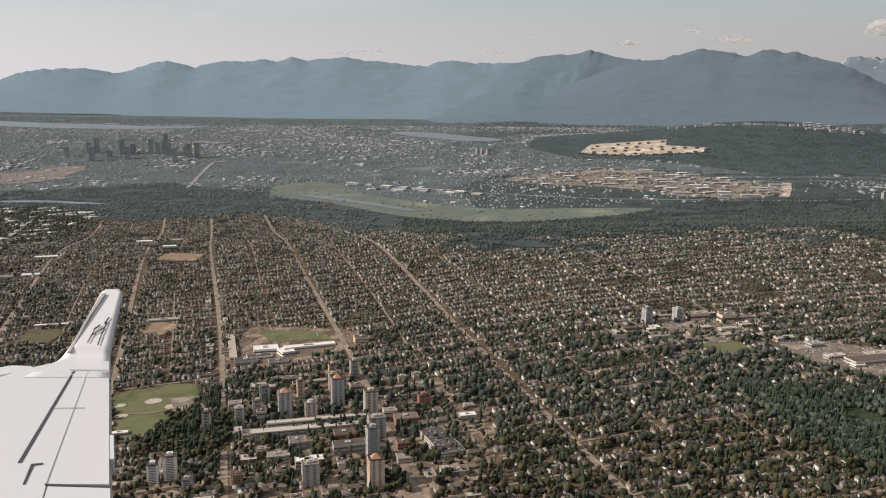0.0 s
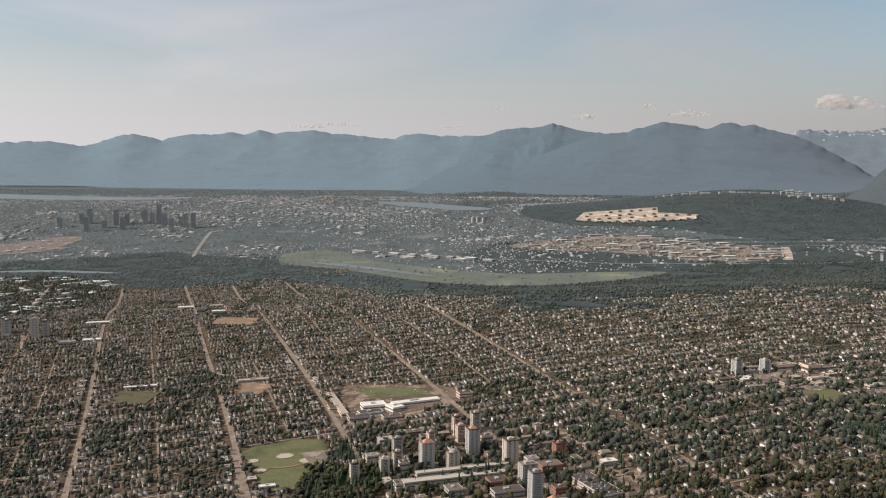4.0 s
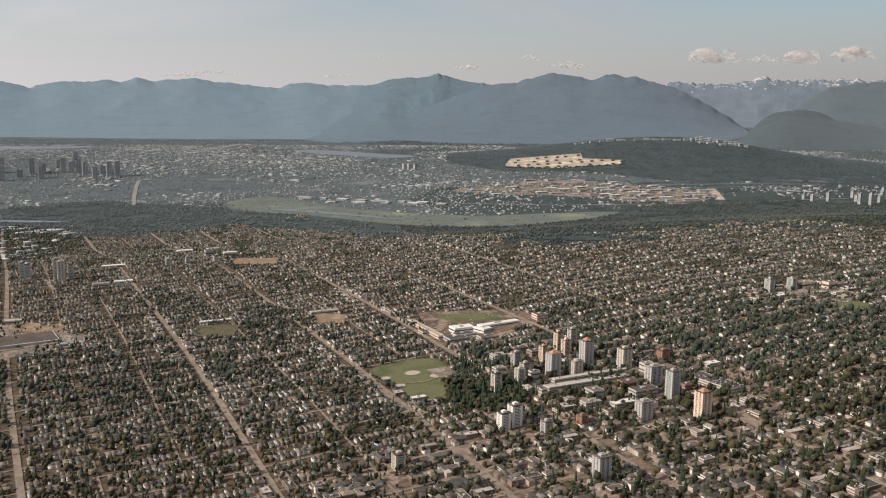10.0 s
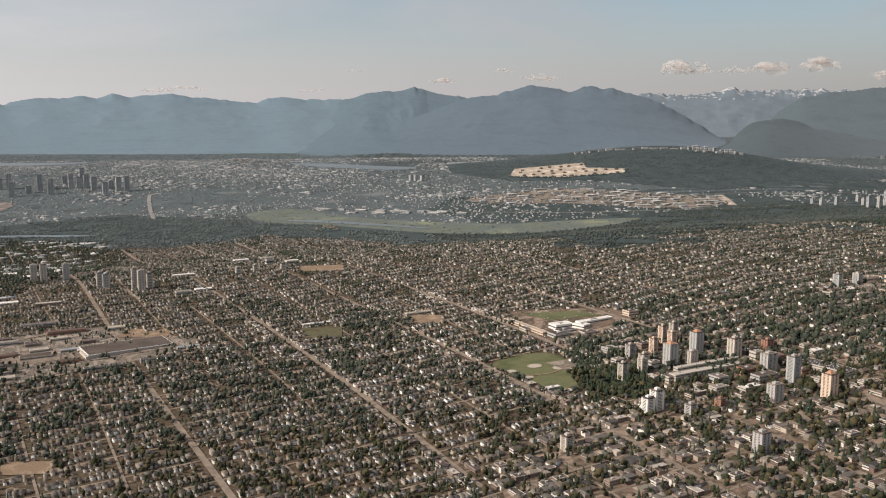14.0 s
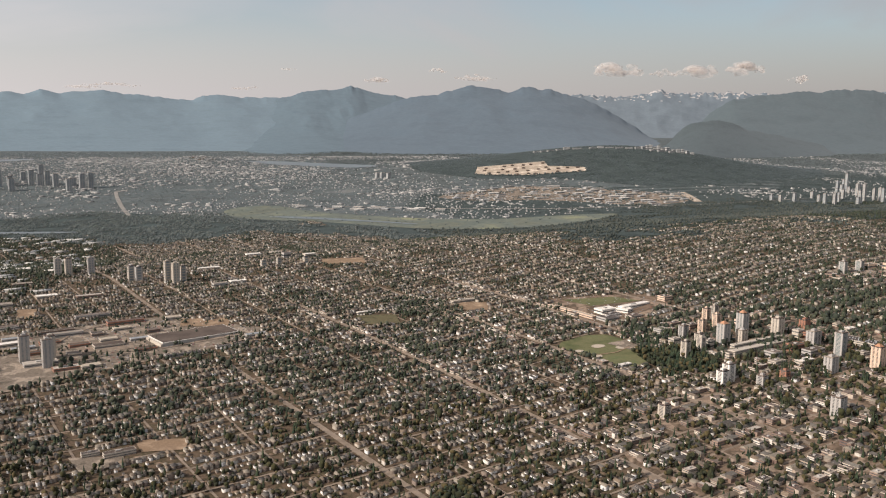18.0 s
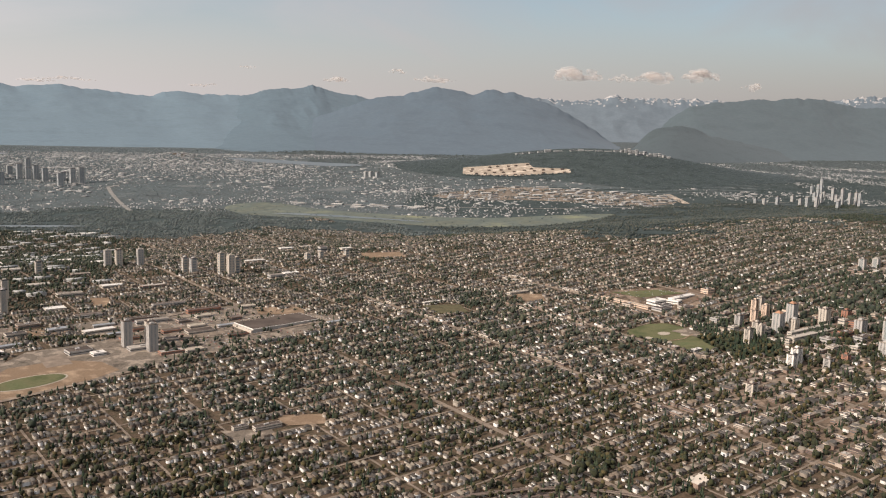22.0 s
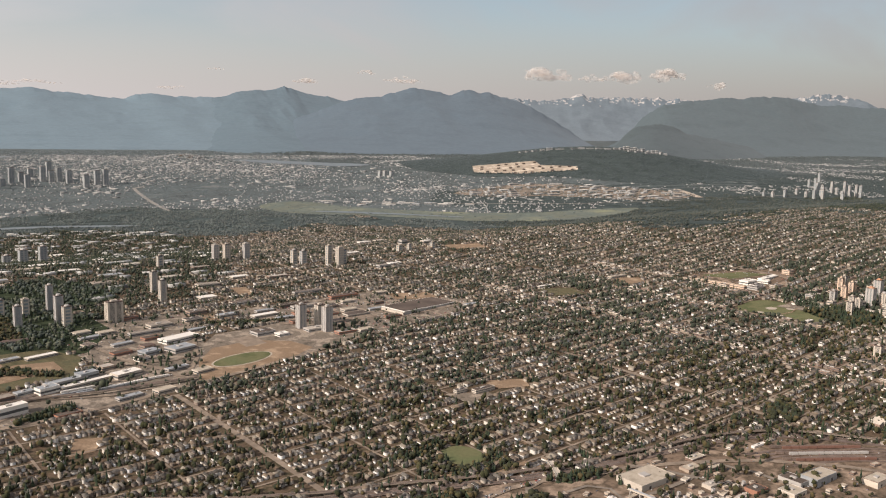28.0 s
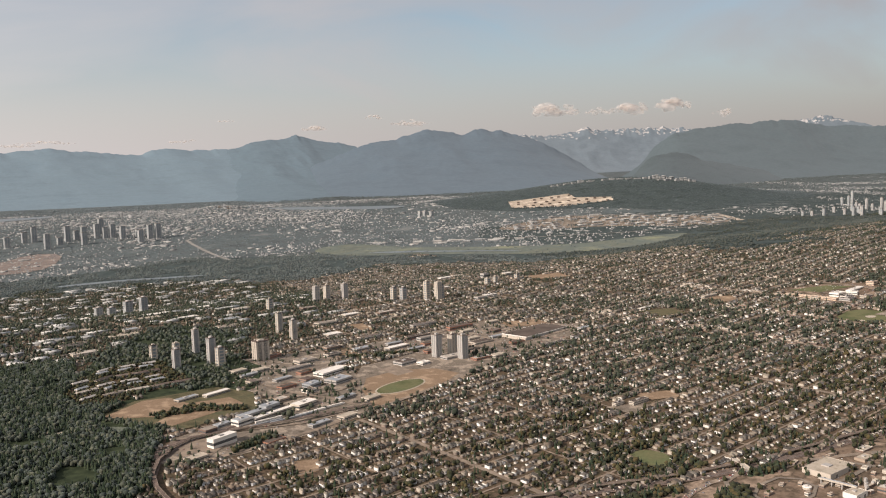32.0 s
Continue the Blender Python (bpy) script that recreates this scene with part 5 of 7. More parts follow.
ok = (wx > np.minimum(-515, -0.54 * wy)) & (wx < np.maximum(0.52 * wy, 1.29 * wy - 330)) & ((wy > np.where(wx < -100, 900, 730)) | (wx > 330))
for poly in (BELT, MARSH, HILL, *WATERS):
    ok &= ~inside(poly, wx, wy)
FAR_ROADS = [[(-275, 948), (-284, 1021), (-290, 1088), (-292, 1128), (-278, 1140)], [(-60, 930), (40, 850), (140, 790), (300, 745), (420, 740)]]
for line in FAR_ROADS:
    for (xa, ya), (xb, yb) in zip(line, line[1:]):
        q = np.clip(((wx - xa) * (xb - xa) + (wy - ya) * (yb - ya)) / ((xb - xa) ** 2 + (yb - ya) ** 2), 0, 1)
        ok &= np.hypot(wx - xa - q * (xb - xa), wy - ya - q * (yb - ya)) > 5.5
ok &= ~inside(INDUS, wx, wy) | (rng.random(n) < 0.3)
wx, wy = wx[ok], wy[ok]
n = len(wx)
w = rng.uniform(1.1, 2.3, n) * (0.7 + (wy - 690) / 1100) * np.where((wx > 330) & (wy < 1100), 1.25, 1.0)
# Eastern trees get the leaf colour with less haze painted in.
east = wx > 40 + 25 * np.sin(wy / 30)
wp, ws, wr, wk = np.stack([wx, wy, ground(wx, wy) + 0.1], 1), np.stack([w, w, w * 0.48], 1), rng.uniform(0, 6, n), rng.integers(0, 5, n)
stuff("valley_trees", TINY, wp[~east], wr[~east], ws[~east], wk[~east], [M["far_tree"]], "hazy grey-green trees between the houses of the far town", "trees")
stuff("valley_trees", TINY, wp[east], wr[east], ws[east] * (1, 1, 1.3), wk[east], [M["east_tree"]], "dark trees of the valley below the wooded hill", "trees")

# ---- tower blocks ----
STOREY = 3.0 * U


def tower(x, y, w, d, h, wall="concrete", glass="glass", top="flat", turn=A15, label="", group="", balconies=True, near=True):
    """A tower block: glazed core, one slab a storey, corner piers, roof plant."""
    o = thing("tower_block", x, y, label or "pale concrete apartment tower with bands of dark windows", "tower", group, turn)
    part("core", Shape().box(-w / 2 + 0.12, -d / 2 + 0.12, -1.2, w / 2 - 0.12, d / 2 - 0.12, h - 0.05).mesh("core", M[glass]), o, "dark glazed storeys")
    n = max(4, int(h / STOREY))
    gap = h / n
    if not near:
        n = max(3, n // 3)
        gap = h / n
    if n:
        ring = Shape().box(-w / 2, -d / 2, 0, w / 2, d / 2, gap * 0.42)
        me = ring.mesh("floor_band", M[wall])
        for i in range(n):
            part("floor_band", me, o, "", (0, 0, i * gap))
    pier = Shape().box(-0.22 * min(w, 4) / 2, -0.22 * min(d, 4) / 2, -1, 0.22 * min(w, 4) / 2, 0.22 * min(d, 4) / 2, h).mesh("pier", M[wall])
    e = 0.10 * min(w, 4) - 0.03
    for sx in (-1, 1):
        for sy in (-1, 1):
            part("pier", pier, o, "", (sx * (w / 2 - e), sy * (d / 2 - e), 0))
    if w > 3.4:
        for sy in (-1, 1):
            part("pier", pier, o, "", (0, sy * (d / 2 - e), 0))
            part("pier", pier, o, "", (sy * (w / 2 - e), 0, 0))
    slab = part("roof_slab", Shape().box(-w / 2, -d / 2, h, w / 2, d / 2, h + 0.16).box(-w / 2, -d / 2, h + 0.16, w / 2, -d / 2 + 0.1, h + 0.34).box(-w / 2, d / 2 - 0.1, h + 0.16, w / 2, d / 2, h + 0.34)
         .box(-w / 2, -d / 2 + 0.1, h + 0.16, -w / 2 + 0.1, d / 2 - 0.1, h + 0.34).box(w / 2 - 0.1, -d / 2 + 0.1, h + 0.16, w / 2, d / 2 - 0.1, h + 0.34).mesh("roof_slab", M["flat_o"]), o)
    if top == "pyramid":
        part("crown_roof", Shape().prism([(-w * 0.34, -d * 0.34), (w * 0.34, -d * 0.34), (w * 0.34, d * 0.34), (-w * 0.34, d * 0.34)], h + 0.16, h + 1.1, 0, 0.25).mesh("crown_roof", M["orange"]), o, "orange tiled pyramid roof")
    elif top == "dome":
        part("crown_roof", Shape().prism([(w * 0.36 * math.cos(a * 0.785), d * 0.36 * math.sin(a * 0.785)) for a in range(8)], h + 0.16, h + 0.9, 0, 0.7).mesh("crown_roof", M["greyc"]), o)
    else:
        part("roof_plant", Shape().box(-w * 0.22, -d * 0.2, h + 0.16, w * 0.24, d * 0.22, h + 0.72).box(-w * 0.1, -d * 0.1, h + 0.72, w * 0.05, d * 0.1, h + 0.95).mesh("roof_plant", M[wall]), slab)
    return o


UP = "tower blocks of the hill-top centre"
TAN = "grey-green apartment tower under an orange pyramid roof"
for x, y, w, d, h, wall, glass, top, lab in [
    (-16, 207, 4.4, 4.2, 10.2, "pinkish", "glass", "pyramid", "tan pink apartment tower with an orange tiled roof"),
    (-18, 223, 3.8, 3.8, 11.6, "greyc", "blueglass", "flat", "tall grey concrete and glass apartment tower"),
    (-71, 218, 4.0, 3.6, 8.2, "white", "glass", "flat", "white apartment tower beside the grove"),
    (-75, 216, 3.6, 3.4, 6.6, "white", "glass", "flat", "lower white apartment tower beside the grove"),
    (-47, 254, 4.6, 4.4, 10.4, "greyc", "blueglass", "pyramid", TAN), (-32, 262, 4.4, 4.2, 11.0, "greyc", "blueglass", "pyramid", TAN),
    (-39, 253, 4.2, 3.6, 6.2, "concrete", "glass", "dome", "curved pale apartment block"), (-60, 250, 3.2, 3.0, 7.0, "concrete", "glass", "flat", ""),
    (-56, 257, 3.4, 3.2, 6.0, "concrete", "glass", "flat", ""), (-56, 268, 3.6, 3.2, 6.4, "greyc", "glass", "flat", "grey concrete slab tower"),
    (-45, 271, 2.6, 3.0, 6.6, "pinkish", "glass", "flat", "slim tan apartment tower"), (-36, 281, 2.8, 3.0, 8.2, "pinkish", "glass", "flat", "slim tan apartment tower")] + [
    (-35, 275, 3.2, 3.0, 6.8, "pinkish", "glass", "flat", ""), (-21, 254, 4.6, 4.2, 9.0, "concrete", "glass", "flat", "broad pale apartment tower"),
    (-18, 237, 5.6, 4.2, 7.6, "greyc", "glass", "flat", "dark grey office tower"), (-5, 257, 4.2, 3.6, 4.6, "brick", "glass", "flat", "brown brick apartment block"),
    (-33, 211, 5.0, 4.0, 7.2, "greyc", "glass", "flat", "dark grey concrete office block"), (-59, 179, 4.2, 4.0, 7.8, "greyc", "glass", "flat", "grey concrete apartment tower"),
    (-52, 212, 2.8, 3.0, 4.0, "brick", "glass", "flat", "brown brick apartment block"), (-69, 247, 3.0, 3.2, 7.6, "concrete", "glass", "flat", ""),
    (-109, 199, 3.4, 3.4, 5.4, "concrete", "glass", "flat", "pale apartment tower above low blocks"), (-29, 285, 3.4, 3.0, 7.4, "concrete", "glass", "flat", ""), (-64, 209, 3.2, 3.2, 5.2, "greyc", "glass", "flat", "")]:
    tower(x, y, w * 0.84, d * 0.84, h * 0.8, wall, glass, top, A15, lab, UP)
for x, y, h in ((78.6, 326.1, 6.0), (90.6, 327.5, 5.0)):
    tower(x, y, 2.8, 3.2, h, "greyc", "blueglass", "flat", A15, "mid-height glass office block above shops", "tower blocks of the shopping street")
for x, y, h, wall in ((-308, 331, 11.6, "greyc"), (-299, 333, 10.2, "concrete"), (-299, 322, 12.0, "greyc")):
    tower(x, y, 3.5, 3.3, h * 0.9, wall, "farglass", "flat", A15, "new grey high-rise tower on a podium", "three towers of the works site")
WESTERN = "tower blocks of the western centre"
for x, y, w, h, top in [(-346, 490, 4.6, 8.0, "flat"), (-358, 423, 4.2, 11.5, "flat"), (-357, 399, 4.4, 11.8, "dome"), (-407, 392, 3.8, 13.5, "dome"), (-404, 369, 4.6, 13.5, "dome"), (-401, 364, 4.8, 9.4, "dome"),
                        (-420, 366, 4.2, 10.2, "dome"), (-417, 386, 4.0, 8.6, "flat"), (-427, 388, 4.0, 8.2, "flat"), (-310, 512, 5.0, 10.5, "flat"), (-304, 508, 5.0, 11.0, "flat"), (-292, 508, 5.0, 10.8, "flat"),
                        (-270, 477, 4.6, 9.4, "dome"), (-266, 471, 4.8, 9.6, "dome"), (-251, 468, 4.6, 12.5, "flat"), (-247, 460, 5.0, 12.5, "flat"), (-243, 464, 4.2, 10.0, "flat"), (-196, 490, 4.2, 5.0, "flat"), (-170, 495, 4.0, 4.6, "flat"), (-186, 497, 3.6, 4.4, "flat")]:
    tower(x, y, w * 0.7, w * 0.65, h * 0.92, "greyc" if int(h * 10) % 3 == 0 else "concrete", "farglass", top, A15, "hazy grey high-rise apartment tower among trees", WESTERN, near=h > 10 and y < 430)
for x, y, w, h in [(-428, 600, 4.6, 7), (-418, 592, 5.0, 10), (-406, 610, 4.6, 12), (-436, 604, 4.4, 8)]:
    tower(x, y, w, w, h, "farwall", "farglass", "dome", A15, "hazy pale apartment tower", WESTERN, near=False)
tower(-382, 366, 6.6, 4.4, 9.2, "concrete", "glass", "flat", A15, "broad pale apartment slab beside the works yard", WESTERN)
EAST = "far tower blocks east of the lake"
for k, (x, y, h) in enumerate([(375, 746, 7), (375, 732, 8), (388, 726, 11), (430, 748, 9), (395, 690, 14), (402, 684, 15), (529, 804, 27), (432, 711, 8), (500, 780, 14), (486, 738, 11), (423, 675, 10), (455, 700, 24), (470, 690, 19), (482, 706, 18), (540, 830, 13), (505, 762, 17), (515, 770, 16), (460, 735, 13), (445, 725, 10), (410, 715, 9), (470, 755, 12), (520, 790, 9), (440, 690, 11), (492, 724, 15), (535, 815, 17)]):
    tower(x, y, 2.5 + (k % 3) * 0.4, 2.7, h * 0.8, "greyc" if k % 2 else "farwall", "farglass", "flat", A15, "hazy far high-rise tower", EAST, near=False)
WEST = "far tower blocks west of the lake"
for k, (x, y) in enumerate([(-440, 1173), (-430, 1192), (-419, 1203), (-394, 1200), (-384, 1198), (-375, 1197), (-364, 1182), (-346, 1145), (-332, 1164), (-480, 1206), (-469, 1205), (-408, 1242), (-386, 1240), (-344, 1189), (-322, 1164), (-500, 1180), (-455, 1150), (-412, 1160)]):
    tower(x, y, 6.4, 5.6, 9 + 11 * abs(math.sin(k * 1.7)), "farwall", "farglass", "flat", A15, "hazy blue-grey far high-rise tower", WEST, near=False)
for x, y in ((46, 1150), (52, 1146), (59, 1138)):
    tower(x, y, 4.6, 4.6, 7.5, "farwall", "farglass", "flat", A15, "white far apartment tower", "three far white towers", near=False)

# ---- low blocks, shops, schools, works ----


def flat_block(name, w, d, h, wall, roof, label, category, group, x=0.0, y=0.0, turn=A15, floors=3, plant=True, pitched=False, ell=0.0):
    """A flat-roofed building with window bands, parapet and roof plant."""
    o = thing(name, x, y, label, category, group, turn)
    part("wall", Shape().box(-w / 2, -d / 2, -0.8, w / 2, d / 2, h).mesh("wall", M[wall]), o)
    if pitched:
        top = part("roof", Shape().gable(-w / 2, -d / 2, w / 2, d / 2, h, d * 0.28, 0.1, 0, "x", d * 0.3).mesh("roof", M[roof]), o)
    else:
        top = part("roof", Shape().box(-w / 2 + 0.1, -d / 2 + 0.1, h, w / 2 - 0.1, d / 2 - 0.1, h + 0.05).mesh("roof", M[roof]), o)
    r = Shape().box(-w / 2, -d / 2, h, w / 2, -d / 2 + 0.1, h + 0.14).box(-w / 2, d / 2 - 0.1, h, w / 2, d / 2, h + 0.14).box(-w / 2, -d / 2 + 0.1, h, -w / 2 + 0.1, d / 2 - 0.1, h + 0.14).box(w / 2 - 0.1, -d / 2 + 0.1, h, w / 2, d / 2 - 0.1, h + 0.14)
    if not pitched:
        part("parapet", r.mesh("parapet", M[wall]), o)
    for i in range(floors):
        z = h * (i + 0.35) / floors
        b = Shape().box(-w / 2 - 0.015, -d / 2 - 0.015, z, w / 2 + 0.015, d / 2 + 0.015, z + h / floors * 0.3)
        part("window_band", b.mesh("window_band", M["glass"]), o, "band of dark windows")
    if floors == 0:
        door = Shape().box(-0.4, -0.02, -0.05, 0.4, 0.02, h * 0.55).mesh("loading_door", M["glass"])
        for q in (-0.25, 0.25):
            part("loading_door", door, o, "dark loading door", (q * w, -d / 2 - 0.02, 0))
    if ell:
        part("side_wing", Shape().box(-w / 2, -d / 2 - ell, -0.8, -w / 2 + d * 0.85, -d / 2 - 0.02, h * 0.96).mesh("side_wing", M[wall]), o)
        if pitched:
            part("wing_roof", Shape().gable(-w / 2, -d / 2 - ell, -w / 2 + d * 0.85, -d / 2 + d * 0.4, h * 0.96, d * 0.25, 0.08, 0, "y", d * 0.25).mesh("wing_roof", M[roof]), o)
        else:
            part("wing_roof", Shape().box(-w / 2 + 0.08, -d / 2 - ell + 0.08, h * 0.96, -w / 2 + d * 0.85 - 0.08, -d / 2 - 0.1, h * 0.96 + 0.05).mesh("wing_roof", M[roof]), o)
    if plant and not pitched:
        part("roof_plant", Shape().box(-w * 0.12, -d * 0.1, h + 0.05, w * 0.06, d * 0.16, h + 0.42).mesh("roof_plant", M["greyc"]), top)
    return o


TAKEN = [(-168.2, 150.8, 6), (-59, 179, 5), (-109, 199, 5), (-33, 211, 6), (-16, 207, 5), (-64, 209, 4), (-52, 212, 4), (-18, 223, 6), (-71, 218, 6), (-47, 254, 6), (-32, 262, 6), (-39, 253, 5), (-60, 250, 5), (-56, 257, 4), (-56, 268, 5), (-36, 278, 5), (-21, 254, 6), (-18, 237, 7), (-5, 257, 5), (-29, 285, 4), (0, 229, 11), (-38, 243, 8), (-50, 240, 8), (-26, 247, 8), (-27, 236, 7), (-25, 229, 8), (-44, 226, 6), (-40, 233, 6), (-35, 222, 7), (-9, 221, 5), (-52, 225, 5), (-10, 246, 7)]
LOW = "low apartment blocks below the towers"
protos = [flat_block("apartment_block", w, d, h, "stucco", "flat_o", "three-storey flat-roofed stucco apartment block among trees", "apartment block", LOW, floors=2, ell=e, plant=h > 1.3)
          for w, d, h, e in ((5.2, 2.2, 1.2, 2.0), (4.0, 2.2, 1.4, 0.0), (3.0, 2.4, 1.6, 1.2), (4.6, 2.6, 1.0, 0.0))]
protos += [flat_block("apartment_block", w, d, h, "stucco", "roof_o", "stucco apartment block under a hipped brown shingle roof", "apartment block", LOW, floors=1, pitched=True, ell=e)
           for w, d, h, e in ((4.6, 2.0, 1.1, 1.6), (5.6, 1.9, 1.0, 2.2), (3.4, 2.2, 1.2, 0.0), (2.6, 2.0, 1.0, 0.0))]
first = set()
for v in STREETS[:14]:
    for side in (-1, 1):
        u = -100.0
        while u < 70:
            u += rng.uniform(4.0, 5.8)
            x, y = grid(u, v + side * (3.7 + rng.uniform(-0.6, 0.5)))
            if y < 112 or not (inside(LOWRISE, np.array([x]), np.array([y]))[0] or inside(TOWERS, np.array([x]), np.array([y]))[0]) or min(abs(u - a) for a in AVENUES) < 3.2:
                continue
            if any(math.hypot(x - a, y - b) < r for a, b, r in TAKEN):
                continue
            k = int(rng.integers(0, 8))
            m = place(x, y, A15 + (math.pi / 2 if rng.random() < 0.3 else 0))
            if k in first:
                copy_thing(protos[k], m)
            else:
                protos[k].matrix_basis = m
                first.add(k)
SHOPG = "shops along the main roads"
shops = [flat_block("shop_building", w, d, 0.85, "stucco", "flat_o", "single-storey flat-roofed shop building on a main road", "shop", SHOPG, floors=1) for w, d in ((2.6, 4.2), (3.2, 3.0), (2.4, 6.0))]
first = set()
for u in (2, -35, -86, 47):
    for v in np.arange(205, 420, 6.6):
        for side in (-1, 1):
            x, y = grid(u + side * 3.3, v)
            if rng.random() < (0.35 if u in (2, -86) else 0.72) or any(inside(p, np.array([x]), np.array([y]))[0] for p in (PARK, GROVE, SCHOOL, TOWERS, LOWRISE)):
                continue
            k = int(rng.integers(0, 3))
            if k in first:
                copy_thing(shops[k], place(x, y))
            else:
                shops[k].matrix_basis = place(x, y)
                first.add(k)

CEN = "low buildings between the towers"
for x, y, w, d, h, wall, roof, lab in [
    (-38, 243, 34, 3.2, 1.6, "concrete", "concrete", "long pale shopping mall with a terraced roof"), (-36, 247.5, 30, 2.2, 2.1, "concrete", "concrete", "long planted roof terrace of a mall"),
    (-54, 240, 6, 4, 2.2, "concrete", "flat_o", "pale end block of the mall"), (-27, 236, 6, 4.6, 2.6, "brick", "tar", "brown flat-roofed block"),
    (-25, 229, 9, 4.0, 2.4, "greyc", "tar", "dark grey flat-roofed block"), (-44, 226, 6, 3.6, 1.6, "concrete", "flat_o", "low pale shop block"),
    (-40, 233, 4.5, 5, 2.4, "greyc", "flat_o", "grey office block"), (-35, 222, 7.5, 3.4, 1.8, "concrete", "white", "low pale building with a white edge"),
    (-9, 221, 5, 3.6, 1.5, "concrete", "flat_o", "low pale office building"), (-14, 216, 4, 3, 1.0, "concrete", "flat_o", "low shop block"),
    (-52, 225, 4.5, 4, 1.6, "stucco", "flat_o", "plain stucco block"), (-10, 246, 7, 5, 2.0, "brick", "flat_o", "brown flat-roofed block"), (-14, 263, 6, 4, 1.2, "stucco", "dust", "low orange-roofed shops"),
    ] + [(-6, 272, 5, 4, 1.3, "stucco", "flat_o", "plain stucco block"), (-50, 284, 6, 3, 1.6, "stucco", "flat_o", "plain stucco block"), (-60, 278, 5, 4, 1.8, "greyc", "flat_o", "grey block"),
    (-22, 203, 4, 3, 1.5, "stucco", "flat_o", "small stucco apartment block"), (5, 212, 4.6, 3, 1.3, "stucco", "flat_o", "small stucco block"), (8, 246, 5, 3, 1.4, "concrete", "white", "pale low block"), (-64, 262, 4, 3, 2.6, "concrete", "flat_o", "pale mid-height apartment block"), (-46, 277, 5, 3, 2.2, "stucco", "flat_o", "brown mid-height apartment block"), (-54, 253, 3, 3, 3.2, "concrete", "flat_o", "pale mid-height apartment block"),
    (-10, 229, 4, 3, 2.0, "brick", "tar", "brown mid-height office block"), (-15, 249, 4, 3, 3.0, "concrete", "flat_o", "pale mid-height apartment block"), (-27, 270, 4, 3, 3.4, "pinkish", "flat_o", "tan mid-height apartment block"), (-41, 217, 4, 3, 1.8, "stucco", "tar", "dark-roofed mid-height block")]:
    flat_block("mall" if w > 20 else "low_block", w, d, h, wall, roof, lab + " below towers", "building", CEN, x, y, floors=1 if h < 1.4 else 2, plant=w < 20)
deck = flat_block("parking_deck", 7.0, 17.0, 1.7, "concrete", "flat_o", "long parking deck with many vents on its grey roof", "building", CEN, 0.5, 229, A15 + 0.12, 2, False)
for k in range(26):
    part("roof_vent", Shape().box(-0.25, -0.2, 1.75, 0.25, 0.2, 2.05).mesh("roof_vent", M["metal"]), deck, "", (rng.uniform(-3, 3), rng.uniform(-7.6, 7.6), 0))

terrace = thing("apartment_block", -168.2, 150.8, "large pale stepped apartment block with a white zigzag roof", "apartment block", LOW)
for k in range(5):
    part("wing", Shape().box(-4.2 + 1.7 * k, -2.2 + 0.25 * (k % 2), -0.8, -2.6 + 1.7 * k, 1.6 + 0.4 * (k % 2), 1.2).mesh("wing", M["stucco"]), terrace)
    part("roof", Shape().gable(-4.2 + 1.7 * k, -2.2 + 0.25 * (k % 2), -2.6 + 1.7 * k, 1.6 + 0.4 * (k % 2), 1.2, 0.45, 0.06, 0, "y").mesh("roof", M["concrete"]), terrace, "pale pitched roof")

SCH = "school buildings on the hill"
flat_block("school_hall", 9, 5.5, 1.9, "white", "white", "white-roofed school hall beside a playing field", "school", SCH, -65, 316, floors=1)
flat_block("school_wing", 19, 3.4, 1.4, "white", "white", "long white-roofed school wing", "school", SCH, -49, 318, A15 + 0.1, 1)
flat_block("brick_block", 5.4, 4.6, 2.2, "pinkish", "flat_o", "tan brick school block", "school", SCH, -30, 322, floors=2)
flat_block("school_wing", 8, 6, 1.4, "greyc", "flat_o", "grey flat-roofed school wing", "school", SCH, -70, 305, floors=1)
flat_block("school_wing", 7, 4, 1.2, "concrete", "flat_o", "low pale school annexe", "school", SCH, -58, 303, floors=1)
flat_block("school_wing", 6, 5, 1.2, "stucco", "tar", "low dark-roofed school annexe", "school", SCH, -79, 318, floors=1)
flat_block("school_wing", 2.6, 30, 1.2, "pinkish", "tanroof", "long low wing with a tan roof along the avenue", "school", SCH, -79, 322, A15, 1, False)
flat_block("school_wing", 9, 4, 1.3, "white", "flat_o", "grey-roofed school workshop wing", "school", SCH, -66, 309, A15 + 0.1, 1)
flat_block("school_wing", 5, 6, 1.6, "white", "white", "large white-roofed school gymnasium", "school", SCH, -57, 313, A15 + 0.3, 1)
drape("playing_field", [(-73, 344), (-48, 338), (-41, 326), (-66, 328)], M["grass"], 0.26, label="flat green school playing field", category="lawn")
drape("playing_field", FIELD_E, M["grass"], 0.3, label="flat green playing field among parking lots", category="lawn")
drape("playing_field", FIELD_1, M["dry"], 0.3, label="dry green school field", category="lawn")
flat_block("primary_school", 14, 2.2, 1.1, "concrete", "white", "long pale school beside a dry field", "school", SCH, -164, 360, floors=1)
drape("playing_field", LAWN, M["grass"], 0.3, label="small green park lawn beside the railway", category="lawn", smooth=2)
flat_block("primary_school", 9, 2.4, 1.4, "concrete", "tar", "pale school with a dark roof", "school", SCH, -272, 228, floors=2)
flat_block("primary_school", 5, 2.0, 1.2, "concrete", "flat_o", "low pale school wing", "school", SCH, -280, 230, floors=2)
drape("school_ground", [(-286, 230), (-271, 227), (-270, 221), (-282, 218)], M["yard"], 0.2, label="pale paved school yard", category="pavement")
drape("school_ground", [(-268, 238), (-252, 234), (-254, 226), (-266, 228)], M["dust"], 0.24, label="dusty ball field", category="ground")

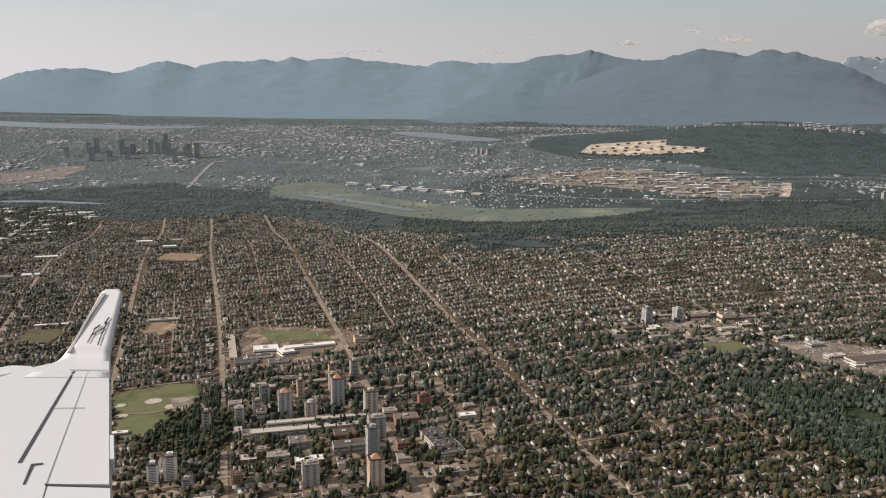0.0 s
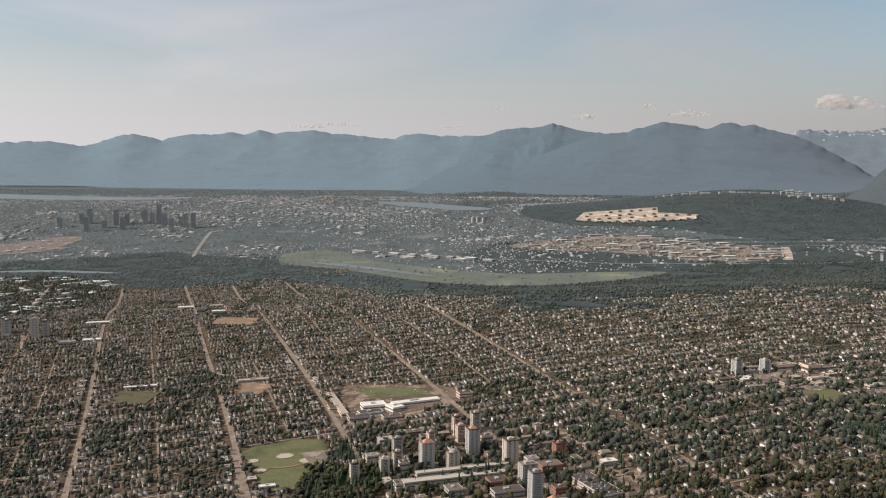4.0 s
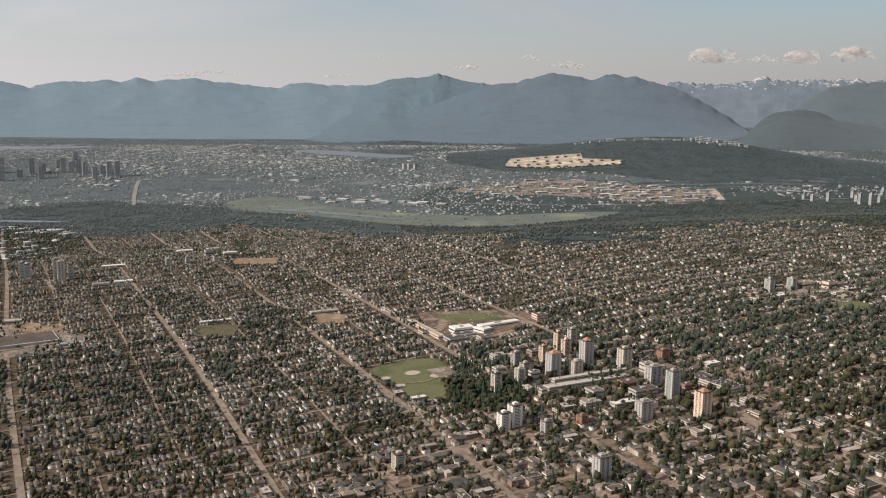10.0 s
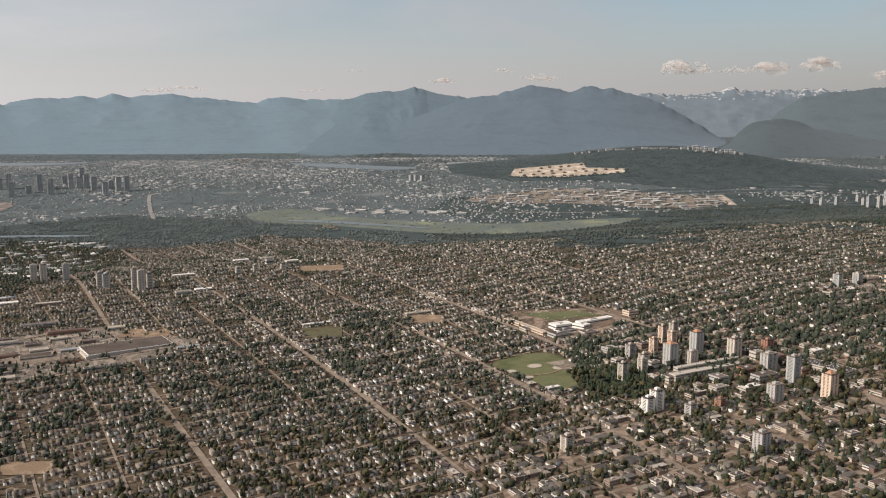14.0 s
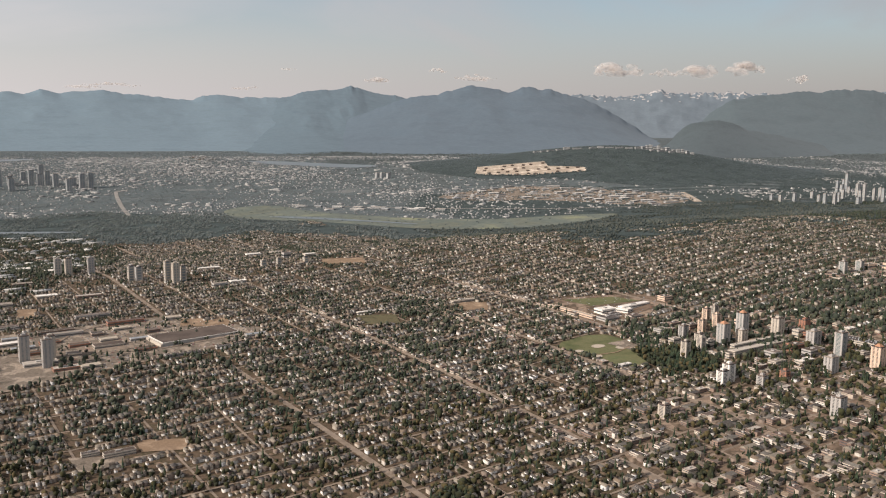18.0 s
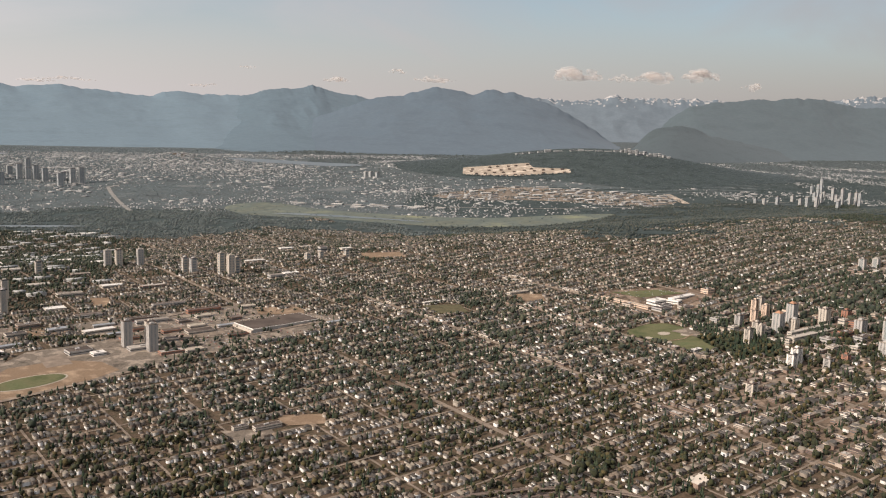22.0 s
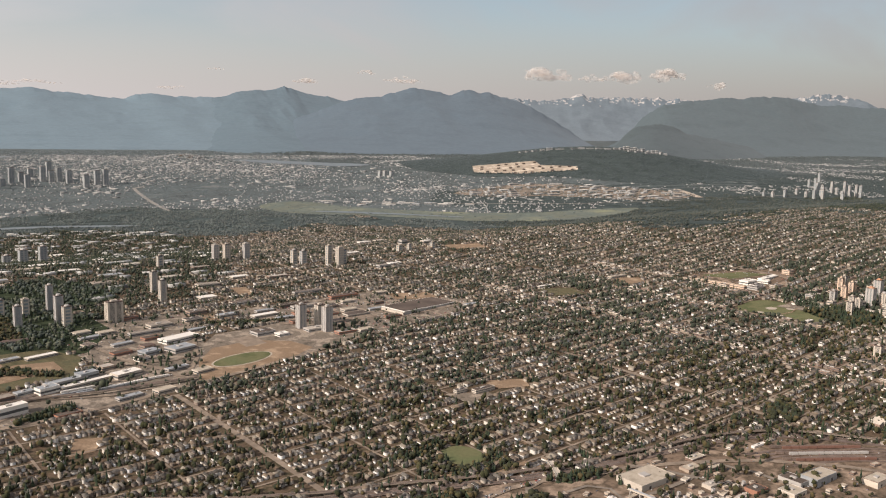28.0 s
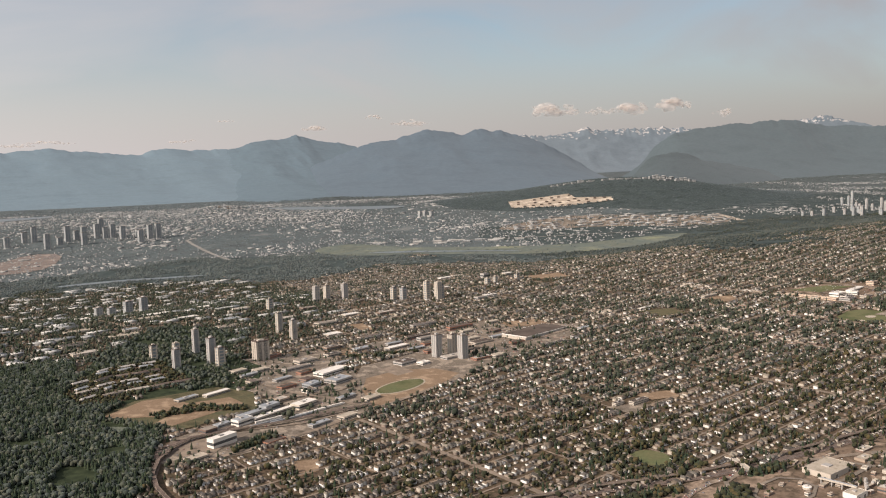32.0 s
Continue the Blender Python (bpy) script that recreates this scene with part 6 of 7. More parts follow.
# ball diamonds, club house and paths of the park
for x, y, r in ((-92.8, 271.8, 2.9), (-84.7, 266.7, 2.9), (-102.7, 269.1, 2.0), (-99.3, 260.6, 2.2)):
    drape("ball_diamond", [(x + r * math.cos(a * 0.52), y + r * 0.8 * math.sin(a * 0.52)) for a in range(12)], M["tanroof"], 0.28, label="sandy baseball diamond in a lawn", category="ball diamond")
flat_block("club_house", 5, 2.2, 0.9, "greyc", "white", "low club house with a pale roof in the park", "building", "", -95, 247, floors=1)
drape("sports_court", [(-88.0, 273.5), (-77.8, 274.6), (-74.0, 262.9), (-83.3, 262.1)], M["yard"], 0.3, label="worn tan courts beside the park lawn", category="court")
road("park_path", [(-108, 268), (-98, 262), (-90, 262), (-82, 266)], 0.7, M["dust"], 0.3, "pale gravel path across the park", "path")
road("ring_road", [grid(-35.5, v) for v in np.arange(195, 300, 4)], 2.6, M["asphalt"], 0.2, "wide main road beside the park")

# works site with three towers, warehouse, school track
flat_block("primary_school", 13, 2.6, 1.2, "concrete", "tanroof", "long pale school beside a brown field", "school", SCH, -117.2, 362.0, floors=1)
SITE = "buildings of the works site"
o = flat_block("podium", 12, 5, 1.2, "greyc", "flat_o", "grey podium below three towers", "building", SITE, -302, 326, floors=1)
flat_block("podium", 10, 4, 1.1, "brick", "flat_o", "brown brick podium wing", "building", SITE, -292, 317, floors=1)
wh = thing("warehouse", -244, 349, "huge dark flat-roofed warehouse with a white edge", "warehouse", SITE, A15 + 0.1)
part("wall", Shape().box(-17, -8, -1, 17, 8, 1.0).mesh("wall", M["greyc"]), wh)
part("fascia", Shape().box(-17.05, -8.05, 1.0, 17.05, 8.05, 1.25).mesh("fascia", M["white"]), wh, "white edge of the roof")
part("roof", Shape().box(-16.7, -7.7, 1.25, 16.7, 7.7, 1.32).mesh("roof", M["tar"]), wh, "dark brown roof")
part("loading_dock", Shape().box(-17.9, -8, -0.6, -17.06, 8, 0.7).mesh("loading_dock", M["concrete"]), wh)
for x, y, w, d, h, wall, roof, lab in [
    (-278, 344, 12, 5, 1.2, "concrete", "tar", "low dark-roofed works hall"), (-318, 356, 13, 4, 1.3, "concrete", "white", "pale works hall"), (-296, 366, 14, 3.4, 1.6, "greyc", "flat_o", "long grey works hall"),
    (-272, 380, 16, 3.2, 1.6, "brick", "flat_o", "long brick works hall"), (-334, 362, 9, 4, 1.3, "greyc", "metal", "grey works hall"), (-326, 327, 9, 6, 1.5, "greyc", "tar", "dark-roofed school beside a running track"),
    (-319, 322, 5, 4, 1.2, "white", "white", "white-roofed school hall"), (-350, 358, 8, 4, 1.4, "concrete", "flat_o", "pale flat-roofed hall"), (-365, 352, 10, 5, 1.6, "concrete", "flat_o", "pale office block by the road"),
    (-372, 342, 14, 3, 1.3, "greyc", "flat_o", "long grey shed"), (-360.5, 328.5, 16, 6, 1.6, "white", "white", "long white-roofed hall"), (-362, 314, 10, 7, 1.6, "greyc", "metal", "grey metal-roofed hall"),
    ] + [(-374, 312, 7, 5, 1.6, "metal", "metal", "grey metal shed"), (-397, 282, 23, 2.6, 1.2, "concrete", "white", "long pale train shed"), (-405, 283.5, 15, 3.4, 1.7, "greyc", "metal", "grey train depot"), (-411, 276, 7, 4, 2.2, "white", "metal", "blue-grey workshop"), (-398, 288, 7, 4, 2.4, "metal", "metal", "tall grey workshop"),
    (-385, 286.5, 10, 5, 1.8, "concrete", "white", "white-roofed train depot"), (-418, 277, 6, 3, 1.0, "metal", "metal", "grey shed"),
    (-422, 257, 10, 3.4, 3.2, "white", "white", "large white box-shaped store"), (-346, 371, 9, 4, 1.6, "stucco", "flat_o", "plain stucco block"), (-250, 322, 14, 2.2, 1.2, "greyc", "tar", "long row of dark-roofed terraces"),
    (-230, 328, 14, 2.2, 1.2, "greyc", "tar", "long row of dark-roofed terraces"), (-412, 318, 12, 3, 1.1, "concrete", "white", "pale low sheds"), (-424, 316, 10, 3, 1.0, "concrete", "metal", "pale low sheds")]:
    flat_block("works_hall" if "terraces" not in lab else "terrace_row", w, d, h, wall, roof, lab + " in a wide yard" if len(lab.split()) < 6 else lab, "hall", SITE, x, y, A15 + (0.25 if x < -356 and y < 335 else 0.1 if x < -300 else 0), floors=1, plant=w < 12)


def oval(cx, cy, a, b, turn, n=40):
    return [(cx + a * math.cos(k / n * math.tau) * math.cos(turn) - b * math.sin(k / n * math.tau) * math.sin(turn), cy + a * math.cos(k / n * math.tau) * math.sin(turn) + b * math.sin(k / n * math.tau) * math.cos(turn)) for k in range(n)]


drape("running_track", oval(-342, 293.5, 15.5, 8.2, 0.42), M["dust"], 0.24, 8, label="reddish brown oval running track", category="running track")
drape("running_track", oval(-342, 293.5, 13.4, 6.6, 0.42), M["tanroof"], 0.30, 8, label="tan ring inside a running track", category="running track")
drape("track_infield", oval(-342, 293.5, 12.6, 5.9, 0.42), M["grass"], 0.36, 8, label="green oval infield of a running track", category="lawn")
drape("dry_field", [(-456, 305), (-440, 321), (-430, 321), (-424, 309), (-431, 302), (-437, 297), (-450, 301)], M["dust"], 0.3, label="dry golden field between trees", category="field")
drape("dry_field", [(-428, 303), (-421, 310), (-408, 311), (-405, 300), (-434, 284), (-440, 289)], M["dust"], 0.3, label="dry golden field beside the works", category="field")
drape("dry_field", [(-468, 204), (-454, 207), (-448.6, 208.5), (-444.5, 205), (-439, 197), (-432, 190.6), (-436, 184), (-460, 190)], M["dust"], 0.24, label="bare orange dirt field inside a railway curve", category="field")
drape("meadow", FIELDS, M["dry"], 0.22, label="rough green grass round dry fields", category="field")
road("forest_track", [(-500, 300), (-484, 297), (-468, 291), (-452, 279), (-444, 272)], 1.6, M["sand"], 0.4, "pale track through the forest", "path")
drape("meadow", [(-470, 298), (-448, 290), (-436, 276), (-446, 268), (-480, 288)], M["marsh"], 0.3, label="green meadow strip between woods", category="field", smooth=1)

extra = [flat_block("works_shed", w, d, h, wall, roof, lab, "shed", SITE, floors=1, plant=False) for w, d, h, wall, roof, lab in (
    (7.0, 4.0, 1.2, "concrete", "tanroof", "broad tan-roofed works shed on paved ground"), (9.0, 2.8, 1.0, "greyc", "metal", "long grey works shed on paved ground"),
    (5.0, 4.2, 1.3, "stucco", "flat_o", "plain stucco works shed on paved ground"), (8.0, 3.4, 1.1, "brick", "tar", "dark-roofed brick works shed on paved ground"))]
taken_w = [(-302, 326, 9), (-292, 317, 8), (-244, 349, 20), (-278, 344, 9), (-318, 356, 9), (-296, 366, 10), (-360, 328, 11), (-362, 314, 8), (-374, 312, 6), (-397, 282, 12), (-405, 283, 9), (-385, 286, 8), (-422, 257, 7), (-308, 331, 6), (-299, 333, 6), (-299, 322, 6), (-382, 366, 7), (-365, 352, 8), (-250, 322, 8), (-230, 328, 8), (-272, 380, 10), (-334, 362, 7), (-372, 342, 8), (-342, 360, 10)]
k = 0
for _ in range(600):
    x, y = rng.uniform(-440, -216), rng.uniform(245, 386)
    if k > 33 or not any(inside(q, np.array([x]), np.array([y]))[0] for q in (THREE, RAIL_W)) or any(math.hypot(x - a, y - b) < r for a, b, r in taken_w):
        continue
    taken_w.append((x, y, 8.5))
    m = place(x, y, A15 + (0.2 if x < -350 else 0))
    if k < 4:
        extra[k].matrix_basis = m
    else:
        copy_thing(extra[k % 4], m)
    k += 1
for line in ([(-352, 372), (-330, 350), (-323, 336)], [(-322, 348), (-290, 338), (-262, 332), (-222, 345)], [(-300, 350), (-292, 372), (-270, 386)], [(-262, 332), (-266, 352), (-262, 380)], [(-436, 268), (-412, 268), (-392, 266), (-372, 271)], [(-392, 296), (-378, 300), (-366, 300), (-356, 306)]):
    road("works_road", line, 1.2, M["asphalt"], 0.36, "grey works road between halls", "road")
for name_l, poly in (("parking_lot", [(-290, 350), (-270, 354), (-268, 338), (-288, 334)]), ("parking_lot", [(-436, 262), (-424, 266), (-418, 259), (-428, 247), (-436, 250)]), ("parking_lot", [(-340, 322), (-331, 326), (-328, 312), (-337, 309)]), ("parking_lot", [(-316, 344), (-304, 347), (-302, 340), (-314, 338)])):
    drape(name_l, poly, M["asphalt"], 0.28, label="grey parking lot of the works", category="parking lot")

# townhouse rows between the western woods
ROWG = "townhouse rows between the western woods"
rows_w = [flat_block("townhouse_row", w, 1.7, 1.1, "concrete", roof, "row of small pale townhouses among trees", "townhouse", ROWG, floors=1, pitched=True) for w, roof in ((7.5, "greyc"), (9.5, "flat_o"), (6.0, "metal"))]
k = 0
for a in range(7):
    for b in range(12):
        x, y = -470 + 9.5 * a + 1.5 * (b % 2), 324 + 5.2 * b + 0.26 * 9.5 * a
        if inside(ROWS_W, np.array([x - 2, x + 3]), np.array([y, y])).all() and (a * 5 + b * 3) % 5 > 1:
            m = place(x, y, A15 + 0.12 * ((a + b) % 3 - 1) + (0.3 if x < -446 else 0), 0.2)
            if k < 3:
                rows_w[k].matrix_basis = m
            else:
                copy_thing(rows_w[k % 3], m)
            k += 1

# railways and the road along the works
MAIN = [(-412, 185.5), (-428, 189.5), (-437, 198), (-442.5, 207), (-446.6, 220), (-447.3, 234), (-443.6, 249), (-434, 263), (-420, 271), (-405, 280), (-394, 291)]
EDGE = [(-434, 243), (-417, 247), (-390, 257), (-363, 270), (-343, 279), (-319, 291), (-292, 306), (-260, 320), (-220, 338)]
road("railway", [(-400, 184), *MAIN], 1.8, M["rust"], 0.3, "curved brown railway embankment", "railway")
road("main_road", EDGE, 2.0, M["asphalt"], 0.3, "wide pale road past the works")
road("main_road", [(-400, 352), (-392, 325), (-384, 306), (-372, 290), (-364, 272)], 2.0, M["asphalt"], 0.32, "pale road winding into the works")
road("main_road", [(-352, 374), (-354, 330), (-358, 300), (-365, 280)], 1.8, M["asphalt"], 0.34, "pale road beside the school ground")
road("main_road", [(-262, 480), (-256, 466), (-246, 440), (-233, 409), (-224, 385)], 2.0, M["asphalt"], 0.3, "pale main road through the western centre")
SOUTH = [(-400, 184), (-372, 174), (-348, 169), (-331, 167.5), (-318, 165), (-298, 162), (-275, 160.5), (-250, 161), (-230, 161.5), (-216, 160), (-206, 157), (-196, 151), (-181, 138), (-160, 114)]
road("railway", [(-447, 246), (-441, 262), (-430, 268.5), (-416, 270), (-394, 272.5), (-366, 277)], 2.0, M["rust"], 0.3, "brown railway beside the depots", "railway")
road("railway", SOUTH, 3.6, M["rust"], 0.3, "brown railway embankment along the slope", "railway")
road("highway", [(-372, 146), (-338, 149.5), (-326, 149.5), (-318, 150.8), (-309.5, 155), (-301, 157.6), (-291, 158.2), (-276, 156), (-262, 156.4), (-240, 151), (-224, 145), (-206, 133), (-190, 118)], 2.0, M["asphalt"], 0.32, "dark grey highway beside the railway")
for k in range(6):
    road("siding", [(-226 + 1.5 * k, 150 - 2.3 * k), (-216, 149 - 2.0 * k), (-200, 144.5 - 2.0 * k), (-184, 136 - 2.0 * k), (-168, 122 - 2.0 * k)], 1.1, M["rust"], 0.26, "brown freight siding", "railway")
road("main_road", [(-283, 196), (-280, 178), (-280, 168), (-286, 160), (-296, 156)], 1.6, M["asphalt"], 0.34, "pale road ramping down to the highway")
road("main_road", [(-262, 157), (-256, 152), (-247, 140), (-252, 132), (-262, 130)], 1.6, M["paving"], 0.34, "pale yard road between depots")
road("main_road", [(-240, 151), (-232, 140), (-228, 128)], 1.4, M["paving"], 0.34, "pale yard road between depots")
over = thing("road_bridge", -284, 162.5, "pale concrete road bridge over the railway", "bridge", "", 1.25)
part("deck", Shape().box(-5, -0.8, 1.0, 5, 0.8, 1.2).mesh("deck", M["concrete"]), over)
for s in (-1, 1):
    part("parapet", Shape().box(-5, s * 0.8 - 0.06, 1.2, 5, s * 0.8 + 0.06, 1.42).mesh("parapet", M["concrete"]), over)
    part("abutment", Shape().box(s * 4.5 - 0.5, -0.75, -1, s * 4.5 + 0.5, 0.75, 1.0).mesh("abutment", M["greyc"]), over)
    part("pier", Shape().box(s * 1.6 - 0.15, -0.6, -1, s * 1.6 + 0.15, 0.6, 1.0).mesh("pier", M["greyc"]), over)
for line, off in [(MAIN, -0.5), (MAIN, 0.5), (SOUTH, -0.8), (SOUTH, 0.8)]:
    road("rail", [(x + off * 0.4, y + off) for x, y in line], 0.16, M["steel"], 0.42, "thin steel rail", "rail")


def viaduct(points, label):
    """A raised concrete guideway: one deck a span, with low walls, on slender piers."""
    o = thing("rail_viaduct", *points[0], label, "viaduct", "", 0)
    z0 = gz(*points[0])
    pier = Shape().box(-0.14, -0.14, -0.4, 0.14, 0.14, 0.8).prism([(-0.14, -0.5), (0.14, -0.5), (0.14, 0.5), (-0.14, 0.5)], 0.8, 0.95).mesh("pier", M["weathered"])
    for (xa, ya), (xb, yb) in zip(points, points[1:]):
        long, turn = math.hypot(xb - xa, yb - ya), math.atan2(yb - ya, xb - xa)
        za, zb = gz(xa, ya) - z0 + 0.95, gz(xb, yb) - z0 + 0.95
        s = Shape()
        for y0, y1, low, high in ((-0.6, 0.6, 0.0, 0.16), (-0.6, -0.52, 0.16, 0.3), (0.52, 0.6, 0.16, 0.3)):
            n = len(s.v)
            s.v += [(0, y0, za + low), (long + 0.1, y0, zb + low), (long + 0.1, y1, zb + low), (0, y1, za + low), (0, y0, za + high), (long + 0.1, y0, zb + high), (long + 0.1, y1, zb + high), (0, y1, za + high)]
            s.f += [[n + 3, n + 2, n + 1, n], [n + 4, n + 5, n + 6, n + 7], [n, n + 1, n + 5, n + 4], [n + 1, n + 2, n + 6, n + 5], [n + 2, n + 3, n + 7, n + 6], [n + 3, n, n + 4, n + 7]]
            s.m += [0] * 6
        deck_part = part("deck", s.mesh("deck", M["weathered"]), o, "", (xa - points[0][0], ya - points[0][1], 0), turn)
        bed = Shape()
        bed.v = [(0, -0.5, za + 0.17), (long + 0.1, -0.5, zb + 0.17), (long + 0.1, 0.5, zb + 0.17), (0, 0.5, za + 0.17), (0, -0.5, za + 0.22), (long + 0.1, -0.5, zb + 0.22), (long + 0.1, 0.5, zb + 0.22), (0, 0.5, za + 0.22)]
        bed.f, bed.m = [[3, 2, 1, 0], [4, 5, 6, 7], [0, 1, 5, 4], [1, 2, 6, 5], [2, 3, 7, 6], [3, 0, 4, 7]], [0] * 6
        part("track_bed", bed.mesh("track_bed", M["rust"]), deck_part, "brown track bed")
        count = max(1, int(long / 7))
        for q in range(count):
            x, y = xa + (xb - xa) * q / count, ya + (yb - ya) * q / count
            part("pier", pier, o, "", (x - points[0][0], y - points[0][1], gz(x, y) - z0), turn)


viaduct([(x, y + 2.6) for x, y in SOUTH[:13]], "raised concrete railway viaduct along the slope")
viaduct([(-400, 186.6), (-413, 187.2), (-424, 189), (-431.5, 193), (-437.5, 198.8), (-442.5, 207), (-445.6, 216), (-447.2, 226), (-446.8, 238), (-443.6, 249), (-438, 259), (-431, 265.5), (-416, 268), (-394, 269), (-374, 272), (-362, 275)], "raised concrete railway viaduct curving past the works")
FRE = "freight depots of the yard"
DEPOTS = [(-263.5, 148, 14, 9, 1.9, "concrete", "tanroof", "large tan-roofed freight depot"), (-272, 131.5, 6, 4, 1.9, "white", "tanroof", "white quay-side depot"), (-247, 149, 6, 3.4, 1.0, "stucco", "tanroof", "small tan depot"), (-241, 154, 6, 2.6, 0.9, "stucco", "tanroof", "low tan depot"),
          (-219, 129, 10, 5, 2.6, "metal", "tanroof", "tall blue-grey freight depot"), (-226, 131, 5, 7, 1.6, "greyc", "tar", "dark-roofed freight depot"), (-205, 121.5, 8, 4.5, 2.0, "stucco", "tanroof", "tan freight depot"), (-232, 126, 6, 5, 1.6, "stucco", "tanroof", "tan freight depot"),
          (-217, 153.5, 6, 1.2, 0.7, "white", "white", "long white yard office"), (-190, 118, 9, 5, 1.8, "concrete", "tanroof", "tan freight depot"), (-240, 131, 5, 4, 1.4, "brick", "tar", "brown brick depot"), (-249, 138, 5, 3, 1.2, "concrete", "flat_o", "low pale depot")]
for x, y, w, d, h, wall, roof, lab in DEPOTS:
    flat_block("freight_depot", w, d, h * 0.82, wall, roof, lab + " in a dusty yard", "depot", FRE, x, y, A15 - 0.05, floors=0)
drape("bare_lot", [(-300.3, 167.8), (-288.3, 171.5), (-283.9, 164.5), (-292.6, 162.5)], M["dust"], 0.2, label="bare brown lot beside the railway bridge", category="ground")
drape("bare_lot", [(-316.7, 172), (-303, 170.6), (-302.5, 168), (-316, 169.5)], M["dust"], 0.2, label="bare brown strip along the railway", category="ground")
LOOP = [(-297, 139), (-296, 145), (-290, 149.5), (-281, 151), (-276, 147), (-276.5, 141), (-282, 137), (-291, 135)]
road("yard_loop", LOOP + LOOP[:1], 1.1, M["paving"], 0.36, "pale loop road round a planted island", "road")
road("yard_loop", [(-296, 156.5), (-300, 150), (-297, 139), (-290, 132), (-276, 126.5)], 1.5, M["paving"], 0.38, "pale ramp road curving to the quay", "road")
road("yard_loop", [(-240, 151), (-252, 143.5), (-266, 140.5), (-276, 141)], 1.4, M["paving"], 0.38, "pale yard road along the depots", "road")
silo = thing("round_tank", -279.5, 141.5, "low round pale tank beside the loop road", "tank", FRE, 0)
part("shell", Shape().prism([(1.25 * math.cos(a * math.tau / 18), 1.25 * math.sin(a * math.tau / 18)) for a in range(18)], -0.5, 0.8).mesh("shell", M["concrete"]), silo)
part("lid", Shape().prism([(1.35 * math.cos(a * math.tau / 18), 1.35 * math.sin(a * math.tau / 18)) for a in range(18)], 0.8, 1.0, 0, 0.9).mesh("lid", M["white"]), silo)
part("cupola", Shape().prism([(0.5 * math.cos(a * math.tau / 10), 0.5 * math.sin(a * math.tau / 10)) for a in range(10)], 1.0, 1.5, 0, 0.7).mesh("cupola", M["greyc"]), silo)
belt = thing("conveyor", -271.5, 138, "long raised conveyor between depot and quay store", "conveyor", FRE, math.atan2(-10.5, 3.0))
part("gallery", Shape().box(-5.6, -0.35, 1.5, 5.6, 0.35, 2.0).mesh("gallery", M["concrete"]), belt)
part("roof", Shape().gable(-5.6, -0.35, 5.6, 0.35, 2.0, 0.16, 0.06, 0, "x").mesh("roof", M["metal"]), belt)
trestle = Shape().box(-0.12, -0.4, -0.8, 0.12, -0.25, 1.5).box(-0.12, 0.25, -0.8, 0.12, 0.4, 1.5).mesh("trestle", M["greyc"])
for q in (-4.6, -1.5, 1.5, 4.6):
    part("trestle", trestle, belt, "", (q, 0, 0))
station = thing("rail_station", -367, 169.6, "long green-roofed railway station beside the viaduct", "station", "", math.atan2(1.6, 14.0))
part("platform", Shape().box(-7.4, -1.1, -0.6, 7.4, 1.1, 0.35).mesh("platform", M["concrete"]), station)
part("wall", Shape().box(-7, -0.7, 0.35, 7, 0.7, 1.2).mesh("wall", M["glass"]), station)
part("roof", Shape().gable(-7.4, -1.0, 7.4, 1.0, 1.2, 0.7, 0.1, 0, "x").mesh("roof", M["copper"]), station, "green metal roof")
part("canopy", Shape().box(3, -2.0, 1.0, 7.2, -1.12, 1.12).mesh("canopy", M["white"]), station)
small = [flat_block("yard_shed", w, d, h, "stucco", "tanroof", "small tan-roofed shed in a dusty freight yard", "shed", FRE, floors=1, plant=False) for w, d, h in ((2.6, 1.6, 0.8), (1.8, 1.4, 0.7), (3.6, 1.4, 0.8), (1.4, 1.2, 1.1))]
spots_y, k = [], 0
for _ in range(400):
    x, y = rng.uniform(-292, -190), rng.uniform(122, 157)
    if not inside(YARD_S, np.array([x]), np.array([y]))[0] or any(abs(x - q[0]) < q[2] / 2 + 2.5 and abs(y - q[1]) < q[3] / 2 + 3 for q in DEPOTS) or any(math.hypot(x - a, y - b) < 4.5 for a, b in spots_y) or (x > -226 and 131 < y < 152) or (x < -240 and y < 130) or k > 29:
        continue
    spots_y.append((x, y))
    m = place(x, y, A15 + rng.normal(0, 0.15))
    if k < 4:
        small[k].matrix_basis = m
    else:
        copy_thing(small[k % 4], m)
    k += 1

# trains standing on the sidings
TRAINS = "standing trains of the yards"


def train(x, y, turn, count, mat, label):
    o = thing("train", x, y, label, "train", TRAINS, turn)
    z0 = gz(x, y)
    me = Shape().box(-1.25, -0.34, 0.1, 1.25, 0.34, 0.8).mesh("rail_car", M[mat])
    for k in range(count):
        dx = (k - count / 2) * 2.7
        part("rail_car", me, o, "", (dx, 0, gz(x + dx * math.cos(turn), y + dx * math.sin(turn)) - z0 + 0.2))
    return o


for x, y, c, m in ((-398, 276, 6, "white"), (-392, 273.5, 7, "metal"), (-384, 277, 5, "white"), (-402, 272, 5, "metal"), (-376, 280, 5, "white")):
    train(x, y, 0.3, c, m, "pale commuter train parked beside the depot")
for k in range(6):
    train(-203 + 4 * (k % 2) - 0.7 * k, 145.8 - 2.0 * k, -0.38, 9, ("rust", "wagon", "rust", "greyc")[k % 4], "rusty brown freight train on a siding")

# eastern shops and malls
EAS = "shops of the eastern street"
